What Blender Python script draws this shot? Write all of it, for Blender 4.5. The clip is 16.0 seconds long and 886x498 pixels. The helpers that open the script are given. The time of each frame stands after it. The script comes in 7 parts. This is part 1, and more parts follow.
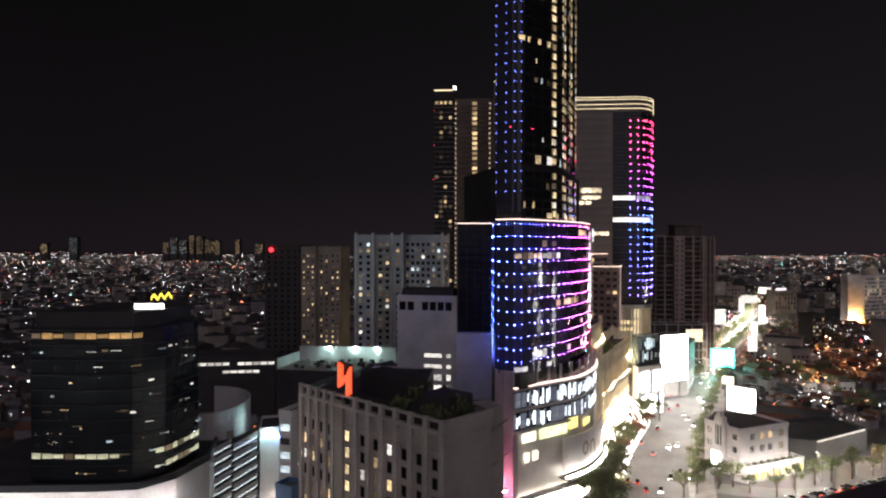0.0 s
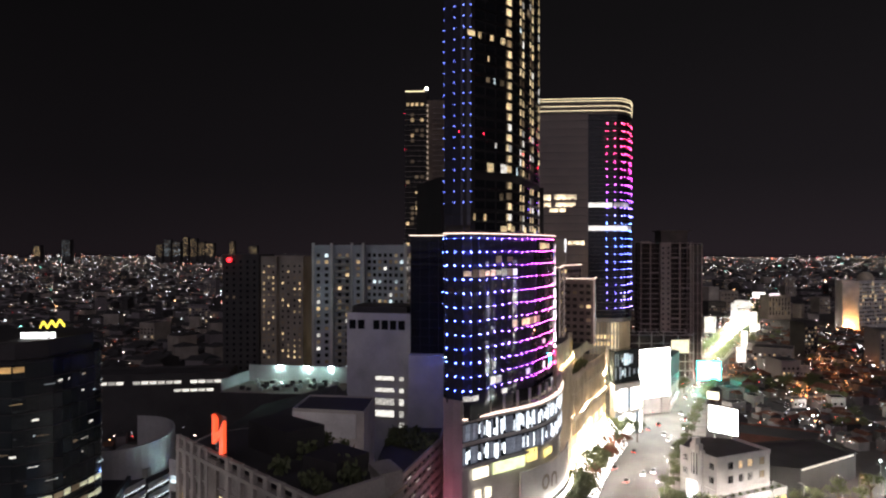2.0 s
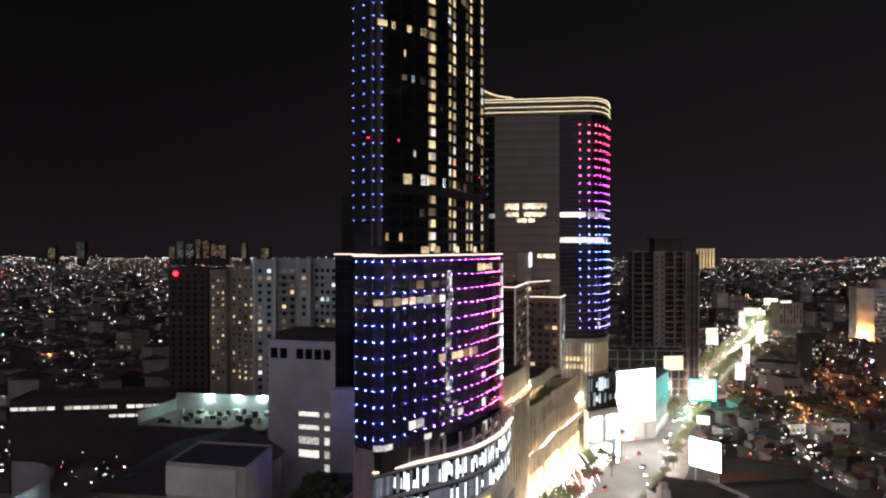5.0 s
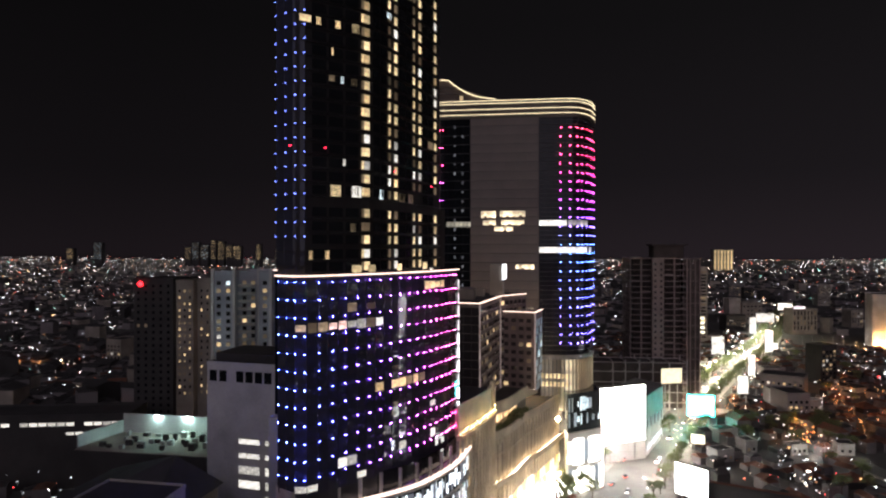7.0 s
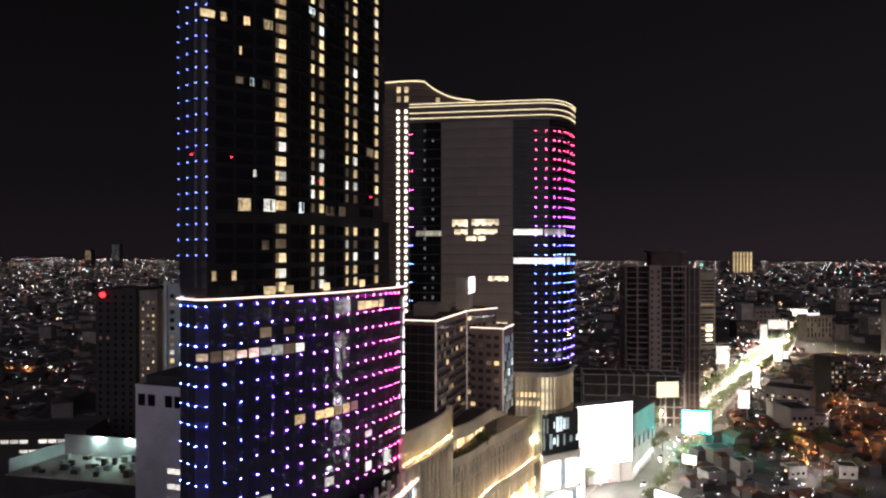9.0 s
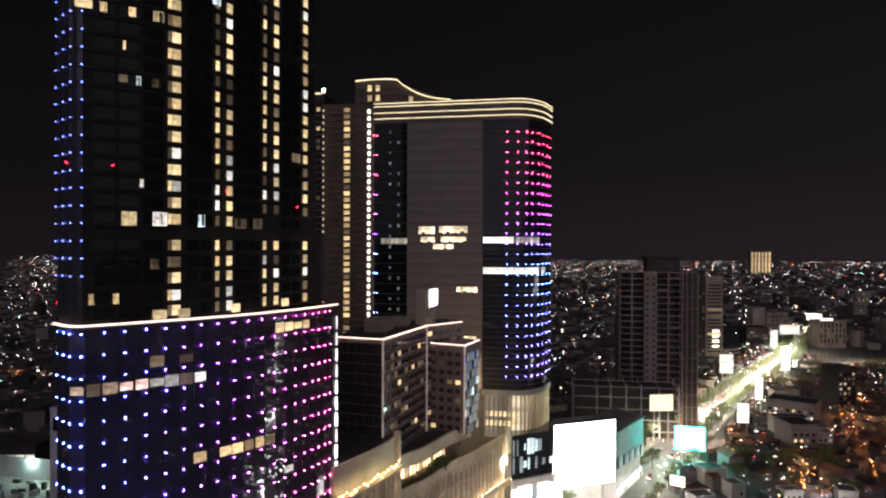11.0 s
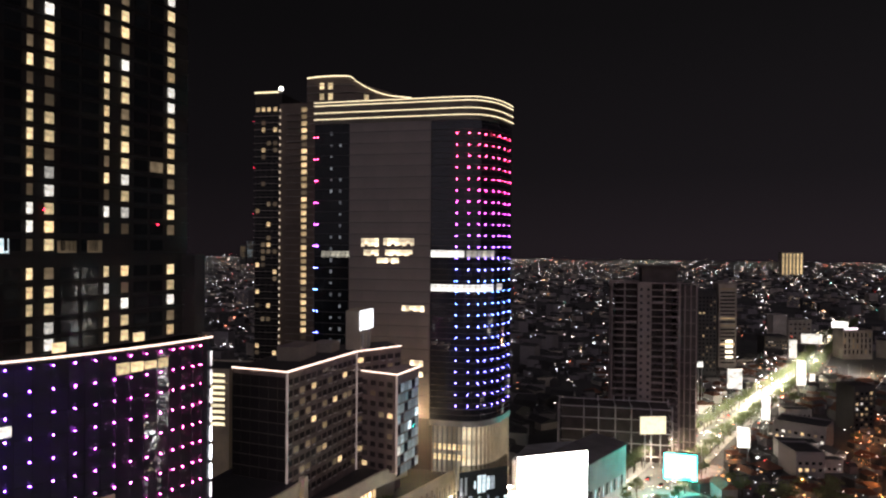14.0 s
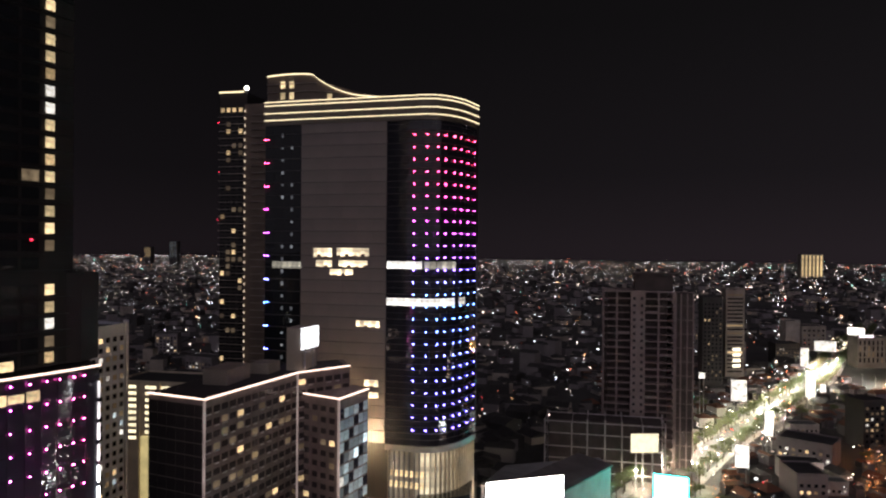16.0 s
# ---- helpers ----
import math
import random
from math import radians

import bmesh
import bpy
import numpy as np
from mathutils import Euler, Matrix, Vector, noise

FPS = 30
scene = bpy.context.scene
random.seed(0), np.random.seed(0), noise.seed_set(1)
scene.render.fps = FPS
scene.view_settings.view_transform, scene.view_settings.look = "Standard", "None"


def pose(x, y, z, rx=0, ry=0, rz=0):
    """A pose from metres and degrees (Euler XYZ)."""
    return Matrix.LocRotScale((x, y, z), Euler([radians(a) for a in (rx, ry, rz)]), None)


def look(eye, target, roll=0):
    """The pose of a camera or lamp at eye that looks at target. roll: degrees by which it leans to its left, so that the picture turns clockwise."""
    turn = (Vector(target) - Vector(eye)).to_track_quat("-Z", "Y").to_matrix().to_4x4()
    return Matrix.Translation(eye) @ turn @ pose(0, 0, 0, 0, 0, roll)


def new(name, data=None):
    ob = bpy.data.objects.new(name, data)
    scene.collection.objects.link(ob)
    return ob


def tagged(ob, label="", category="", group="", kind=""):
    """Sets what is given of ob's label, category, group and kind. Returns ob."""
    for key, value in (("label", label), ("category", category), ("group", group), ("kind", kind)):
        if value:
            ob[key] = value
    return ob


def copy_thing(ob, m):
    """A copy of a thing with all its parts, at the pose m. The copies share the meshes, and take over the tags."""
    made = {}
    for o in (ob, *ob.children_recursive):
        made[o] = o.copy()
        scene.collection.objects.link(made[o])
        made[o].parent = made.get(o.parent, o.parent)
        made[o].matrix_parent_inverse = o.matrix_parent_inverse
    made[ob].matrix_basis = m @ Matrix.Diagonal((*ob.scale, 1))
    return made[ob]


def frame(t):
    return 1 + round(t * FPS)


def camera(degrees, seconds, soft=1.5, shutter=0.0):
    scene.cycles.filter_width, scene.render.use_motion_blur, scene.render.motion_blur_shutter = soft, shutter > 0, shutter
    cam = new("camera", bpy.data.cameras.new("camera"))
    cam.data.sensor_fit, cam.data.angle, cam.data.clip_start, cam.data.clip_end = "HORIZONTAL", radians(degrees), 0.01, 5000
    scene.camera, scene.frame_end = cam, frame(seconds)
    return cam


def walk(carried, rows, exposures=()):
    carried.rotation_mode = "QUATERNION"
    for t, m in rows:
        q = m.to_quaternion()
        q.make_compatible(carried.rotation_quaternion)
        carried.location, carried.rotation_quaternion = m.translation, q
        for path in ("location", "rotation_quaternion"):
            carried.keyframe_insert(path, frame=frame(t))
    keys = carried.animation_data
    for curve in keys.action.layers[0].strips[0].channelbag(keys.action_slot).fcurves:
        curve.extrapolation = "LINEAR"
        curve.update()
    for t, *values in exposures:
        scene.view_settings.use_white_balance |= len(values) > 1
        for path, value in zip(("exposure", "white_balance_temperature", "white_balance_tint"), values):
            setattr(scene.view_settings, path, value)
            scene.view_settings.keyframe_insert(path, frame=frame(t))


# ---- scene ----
cam = camera(64.8, 16.0, soft=2.2)
METRES, EYE, TILT, LEAN, TURN = 220.0, 91.0, 0.0, 0.0, 2.9
ROWS = [
    (0.0, 0.0, 0.0, 0.0, 0.0, -0.27, -0.06),
    (0.5, 0.0184, 0.0244, 0.0057, -0.01, -0.24, -0.04),
    (1.0, 0.0374, 0.0484, 0.0112, -0.04, -0.2, -0.03),
    (1.5, 0.0568, 0.0722, 0.0165, -0.08, -0.19, -0.01),
    (2.0, 0.077, 0.0955, 0.0211, -0.09, -0.18, -0.0),
    (2.5, 0.0977, 0.1181, 0.0256, 0.01, -0.17, 0.0),
    (3.0, 0.1185, 0.1406, 0.0301, 0.15, -0.17, 0.0),
    (3.5, 0.14, 0.1629, 0.0345, 0.38, -0.16, 0.01),
    (4.0, 0.1617, 0.1849, 0.0392, 0.69, -0.16, 0.02),
    (6.5, 0.2736, 0.2939, 0.0646, 2.55, -0.13, 0.01),
    (7.0, 0.2965, 0.3144, 0.0694, 2.92, -0.13, 0.01),
    (7.5, 0.3195, 0.3347, 0.0741, 3.3, -0.11, 0.02),
    (8.0, 0.3425, 0.3554, 0.0788, 3.69, -0.09, 0.01),
    (8.5, 0.3657, 0.3758, 0.0833, 4.1, -0.08, -0.0),
    (9.0, 0.3884, 0.3969, 0.0877, 4.5, -0.06, -0.01),
    (11.5, 0.4967, 0.5082, 0.1119, 6.37, -0.29, -0.25),
    (12.0, 0.5177, 0.5305, 0.1164, 6.77, -0.34, -0.29),
    (12.5, 0.5383, 0.5534, 0.1207, 7.17, -0.36, -0.32),
    (13.0, 0.5581, 0.5769, 0.1248, 7.57, -0.37, -0.33),
    (13.5, 0.5781, 0.6004, 0.1288, 7.98, -0.36, -0.34),
    (14.0, 0.598, 0.6239, 0.133, 8.39, -0.37, -0.39),
    (14.5, 0.6173, 0.648, 0.1371, 8.76, -0.37, -0.41),
    (15.0, 0.6364, 0.6721, 0.1409, 9.12, -0.36, -0.42),
    (15.5, 0.6553, 0.6965, 0.1448, 9.48, -0.35, -0.43),
    (16.0, 0.6738, 0.7211, 0.1483, 9.84, -0.34, -0.44),
]
walk(cam, [(t, pose(0, 0, EYE, TILT, LEAN, TURN) @ pose(METRES * x, METRES * y, METRES * z, 90 + pitch, roll, yaw)) for t, x, y, z, yaw, pitch, roll in ROWS])

# ---- world, sky glow, exposure ----
world = bpy.data.worlds.new("night_sky")
scene.world = world
world.use_nodes = True
bg = world.node_tree.nodes["Background"]
# city haze: the night sky is lighter towards the horizon, and towards the brighter east
sky_co, sky_sep, sky_ramp, sky_side, sky_mix = (world.node_tree.nodes.new("ShaderNode" + k) for k in ("TexCoord", "SeparateXYZ", "ValToRGB", "MapRange", "VectorMath"))
world.node_tree.links.new(sky_co.outputs["Generated"], sky_sep.inputs["Vector"])
world.node_tree.links.new(sky_sep.outputs["Z"], sky_ramp.inputs["Fac"])
world.node_tree.links.new(sky_sep.outputs["X"], sky_side.inputs["Value"])
sky_side.inputs["From Min"].default_value, sky_side.inputs["From Max"].default_value = -0.5, 0.5
sky_side.inputs["To Min"].default_value, sky_side.inputs["To Max"].default_value = 0.66, 1.22
sky_mix.operation = "SCALE"
world.node_tree.links.new(sky_ramp.outputs["Color"], sky_mix.inputs[0])
world.node_tree.links.new(sky_side.outputs["Result"], sky_mix.inputs["Scale"])
world.node_tree.links.new(sky_mix.outputs["Vector"], bg.inputs["Color"])
haze = sky_ramp.color_ramp.elements
haze[0].position, haze[0].color = 0.0, (0.0150, 0.0112, 0.0136, 1)
haze[1].position, haze[1].color = 0.6, (0.0042, 0.0038, 0.0043, 1)
haze.new(0.10).color = (0.0090, 0.0074, 0.0088, 1)
haze.new(0.30).color = (0.0055, 0.0049, 0.0055, 1)
bg.inputs["Strength"].default_value = 1.0

glow_data = bpy.data.lights.new("sky_glow", "SUN")
glow_data.energy, glow_data.angle, glow_data.color = 0.56, radians(100), (1.0, 0.90, 1.06)
glow_lamp = new("sky_glow", glow_data)
glow_lamp.matrix_basis = look((35, -170, 62), (25, 20, 0))


# ---- materials ----
def tree(name):
    m = bpy.data.materials.new(name)
    m.use_nodes = True
    n = m.node_tree.nodes
    return m, n, m.node_tree.links, n["Principled BSDF"]


def surf(name, color, rough=0.7, metal=0.0, var=0.35, scale=0.15, fine=2.5, bump=0.15, spread=0.0):
    """A painted, concrete, stone or ground surface with stains and grain."""
    m, n, l, p = tree(name)
    co = n.new("ShaderNodeTexCoord")
    big, small = n.new("ShaderNodeTexNoise"), n.new("ShaderNodeTexNoise")
    big.inputs["Scale"].default_value, small.inputs["Scale"].default_value = scale, fine
    big.inputs["Detail"].default_value, small.inputs["Detail"].default_value = 5, 4
    l.new(co.outputs["Object"], big.inputs["Vector"])
    l.new(co.outputs["Object"], small.inputs["Vector"])
    mix = n.new("ShaderNodeMath")
    mix.operation = "MULTIPLY_ADD"
    l.new(small.outputs["Fac"], mix.inputs[0])
    mix.inputs[1].default_value = 0.45
    l.new(big.outputs["Fac"], mix.inputs[2])
    last = mix.outputs[0]
    if spread:
        info = n.new("ShaderNodeObjectInfo")
        more = n.new("ShaderNodeMath")
        more.operation = "MULTIPLY_ADD"
        l.new(info.outputs["Random"], more.inputs[0])
        more.inputs[1].default_value = spread
        l.new(last, more.inputs[2])
        last = more.outputs[0]
    ramp = n.new("ShaderNodeValToRGB")
    ramp.color_ramp.elements[0].position, ramp.color_ramp.elements[1].position = 0.42, 1.0 + spread
    ramp.color_ramp.elements[0].color = (*[c * (1 - var) for c in color], 1)
    ramp.color_ramp.elements[1].color = (*[min(1, c * (1 + var)) for c in color], 1)
    l.new(last, ramp.inputs["Fac"])
    l.new(ramp.outputs["Color"], p.inputs["Base Color"])
    p.inputs["Roughness"].default_value, p.inputs["Metallic"].default_value = rough, metal
    if bump:
        b = n.new("ShaderNodeBump")
        b.inputs["Strength"].default_value = bump
        l.new(small.outputs["Fac"], b.inputs["Height"])
        l.new(b.outputs["Normal"], p.inputs["Normal"])
    return m


def glass(name, color, rough=0.06, wave=0.02, ior=1.95):
    """Dark reflecting curtain-wall glass, each pane a little uneven."""
    m, n, l, p = tree(name)
    info, co, noi, b = (n.new("ShaderNode" + k) for k in ("ObjectInfo", "TexCoord", "TexNoise", "Bump"))
    ramp = n.new("ShaderNodeValToRGB")
    ramp.color_ramp.elements[0].color = (*[c * 0.88 for c in color], 1)
    ramp.color_ramp.elements[1].color = (*[c * 1.12 for c in color], 1)
    l.new(info.outputs["Random"], ramp.inputs["Fac"])
    l.new(ramp.outputs["Color"], p.inputs["Base Color"])
    noi.inputs["Scale"].default_value = 0.35
    l.new(co.outputs["Object"], noi.inputs["Vector"])
    b.inputs["Strength"].default_value, b.inputs["Distance"].default_value = wave, 1.0
    l.new(noi.outputs["Fac"], b.inputs["Height"])
    l.new(b.outputs["Normal"], p.inputs["Normal"])
    p.inputs["Roughness"].default_value = rough
    p.inputs["IOR"].default_value = ior
    return m


def shine(name, color, strength, sampled=True, vary=0.0, patch=0.0, patch_scale=0.8):
    """A thing that gives off light: a lamp, a lit sign, or a lit room behind a window."""
    m, n, l, p = tree(name)
    p.inputs["Base Color"].default_value = (*[0.3 * c for c in color], 1)
    p.inputs["Emission Color"].default_value = (*color, 1)
    p.inputs["Emission Strength"].default_value = strength
    last = None
    if vary:
        info, mul = n.new("ShaderNodeObjectInfo"), n.new("ShaderNodeMapRange")
        l.new(info.outputs["Random"], mul.inputs["Value"])
        mul.inputs["To Min"].default_value, mul.inputs["To Max"].default_value = strength * (1 - vary), strength * (1 + vary)
        last = mul.outputs["Result"]
    if patch:
        co, noi, mr = n.new("ShaderNodeTexCoord"), n.new("ShaderNodeTexNoise"), n.new("ShaderNodeMapRange")
        l.new(co.outputs["Object"], noi.inputs["Vector"])
        noi.inputs["Scale"].default_value = patch_scale
        noi.inputs["Detail"].default_value = 4
        l.new(noi.outputs["Fac"], mr.inputs["Value"])
        mr.inputs["From Min"].default_value, mr.inputs["From Max"].default_value = 0.3, 0.7
        mr.inputs["To Min"].default_value, mr.inputs["To Max"].default_value = 1 - patch, 1 + patch
        if last:
            t = n.new("ShaderNodeMath")
            t.operation = "MULTIPLY"
            l.new(last, t.inputs[0])
            l.new(mr.outputs["Result"], t.inputs[1])
            last = t.outputs[0]
        else:
            mr.inputs["To Min"].default_value, mr.inputs["To Max"].default_value = strength * (1 - patch), strength * (1 + patch)
            last = mr.outputs["Result"]
    if last:
        l.new(last, p.inputs["Emission Strength"])
    if not sampled:
        m.cycles.emission_sampling = "NONE"
    return m


def led_ramp(name, axis, low, high, stops, strength):
    """LED lamps whose colour runs along the facade."""
    m, n, l, p = tree(name)
    info, sep, mr, ramp = (n.new("ShaderNode" + k) for k in ("ObjectInfo", "SeparateXYZ", "MapRange", "ValToRGB"))
    l.new(info.outputs["Location"], sep.inputs["Vector"])
    l.new(sep.outputs[axis], mr.inputs["Value"])
    mr.inputs["From Min"].default_value, mr.inputs["From Max"].default_value = low, high
    l.new(mr.outputs["Result"], ramp.inputs["Fac"])
    el = ramp.color_ramp.elements
    el[0].position, el[0].color = stops[0][0], (*stops[0][1], 1)
    el[1].position, el[1].color = stops[-1][0], (*stops[-1][1], 1)
    for pos, col in stops[1:-1]:
        el.new(pos).color = (*col, 1)
    l.new(ramp.outputs["Color"], p.inputs["Emission Color"])
    p.inputs["Emission Strength"].default_value = strength
    p.inputs["Base Color"].default_value = (0.1, 0.1, 0.1, 1)
    return m


def island_lights(name, stops, strength):
    """Far street and house lamps, each with its own colour."""
    m, n, l, p = tree(name)
    geo, ramp, wn, mr = (n.new("ShaderNode" + k) for k in ("NewGeometry", "ValToRGB", "TexWhiteNoise", "MapRange"))
    l.new(geo.outputs["Random Per Island"], ramp.inputs["Fac"])
    ramp.color_ramp.interpolation = "CONSTANT"
    el = ramp.color_ramp.elements
    el[0].position, el[0].color = stops[0][0], (*stops[0][1], 1)
    el[1].position, el[1].color = stops[-1][0], (*stops[-1][1], 1)
    for pos, col in stops[1:-1]:
        el.new(pos).color = (*col, 1)
    l.new(ramp.outputs["Color"], p.inputs["Emission Color"])
    wn.noise_dimensions = "1D"
    l.new(geo.outputs["Random Per Island"], wn.inputs["W"])
    pw = n.new("ShaderNodeMath")
    pw.operation = "POWER"
    l.new(wn.outputs["Value"], pw.inputs[0])
    pw.inputs[1].default_value = 3.0
    l.new(pw.outputs[0], mr.inputs["Value"])
    mr.inputs["To Min"].default_value, mr.inputs["To Max"].default_value = strength * 0.05, strength
    l.new(mr.outputs["Result"], p.inputs["Emission Strength"])
    p.inputs["Base Color"].default_value = (0.05, 0.05, 0.05, 1)
    m.cycles.emission_sampling = "NONE"
    return m


GROUND = surf("ground_soil", (0.075, 0.07, 0.066), 0.95, scale=0.02, fine=0.4)
ASPHALT = surf("asphalt", (0.115, 0.110, 0.100), 0.75, scale=0.08, fine=3, bump=0.1)
PAVING = surf("paving", (0.28, 0.26, 0.23), 0.8, scale=0.2)
PAINT_LINE = surf("road_paint", (0.16, 0.155, 0.145), 0.6, var=0.5, scale=0.6)
CONCRETE = surf("grey_concrete", (0.32, 0.30, 0.27), 0.8, scale=0.1, spread=0.12)
PANEL = surf("taupe_cladding_panel", (0.205, 0.170, 0.155), 0.6, scale=0.05, spread=0.08, bump=0.05)
WHITE_WALL = surf("white_render", (0.56, 0.54, 0.52), 0.75, scale=0.08)
BEIGE_WALL = surf("beige_render", (0.42, 0.38, 0.335), 0.8, scale=0.1)
BEIGE_DARK = surf("brown_render", (0.30, 0.26, 0.22), 0.8, scale=0.1)
# Dark walls, and bodies that hold the shade of openings.
DARK_WALL = surf("dark_render_and_shade", (0.042, 0.038, 0.037), 0.7, scale=0.1)
DARK_METAL = surf("dark_mullion", (0.03, 0.03, 0.035), 0.4, 0.6, bump=0)
TOWER_WALL = surf("dark_bronze_cladding", (0.022, 0.018, 0.017), 0.8, scale=0.1)
FIN_METAL = surf("dull_grey_fin", (0.055, 0.053, 0.056), 0.6, 0.2, bump=0)
BROWN_BRICK = surf("brown_brick_cladding", (0.20, 0.152, 0.138), 0.7, scale=0.3, fine=4)
ROOF_DARK = surf("bitumen_roof", (0.05, 0.046, 0.046), 0.9, scale=0.1)
ROOF_GREY = surf("grey_metal_roof", (0.08, 0.08, 0.08), 0.6, scale=0.06)
ROOF_TILE = surf("clay_tile_roof", (0.12, 0.055, 0.035), 0.85, scale=0.4, fine=3, spread=0.4)
BLUE_SHEET = surf("blue_sheet", (0.08, 0.16, 0.30), 0.6)
CREAM_STONE = surf("cream_stone", (0.58, 0.50, 0.37), 0.6, scale=0.12)
BARE_CONCRETE = surf("raw_concrete_frame", (0.25, 0.195, 0.18), 0.9, scale=0.15, spread=0.3)
HOUSE_WALL = surf("grimy_house_render", (0.15, 0.134, 0.134), 0.85, scale=0.2, spread=0.5)
LEAF = surf("leaf_green", (0.088, 0.100, 0.044), 0.7, scale=0.6, spread=0.5)
LEAF_RED = surf("leaf_red_brown", (0.16, 0.06, 0.035), 0.7, scale=0.6, spread=0.4)
BARK = surf("bark", (0.10, 0.075, 0.05), 0.9)
GLASS_BLUE = glass("blue_black_glass", (0.050, 0.050, 0.064), 0.012, 0.05, 1.45)
SLAB_GLASS = glass("slate_black_glass", (0.026, 0.026, 0.032), 0.012, 0.05, 1.45)
GLASS_DARK = glass("black_glass", (0.013, 0.014, 0.016), 0.06, 0.05, 1.28)
HOTEL_GLASS = glass("brown_tinted_glass", (0.055, 0.046, 0.045), 0.03, 0.10, 1.5)
GLASS_GREEN = glass("green_black_glass", (0.026, 0.031, 0.034), 0.012, 0.08, 1.5)
STEEL = surf("grey_steel", (0.35, 0.34, 0.33), 0.45, 0.7, bump=0)
CAR_PAINTS = [surf("car_paint_" + k, c, 0.3, 0.1, var=0.05, bump=0) for k, c in (("white", (0.7, 0.7, 0.68)), ("silver", (0.4, 0.4, 0.41)), ("black", (0.03, 0.03, 0.03)), ("red", (0.35, 0.04, 0.03)))]
RUBBER = surf("rubber", (0.02, 0.02, 0.02), 0.9, bump=0)

DECK_GLOW = shine("lit_deck", (1.0, 0.85, 0.55), 1.3, False, 0.25, 0.3)
WARM_ROOM = shine("warm_lit_room", (1.0, 0.70, 0.36), 0.7, False, 0.75, 0.7, 1.5)
WARM_BRIGHT = shine("bright_warm_room", (1.0, 0.76, 0.42), 0.76, False, 0.5, 0.65, 1.1)
PALE_ROOM = shine("pale_lit_room", (0.95, 0.90, 0.82), 0.75, False, 0.6, 0.75, 1.5)
COOL_ROOM = shine("cool_lit_room", (0.72, 0.86, 0.92), 0.8, False, 0.6, 0.7)
DIM_ROOM = shine("dim_lit_room", (1.0, 0.74, 0.45), 0.075, False, 0.85, 0.7)
TRIM_LIGHT = shine("warm_white_light_strip", (1.0, 0.74, 0.63), 2.2, True)
CROWN_LIGHT = shine("warm_light_strip", (1.0, 0.82, 0.52), 1.7, True)
BOARD_WHITE = shine("lit_board", (1.0, 0.99, 0.95), 9.0, True, 0.0, 0.25, 0.15)
BOARD_SOFT = shine("soft_lit_board", (1.0, 0.90, 0.70), 2.0, True, 0.2, 0.2, 0.5)
BOARD_CYAN = shine("cyan_screen", (0.035, 1.0, 0.86), 34.0, True, 0.0, 0.15, 0.25)
BOARD_SMALL = shine("small_lit_board", (1.0, 0.96, 0.88), 1.5, True, 0.5, 0.9, 0.35)
SHOP_LIGHT = shine("shop_front_light", (1.0, 0.91, 0.76), 10.5, True, 0.3, 0.6, 0.25)
SHOP_COOL = shine("shop_window_light", (0.85, 0.92, 1.0), 2.2, False, 0.6, 0.6, 0.6)
SHOP_YELLOW = shine("yellow_lit_sign", (1.0, 0.80, 0.25), 1.6, False, 0.3, 0.3)
WASH_SLAB = shine("strong_warm_wall_light", (1.0, 0.82, 0.54), 7500.0, True)
STREET_HEAD = shine("street_lamp_head", (1.0, 0.90, 0.83), 6000.0, True)
FAR_HEAD = shine("bright_street_lamp_head", (1.0, 0.88, 0.70), 8500.0, True)
ORANGE_HEAD = shine("sodium_lamp_head", (1.0, 0.34, 0.10), 1500.0, True)
COLD_HEAD = shine("cold_floodlight", (0.60, 1.0, 0.97), 430.0, True)
RED_SIGN = shine("red_lit_sign", (1.0, 0.09, 0.03), 1.7, True)
RED_LAMP = shine("red_obstruction_lamp", (1.0, 0.02, 0.06), 9.0, False)
YELLOW_SIGN = shine("yellow_sign", (1.0, 0.78, 0.08), 2.2, True)
BLUE_SPOT = shine("blue_lamp", (0.15, 0.3, 1.0), 60.0, True)
HEAD_LIGHT = shine("headlight", (1.0, 0.93, 0.75), 25.0, False)
TAIL_LIGHT = shine("tail_light", (1.0, 0.05, 0.02), 6.0, False)
WALL_LED_COLUMN = shine("white_led_column", (1.0, 0.90, 0.78), 2.6, False)
BLOCK_LED = led_ramp("podium_led", "X", 5, 46, ((0.0, (0.06, 0.11, 1.0)), (0.35, (0.09, 0.09, 1.0)), (0.64, (0.34, 0.06, 0.95)), (0.85, (0.75, 0.05, 0.50)), (1.0, (1.0, 0.05, 0.22))), 150)
TOWER_LED = shine("blue_tower_led", (0.16, 0.22, 1.0), 6.5, True)
SLAB_LED = led_ramp("slab_tower_led", "Z", 64, 160, ((0.0, (0.17, 0.10, 1.0)), (0.30, (0.10, 0.13, 1.0)), (0.44, (0.08, 0.22, 0.95)), (0.56, (0.26, 0.08, 1.0)), (0.68, (0.62, 0.05, 0.62)), (0.82, (1.0, 0.04, 0.20)), (1.0, (1.0, 0.04, 0.12))), 45)
CITY_LIGHTS = island_lights("city_lamps", ((0.0, (1.0, 0.84, 0.66)), (0.20, (0.90, 0.94, 1.0)), (0.64, (1.0, 0.76, 0.68)), (0.79, (1.0, 0.48, 0.20)), (0.88, (1.0, 0.20, 0.10)), (0.95, (1.0, 0.06, 0.06)), (0.985, (0.25, 1.0, 0.75))), 13.0)
EAST_LIGHTS = island_lights("east_street_lamps", ((0.0, (1.0, 0.96, 0.90)), (0.5, (0.90, 1.0, 1.0)), (0.8, (1.0, 0.80, 0.55)), (0.95, (1.0, 0.6, 0.4))), 110.0)
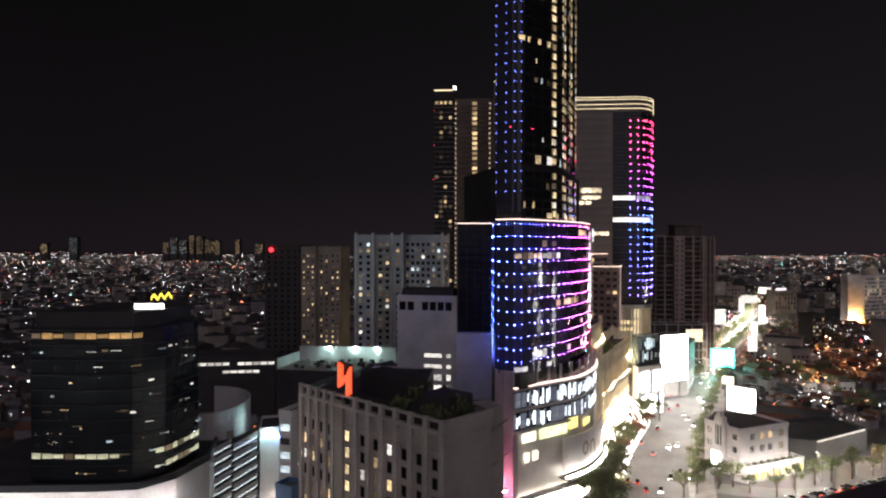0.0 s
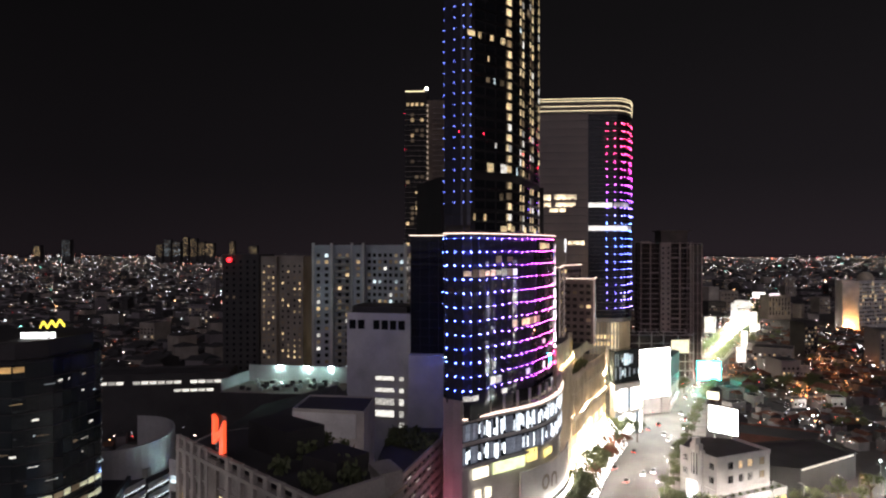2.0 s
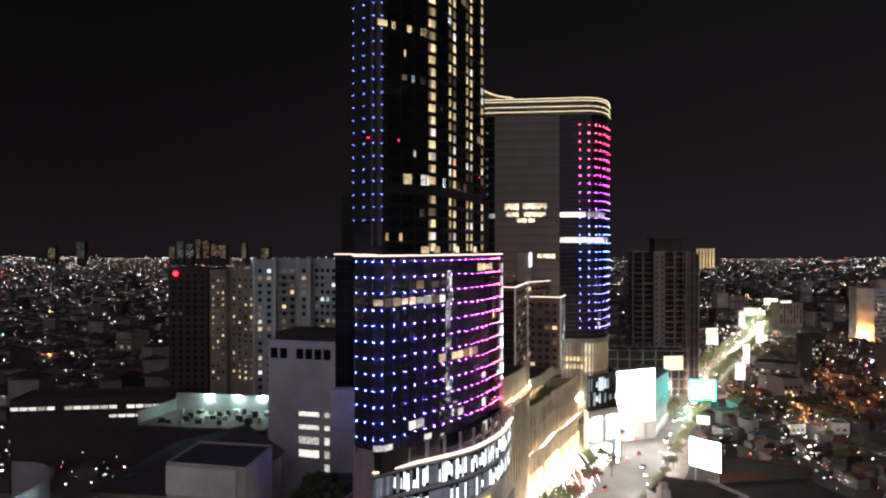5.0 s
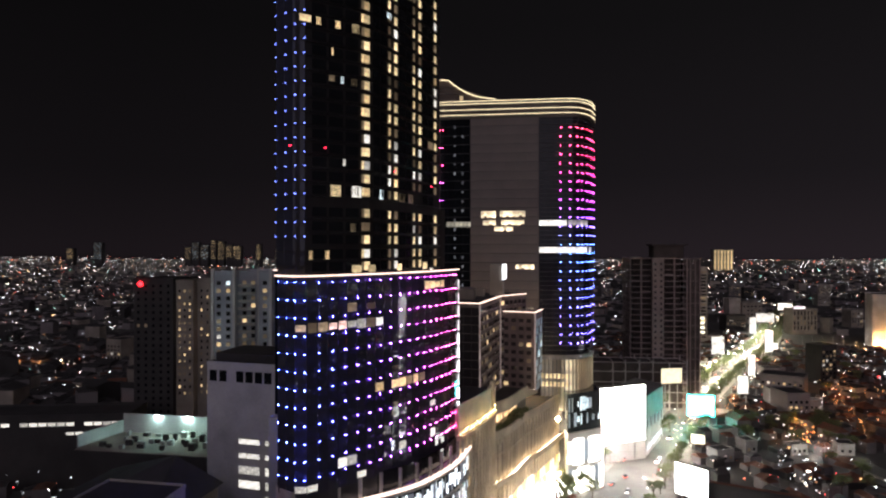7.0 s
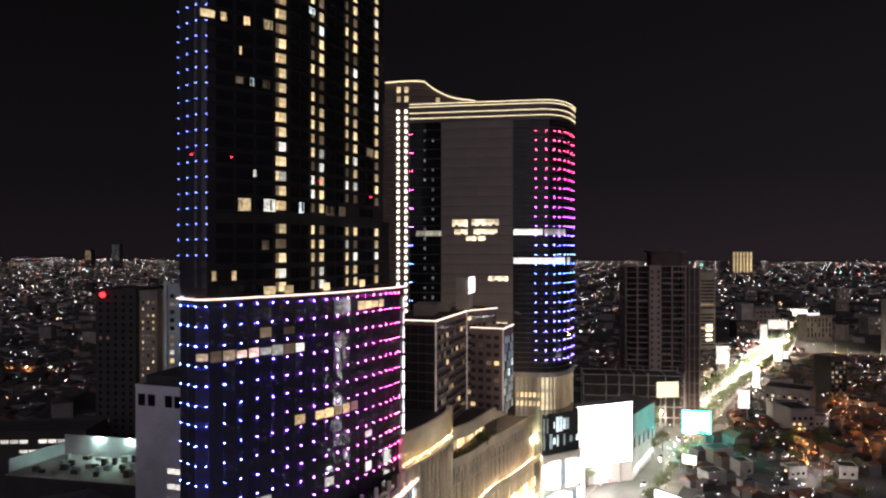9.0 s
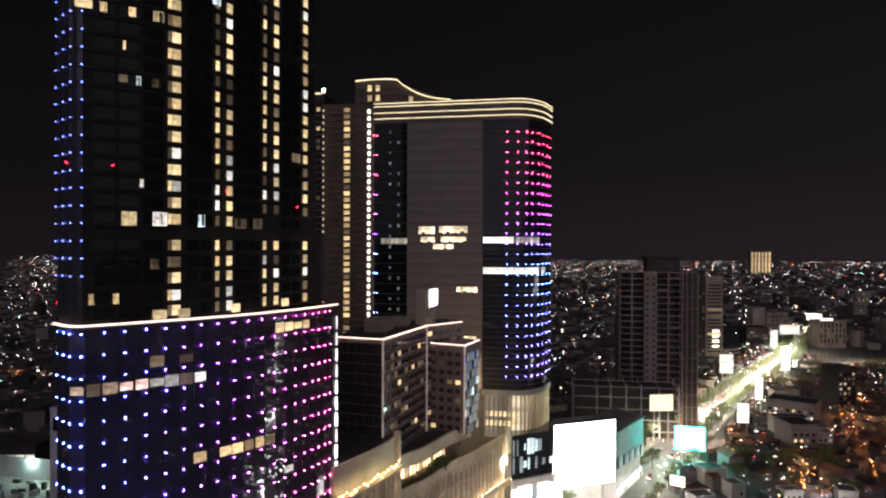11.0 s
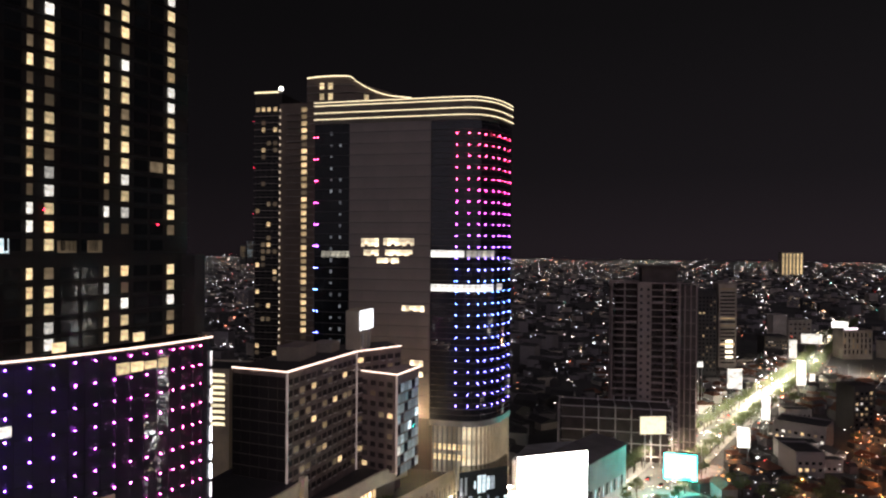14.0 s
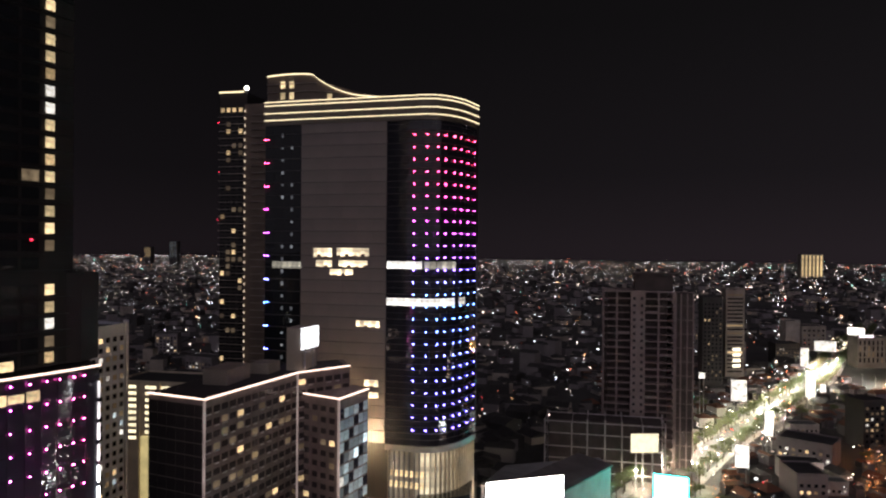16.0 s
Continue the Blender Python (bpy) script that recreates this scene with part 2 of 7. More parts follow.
ORANGE_LIGHTS = island_lights("orange_lane_lamps", ((0.0, (1.0, 0.38, 0.10)), (0.6, (1.0, 0.55, 0.22)), (0.9, (1.0, 0.22, 0.06))), 7.0)


# ---- building helpers ----
def thing(name, place, label="", category="", group="", kind=""):
    ob = new(name)
    ob.empty_display_size = 1.0
    ob.location = place
    return tagged(ob, label, category, group, kind)


def under(ob, parent):
    """Hang ob, whose coordinates are the world's, under a thing or a part."""
    ob.parent = parent
    if parent.parent is None:
        ob.matrix_parent_inverse = Matrix.Translation(parent.location).inverted()
    return ob


def part(name, bm, mat, parent, label=""):
    me = bpy.data.meshes.new(name)
    bmesh.ops.recalc_face_normals(bm, faces=bm.faces[:])
    bm.to_mesh(me)
    bm.free()
    for m in mat if isinstance(mat, (list, tuple)) else [mat]:
        me.materials.append(m)
    ob = under(new(name, me), parent)
    return tagged(ob, label)


def solo(name, bm, mat, label, category, kind="", group=""):
    me = bpy.data.meshes.new(name)
    bmesh.ops.recalc_face_normals(bm, faces=bm.faces[:])
    bm.to_mesh(me)
    bm.free()
    for m in mat if isinstance(mat, (list, tuple)) else [mat]:
        me.materials.append(m)
    return tagged(new(name, me), label, category, group, kind)


def box(bm, x0, y0, z0, x1, y1, z1, slot=0, turn=None):
    v = [bm.verts.new((x, y, z)) for z in (z0, z1) for x, y in ((x0, y0), (x1, y0), (x1, y1), (x0, y1))]
    if turn is not None:
        for k in v:
            k.co = turn @ k.co
    for f in ((3, 2, 1, 0), (4, 5, 6, 7), (0, 1, 5, 4), (1, 2, 6, 5), (2, 3, 7, 6), (3, 0, 4, 7)):
        bm.faces.new([v[i] for i in f]).material_index = slot
    return v


def prism(bm, poly, z0, z1, slot=0, top=None):
    """An upright block on the outline poly; top may shift each upper corner's height."""
    lo = [bm.verts.new((x, y, z0)) for x, y in poly]
    hi = [bm.verts.new((x, y, z1 + (top[i] if top else 0))) for i, (x, y) in enumerate(poly)]
    bm.faces.new(lo[::-1]).material_index = slot
    bm.faces.new(hi).material_index = slot
    for i in range(len(poly)):
        j = (i + 1) % len(poly)
        bm.faces.new((lo[i], lo[j], hi[j], hi[i])).material_index = slot


def strip(bm, line, z0, z1, out, back=0.0, slot=0):
    """A band that follows an open line, from back inside it to out outside it (outside lies to the right of the way)."""
    a, b = shifted(line, out), shifted(line, -back)
    rings = [[bm.verts.new((*p, z)) for p, z in ((a[k], z0), (a[k], z1), (b[k], z1), (b[k], z0))] for k in range(len(line))]
    for u, v in zip(rings, rings[1:]):
        for i in range(4):
            j = (i + 1) % 4
            bm.faces.new((u[i], v[i], v[j], u[j])).material_index = slot
    bm.faces.new(rings[0]).material_index = slot
    bm.faces.new(rings[-1][::-1]).material_index = slot


def shifted(line, d):
    """The open line moved d to its right."""
    res = []
    for i, p in enumerate(line):
        a, b = line[max(0, i - 1)], line[min(len(line) - 1, i + 1)]
        t = Vector((b[0] - a[0], b[1] - a[1])).normalized()
        res.append((p[0] + t.y * d, p[1] - t.x * d))
    return res


def resample(line, step):
    """Points at even steps along the line."""
    pts = [Vector(p) for p in line]
    run = [0.0]
    for a, b in zip(pts, pts[1:]):
        run.append(run[-1] + (b - a).length)
    count = max(1, round(run[-1] / step))
    res = []
    for i in range(count + 1):
        s = run[-1] * i / count
        k = max(j for j in range(len(run) - 1) if run[j] <= s + 1e-6)
        f = (s - run[k]) / (run[k + 1] - run[k])
        res.append(pts[k].lerp(pts[k + 1], f))
    return res, run[-1] / count


def smooth(line, per=5):
    """A rounder line through the same points."""
    p = [Vector(q) for q in line]
    res = []
    for i in range(len(p) - 1):
        a, b, c, d = p[max(0, i - 1)], p[i], p[i + 1], p[min(len(p) - 1, i + 2)]
        for k in range(per):
            t = k / per
            res.append(0.5 * ((2 * b) + (c - a) * t + (2 * a - 5 * b + 4 * c - d) * t * t + (3 * b - a - 3 * c + d) * t ** 3))
    return res + [p[-1]]


PANES = {}


def pane_mesh(w, h, mat, deep=0.08, frame_mat=None, rail=0.0):
    """One shared pane: a thin slab, set back in a frame where asked; outside is -y."""
    key = (round(w, 2), round(h, 2), mat.name, deep, frame_mat.name if frame_mat else "", rail)
    if key not in PANES:
        bm = bmesh.new()
        if frame_mat:
            f = 0.11
            def loop(x, z, y):
                return [bm.verts.new((a * x, y, b * z)) for a, b in ((-1, -1), (1, -1), (1, 1), (-1, 1))]
            back, outer, inner, sunk = loop(w / 2 + f, h / 2 + f, deep), loop(w / 2 + f, h / 2 + f, -0.07), loop(w / 2, h / 2, -0.07), loop(w / 2, h / 2, 0.0)
            for u, v in ((back, outer), (outer, inner), (inner, sunk)):
                for i in range(4):
                    j = (i + 1) % 4
                    bm.faces.new((u[i], u[j], v[j], v[i])).material_index = 1
            bm.faces.new(sunk)
            bm.faces.new(back[::-1]).material_index = 1
        else:
            box(bm, -w / 2, 0, -h / 2, w / 2, deep, h / 2)
        me = bpy.data.meshes.new("pane")
        bmesh.ops.recalc_face_normals(bm, faces=bm.faces[:])
        bm.to_mesh(me)
        bm.free()
        me.materials.append(mat)
        if frame_mat:
            me.materials.append(frame_mat)
        PANES[key] = me
    return PANES[key]


def put(name, me, x, y, z, rz, parent, rx=0.0):
    ob = new(name, me)
    ob.matrix_basis = pose(x, y, z, rx, 0, rz)
    return under(ob, parent)


def heading(a, b):
    """The turn, in degrees, of a pane whose width runs from a to b and whose outside lies to the right."""
    return math.degrees(math.atan2(b[1] - a[1], b[0] - a[0]))


def curtain(parent, line, z0, floor_h, floors, step, mat, lit=None, out=0.0, wobble=0.6, name="pane", slim=0.52, drop=0.1):
    """Glass panes floor by floor along a line; lit(row from the top, s) may name a lit material."""
    pts, w = resample(shifted(line, out), step)
    rng = random.Random(len(line) * 7 + floors)
    for r in range(floors):
        z = z0 + (r + 0.5) * floor_h
        for i in range(len(pts) - 1):
            a, b = pts[i], pts[i + 1]
            m = lit(floors - 1 - r, (i + 0.5) * w) if lit else None
            if m and rng.random() < 0.1:
                m = DIM_ROOM
            turn, x, y = heading(a, b), (a.x + b.x) / 2, (a.y + b.y) / 2
            put(name, pane_mesh(w - 0.10, floor_h - 0.22, mat), x, y, z, turn + rng.uniform(-wobble, wobble), parent, rng.uniform(-wobble, wobble))
            if m:
                q = Vector((b.y - a.y, a.x - b.x)).normalized() * 0.10
                hh = floor_h * slim * rng.choice((0.7, 0.9, 1.0, 1.05))
                put("lit_window", pane_mesh(w * rng.choice((0.93, 0.93, 0.8)), hh, m, 0.03), x + q.x, y + q.y, z + drop * floor_h, turn, parent)


def windows(parent, a, b, z0, floor_h, floors, cols, w, h, choose, frame_mat=None, margin=1.0, out=0.02, joined=False, seed=1, name="window", rail=0.0):
    """A grid of windows on the wall from a to b (outside to the right of the way); choose(row, col, rng) gives the material, or None."""
    a, b = Vector(a), Vector(b)
    t = (b - a).normalized()
    nrm = Vector((t.y, -t.x))
    rng = random.Random(seed)
    turn = heading(a, b)
    lots, whole = [], bmesh.new()
    for r in range(floors):
        for c in range(cols):
            m = choose(r, c, rng)
            if m is None:
                continue
            s = margin + (c + 0.5) * ((b - a).length - 2 * margin) / cols
            p = a + t * s + nrm * out
            z = z0 + (r + 0.5) * floor_h
            if joined:
                if m not in lots:
                    lots.append(m)
                box(whole, -w / 2, -0.05, -h / 2, w / 2, 0.05, h / 2, lots.index(m), pose(p.x, p.y, z, 0, 0, turn))
            else:
                put(name, pane_mesh(w, h, m, 0.1, frame_mat, rail), p.x, p.y, z, turn, parent)
    if joined and lots:
        tagged(part("far_window", whole, [m for m in lots], parent), kind="stuff")


def odds(*pairs):
    """A chooser: materials with their shares; what is left over is dark glass."""
    def pick(r, c, rng):
        x = rng.random()
        for m, share in pairs:
            if x < share:
                return m
            x -= share
        return GLASS_DARK
    return pick


KEEP_OUT = []


def reserve(x0, y0, x1, y1):
    KEEP_OUT.append((x0, y0, x1, y1))


# ---- ground and road ----
def far_rise(r):
    return 0.0 if r < 2300 else 26.0 * ((r - 2300) / 2650) ** 1.2


def ground_sheet():
    bm = bmesh.new()
    rings = [0, 60, 150, 300, 500, 800, 1200, 1700, 2300, 2700, 3100, 3600, 4200, 4960]
    n = 72
    mid = bm.verts.new((60, 60, 0))
    prev = None
    for r in rings[1:]:
        cur = [bm.verts.new((60 + r * math.cos(2 * math.pi * k / n), 60 + r * math.sin(2 * math.pi * k / n), far_rise(r))) for k in range(n)]
        for k in range(n):
            j = (k + 1) % n
            bm.faces.new((mid, cur[k], cur[j]) if prev is None else (prev[k], cur[k], cur[j], prev[j]))
        prev = cur
    for f in bm.faces:
        f.smooth = True
    solo("ground", bm, GROUND, "dark city ground reaching to the horizon", "ground", "structure")


ground_sheet()
ROAD_MID = smooth([(42, 120), (50, 190), (65, 262), (82, 316), (105, 374), (134, 446), (168, 522), (212, 624), (272, 742), (345, 890), (412, 1062), (470, 1190), (560, 1400), (700, 1750)], 6)


def road_distance(x, y):
    return min((Vector((x, y)) - Vector(p)).length for p in ROAD_MID)


def ribbon(name, line, left, right, z, mat, label, category, kind="structure", thick=0.0):
    bm = bmesh.new()
    if thick:
        strip(bm, line, z - thick, z, right, left)
        return solo(name, bm, mat, label, category, kind)
    a, b = shifted(line, -left), shifted(line, right)
    va = [bm.verts.new((*p, z)) for p in a]
    vb = [bm.verts.new((*p, z)) for p in b]
    for i in range(len(line) - 1):
        bm.faces.new((va[i], vb[i], vb[i + 1], va[i + 1]))
    return solo(name, bm, mat, label, category, kind)


NEAR_ROAD, FAR_ROAD = ROAD_MID[:39], ROAD_MID[38:]
ribbon("road", NEAR_ROAD, 12.5, 12.5, 0.06, ASPHALT, "wide asphalt avenue lit by street lamps", "road")
ribbon("pavement", NEAR_ROAD, 20.0, -12.5, 0.20, PAVING, "paved footway beside the shopping mall", "pavement", thick=0.18)
ribbon("pavement", NEAR_ROAD, -12.5, 22.0, 0.20, PAVING, "paved footway along the low shops", "pavement", thick=0.18)
ribbon("road", FAR_ROAD, 9.0, 9.0, 0.06, ASPHALT, "narrowing asphalt avenue between rows of trees", "road")
ribbon("pavement", FAR_ROAD, 12.5, -9.0, 0.20, PAVING, "narrow footway beside the far avenue", "pavement", thick=0.18)
ribbon("pavement", FAR_ROAD, -9.0, 12.5, 0.20, PAVING, "narrow footway beside the far avenue", "pavement", thick=0.18)
SIDE_ROAD = smooth([(84, 268), (120, 262), (170, 278), (260, 318), (380, 360)], 5)
ribbon("road", SIDE_ROAD, 6, 6, 0.10, ASPHALT, "narrow side street joining the avenue", "road")


def lane_marks():
    holder = thing("lane_marking", (82, 316, 0.1), "white dashed lane lines worn on the asphalt", "road marking", "", "structure")
    for off in (-6.2, 0.0, 6.2):
        bm = bmesh.new()
        pts, w = resample(shifted(ROAD_MID[6:60], off), 3.2)
        for i in range(0, len(pts) - 1, 3):
            a, b = pts[i], pts[i + 1]
            t = (b - a).normalized() * 0.09
            q = [bm.verts.new((p.x + s * t.y, p.y - s * t.x, 0.075)) for p, s in ((a, -1), (a, 1), (b, 1), (b, -1))]
            bm.faces.new(q)
        part("line", bm, PAINT_LINE, holder)


lane_marks()


# ---- curved glass office block with LED rows ----
BLOCK_LINE = [Vector(p) for p in ((5.3, 236.5), (5.9, 231.6), (9.0, 229.6), (11.8, 227.9), (13.9, 228.1))] + smooth([(13.9, 228.1), (17.6, 232.3), (21.5, 237.6), (28.0, 245.8), (34.0, 255.6), (39.4, 267.2), (43.0, 277.5), (44.7, 284.2)], 4)[1:]
BLOCK_BACK = [(30, 297), (20, 304), (-8, 306), (-8, 270.4), (5.3, 270.4)]
LED_MESHES = {}
CORNER_WHITE = shine("white_corner_strip", (0.95, 0.97, 1.0), 6.0, True, 0.3, 0.4, 0.4)
CORNER_SOFT = shine("soft_corner_strip", (1.0, 0.93, 0.95), 1.6, True, 0.3, 0.5, 0.4)
CURTAINED = shine("curtained_office", (1.0, 0.72, 0.48), 0.42, False, 0.6, 0.9, 1.1)
SHOP_WINDOW = shine("reddish_bright_office", (1.0, 0.66, 0.60), 1.25, False, 0.3, 0.9, 0.8)
PINK_WASH = shine("added_pink_light", (1.0, 0.26, 0.40), 800.0, True)


def led_mesh(mat, w, h, d):
    """One LED lamp: a shallow round puck with a bevelled lens; outside is -y."""
    key = (mat.name, w)
    if key not in LED_MESHES:
        bm = bmesh.new()
        rings = []
        for y, k in ((0.0, 1.0), (-0.6 * d, 1.0), (-d, 0.7)):
            rings.append([bm.verts.new((w / 2 * k * math.cos(math.pi * a / 4), y, h / 2 * k * math.sin(math.pi * a / 4))) for a in range(8)])
        for u, v in zip(rings, rings[1:]):
            for a in range(8):
                bm.faces.new((u[a], u[(a + 1) % 8], v[(a + 1) % 8], v[a]))
        bm.faces.new(rings[-1])
        bm.faces.new(rings[0][::-1])
        me = bpy.data.meshes.new("led_lamp")
        bmesh.ops.recalc_face_normals(bm, faces=bm.faces[:])
        bm.to_mesh(me)
        bm.free()
        me.materials.append(mat)
        LED_MESHES[key] = me
    return LED_MESHES[key]


def line_point(line, s):
    """The point and the heading at s metres along a line."""
    for a, b in zip(line, line[1:]):
        d = (b - a).length
        if s <= d:
            return a.lerp(b, s / d), heading(a, b)
        s -= d
    return line[-1], heading(line[-2], line[-1])


def office_block():
    reserve(-35, 220, 60, 330)
    top, led0, storey = 99.7, 98.2, 4.12
    b = thing("office_block", (20, 260, 0), "curved dark glass office block with rows of blue and magenta LEDs", "building")
    inner = shifted(BLOCK_LINE, -0.35)
    bm = bmesh.new()
    prism(bm, [tuple(p) for p in inner] + BLOCK_BACK, 44, top - 0.6)
    shell = part("body", bm, DARK_METAL, b)
    def lit(row, s):
        if row == 2 and 12 < s < 37:
            return CURTAINED if s < 20 else SHOP_WINDOW if s < 26 else PALE_ROOM
        if row == 6 and 36 < s < 54:
            return WARM_ROOM if s > 42 or s < 39 else None
        if row == 0 and 55 < s < 67:
            return WARM_BRIGHT
        if row == 10 and (22 < s < 28 or 44 < s < 47 or 58 < s < 61):
            return PALE_ROOM
        if row == 11 and (12 < s < 18 or 30 < s < 33):
            return PALE_ROOM
        if row == 8 and 57 < s < 60:
            return PALE_ROOM
        if row == 1 and (26 < s < 30 or 33 < s < 35):
            return DIM_ROOM
        return None
    curtain(shell, BLOCK_LINE, led0 - 12 * storey, storey, 12, 2.9, GLASS_BLUE, lit, 0.0, 0.8, drop=-0.06)
    # dark glass of the recessed wing
    for r in range(14):
        for i in range(4):
            put("pane", pane_mesh(3.15, 2.95, GLASS_DARK), -6.2 + i * 3.3, 270.3, 59 + r * 3.05, (i * 7 + r * 3) % 5 * 0.14 - 0.3, shell)
    # lit parapet edge
    bm = bmesh.new()
    strip(bm, BLOCK_LINE[1:], top - 0.22, top + 0.12, 0.42, -0.02)
    strip(bm, [(-8.2, 270.0), (5.4, 270.0)], top - 0.2, top + 0.12, 0.3, 0.1)
    part("light_strip", bm, TRIM_LIGHT, b, "warm white light strip along the parapet")
    bm = bmesh.new()
    prism(bm, [tuple(p) for p in shifted(BLOCK_LINE, -1.2)] + BLOCK_BACK, top - 0.6, top - 0.45)
    part("roof", bm, ROOF_DARK, b)
    # LED lamps, floor by floor
    cols = [Vector((6.6, 231.2)), Vector((9.2, 229.5)), Vector((11.6, 228.0)), Vector((13.8, 228.1))]
    run = 0.0
    for gap in [3.85, 3.78, 3.95, 3.77, 3.65, 3.67, 3.74, 3.80, 3.68, 3.66, 3.62, 3.36, 3.34, 3.22, 2.95, 2.5, 2.6, 2.2]:
        run += gap
        cols.append(line_point(BLOCK_LINE[4:], run)[0])
    for r in range(12):
        for i, p in enumerate(cols):
            q, o = cols[min(i + 1, len(cols) - 1)], cols[max(i - 1, 0)]
            put("led_lamp", led_mesh(BLOCK_LED, 0.26, 0.2, 0.12), p.x + 0.14, p.y - 0.14, led0 - r * storey, heading(o, q), b)
        # the flank that faces the pale neighbour carries the same rows
        for y in (240.0, 246.0, 252.0, 258.0, 264.0):
            put("led_lamp", led_mesh(BLOCK_LED, 0.26, 0.2, 0.12), 5.2, y, led0 - r * storey, -90, b)
    # white light strip on the far corner, in short lengths
    for k in range(12):
        z = 96.6 - k * storey
        bm = bmesh.new()
        box(bm, 44.75, 283.5, z - storey + 0.9, 45.0, 283.95, z)
        part("corner_strip", bm, CORNER_WHITE if k in (4, 5, 6, 8, 9) else CORNER_SOFT, b, "white vertical light strip")
    # blank fin wall below the corner, down to the street
    bm = bmesh.new()
    prism(bm, [(5.6, 232.2), (8.6, 229.4), (11.4, 227.8), (13.0, 229.5), (9, 240), (5.6, 240)], 0, 50.0)
    part("fin_wall", bm, surf("pink_grey_cladding", (0.42, 0.36, 0.38), 0.5, scale=0.1), b)
    # Two pink lights added here stand in for the LED glow.
    for x, y, z in ((4.5, 227.5, 12.0), (8.6, 224.6, 12.0)):
        bm = bmesh.new()
        box(bm, x - 0.4, y - 0.5, z, x + 0.4, y - 0.1, z + 0.3)
        part("uplight", bm, PINK_WASH, b, "added pink light standing in for LED glow")


office_block()

# ---- shopping mall podium under the block ----
MALL_LINE = smooth([(11.4, 227.9), (20.1, 236.2), (29.8, 244.8), (37.2, 253.5), (43.8, 268.0), (46.5, 280.0), (48.0, 292.0)], 4)


COVE = shine("white_cove_light", (1.0, 0.93, 0.86), 48.0, True)
SHOP_GREENISH = shine("green_yellow_board", (0.90, 1.0, 0.55), 1.5, False, 0, 0.35, 0.4)


def shop_letters(parent, at, turn, size):
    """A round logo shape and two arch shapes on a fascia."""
    m = pose(*at, 90, 0, turn)
    bm = bmesh.new()
    def ring(cx, r0, r1, a0, a1, legs=False):
        n = 20
        q = []
        for k in range(n + 1):
            a = a0 + (a1 - a0) * k / n
            q.append((bm.verts.new(m @ Vector((cx + r0 * math.cos(a), r0 * math.sin(a), 0))), bm.verts.new(m @ Vector((cx + r1 * math.cos(a), r1 * math.sin(a), 0)))))
        for u, v in zip(q, q[1:]):
            bm.faces.new((u[0], u[1], v[1], v[0]))
    ring(0, size * 0.28, size * 0.5, 0, 2 * math.pi)
    ring(size * 1.1, size * 0.2, size * 0.4, 0, math.pi)
    for x0 in (size * 0.7, size * 1.3):
        v = [bm.verts.new(m @ Vector((x, y, 0))) for x, y in ((x0, -size * 0.5), (x0 + size * 0.2, -size * 0.5), (x0 + size * 0.2, 0), (x0, 0))]
        bm.faces.new(v)
    bmesh.ops.solidify(bm, geom=bm.faces[:], thickness=0.3)
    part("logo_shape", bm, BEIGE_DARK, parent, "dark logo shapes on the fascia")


SHOP_DIM = shine("dim_shop_glass", (0.72, 0.80, 1.0), 0.10, False, 0.7, 0.8, 0.5)


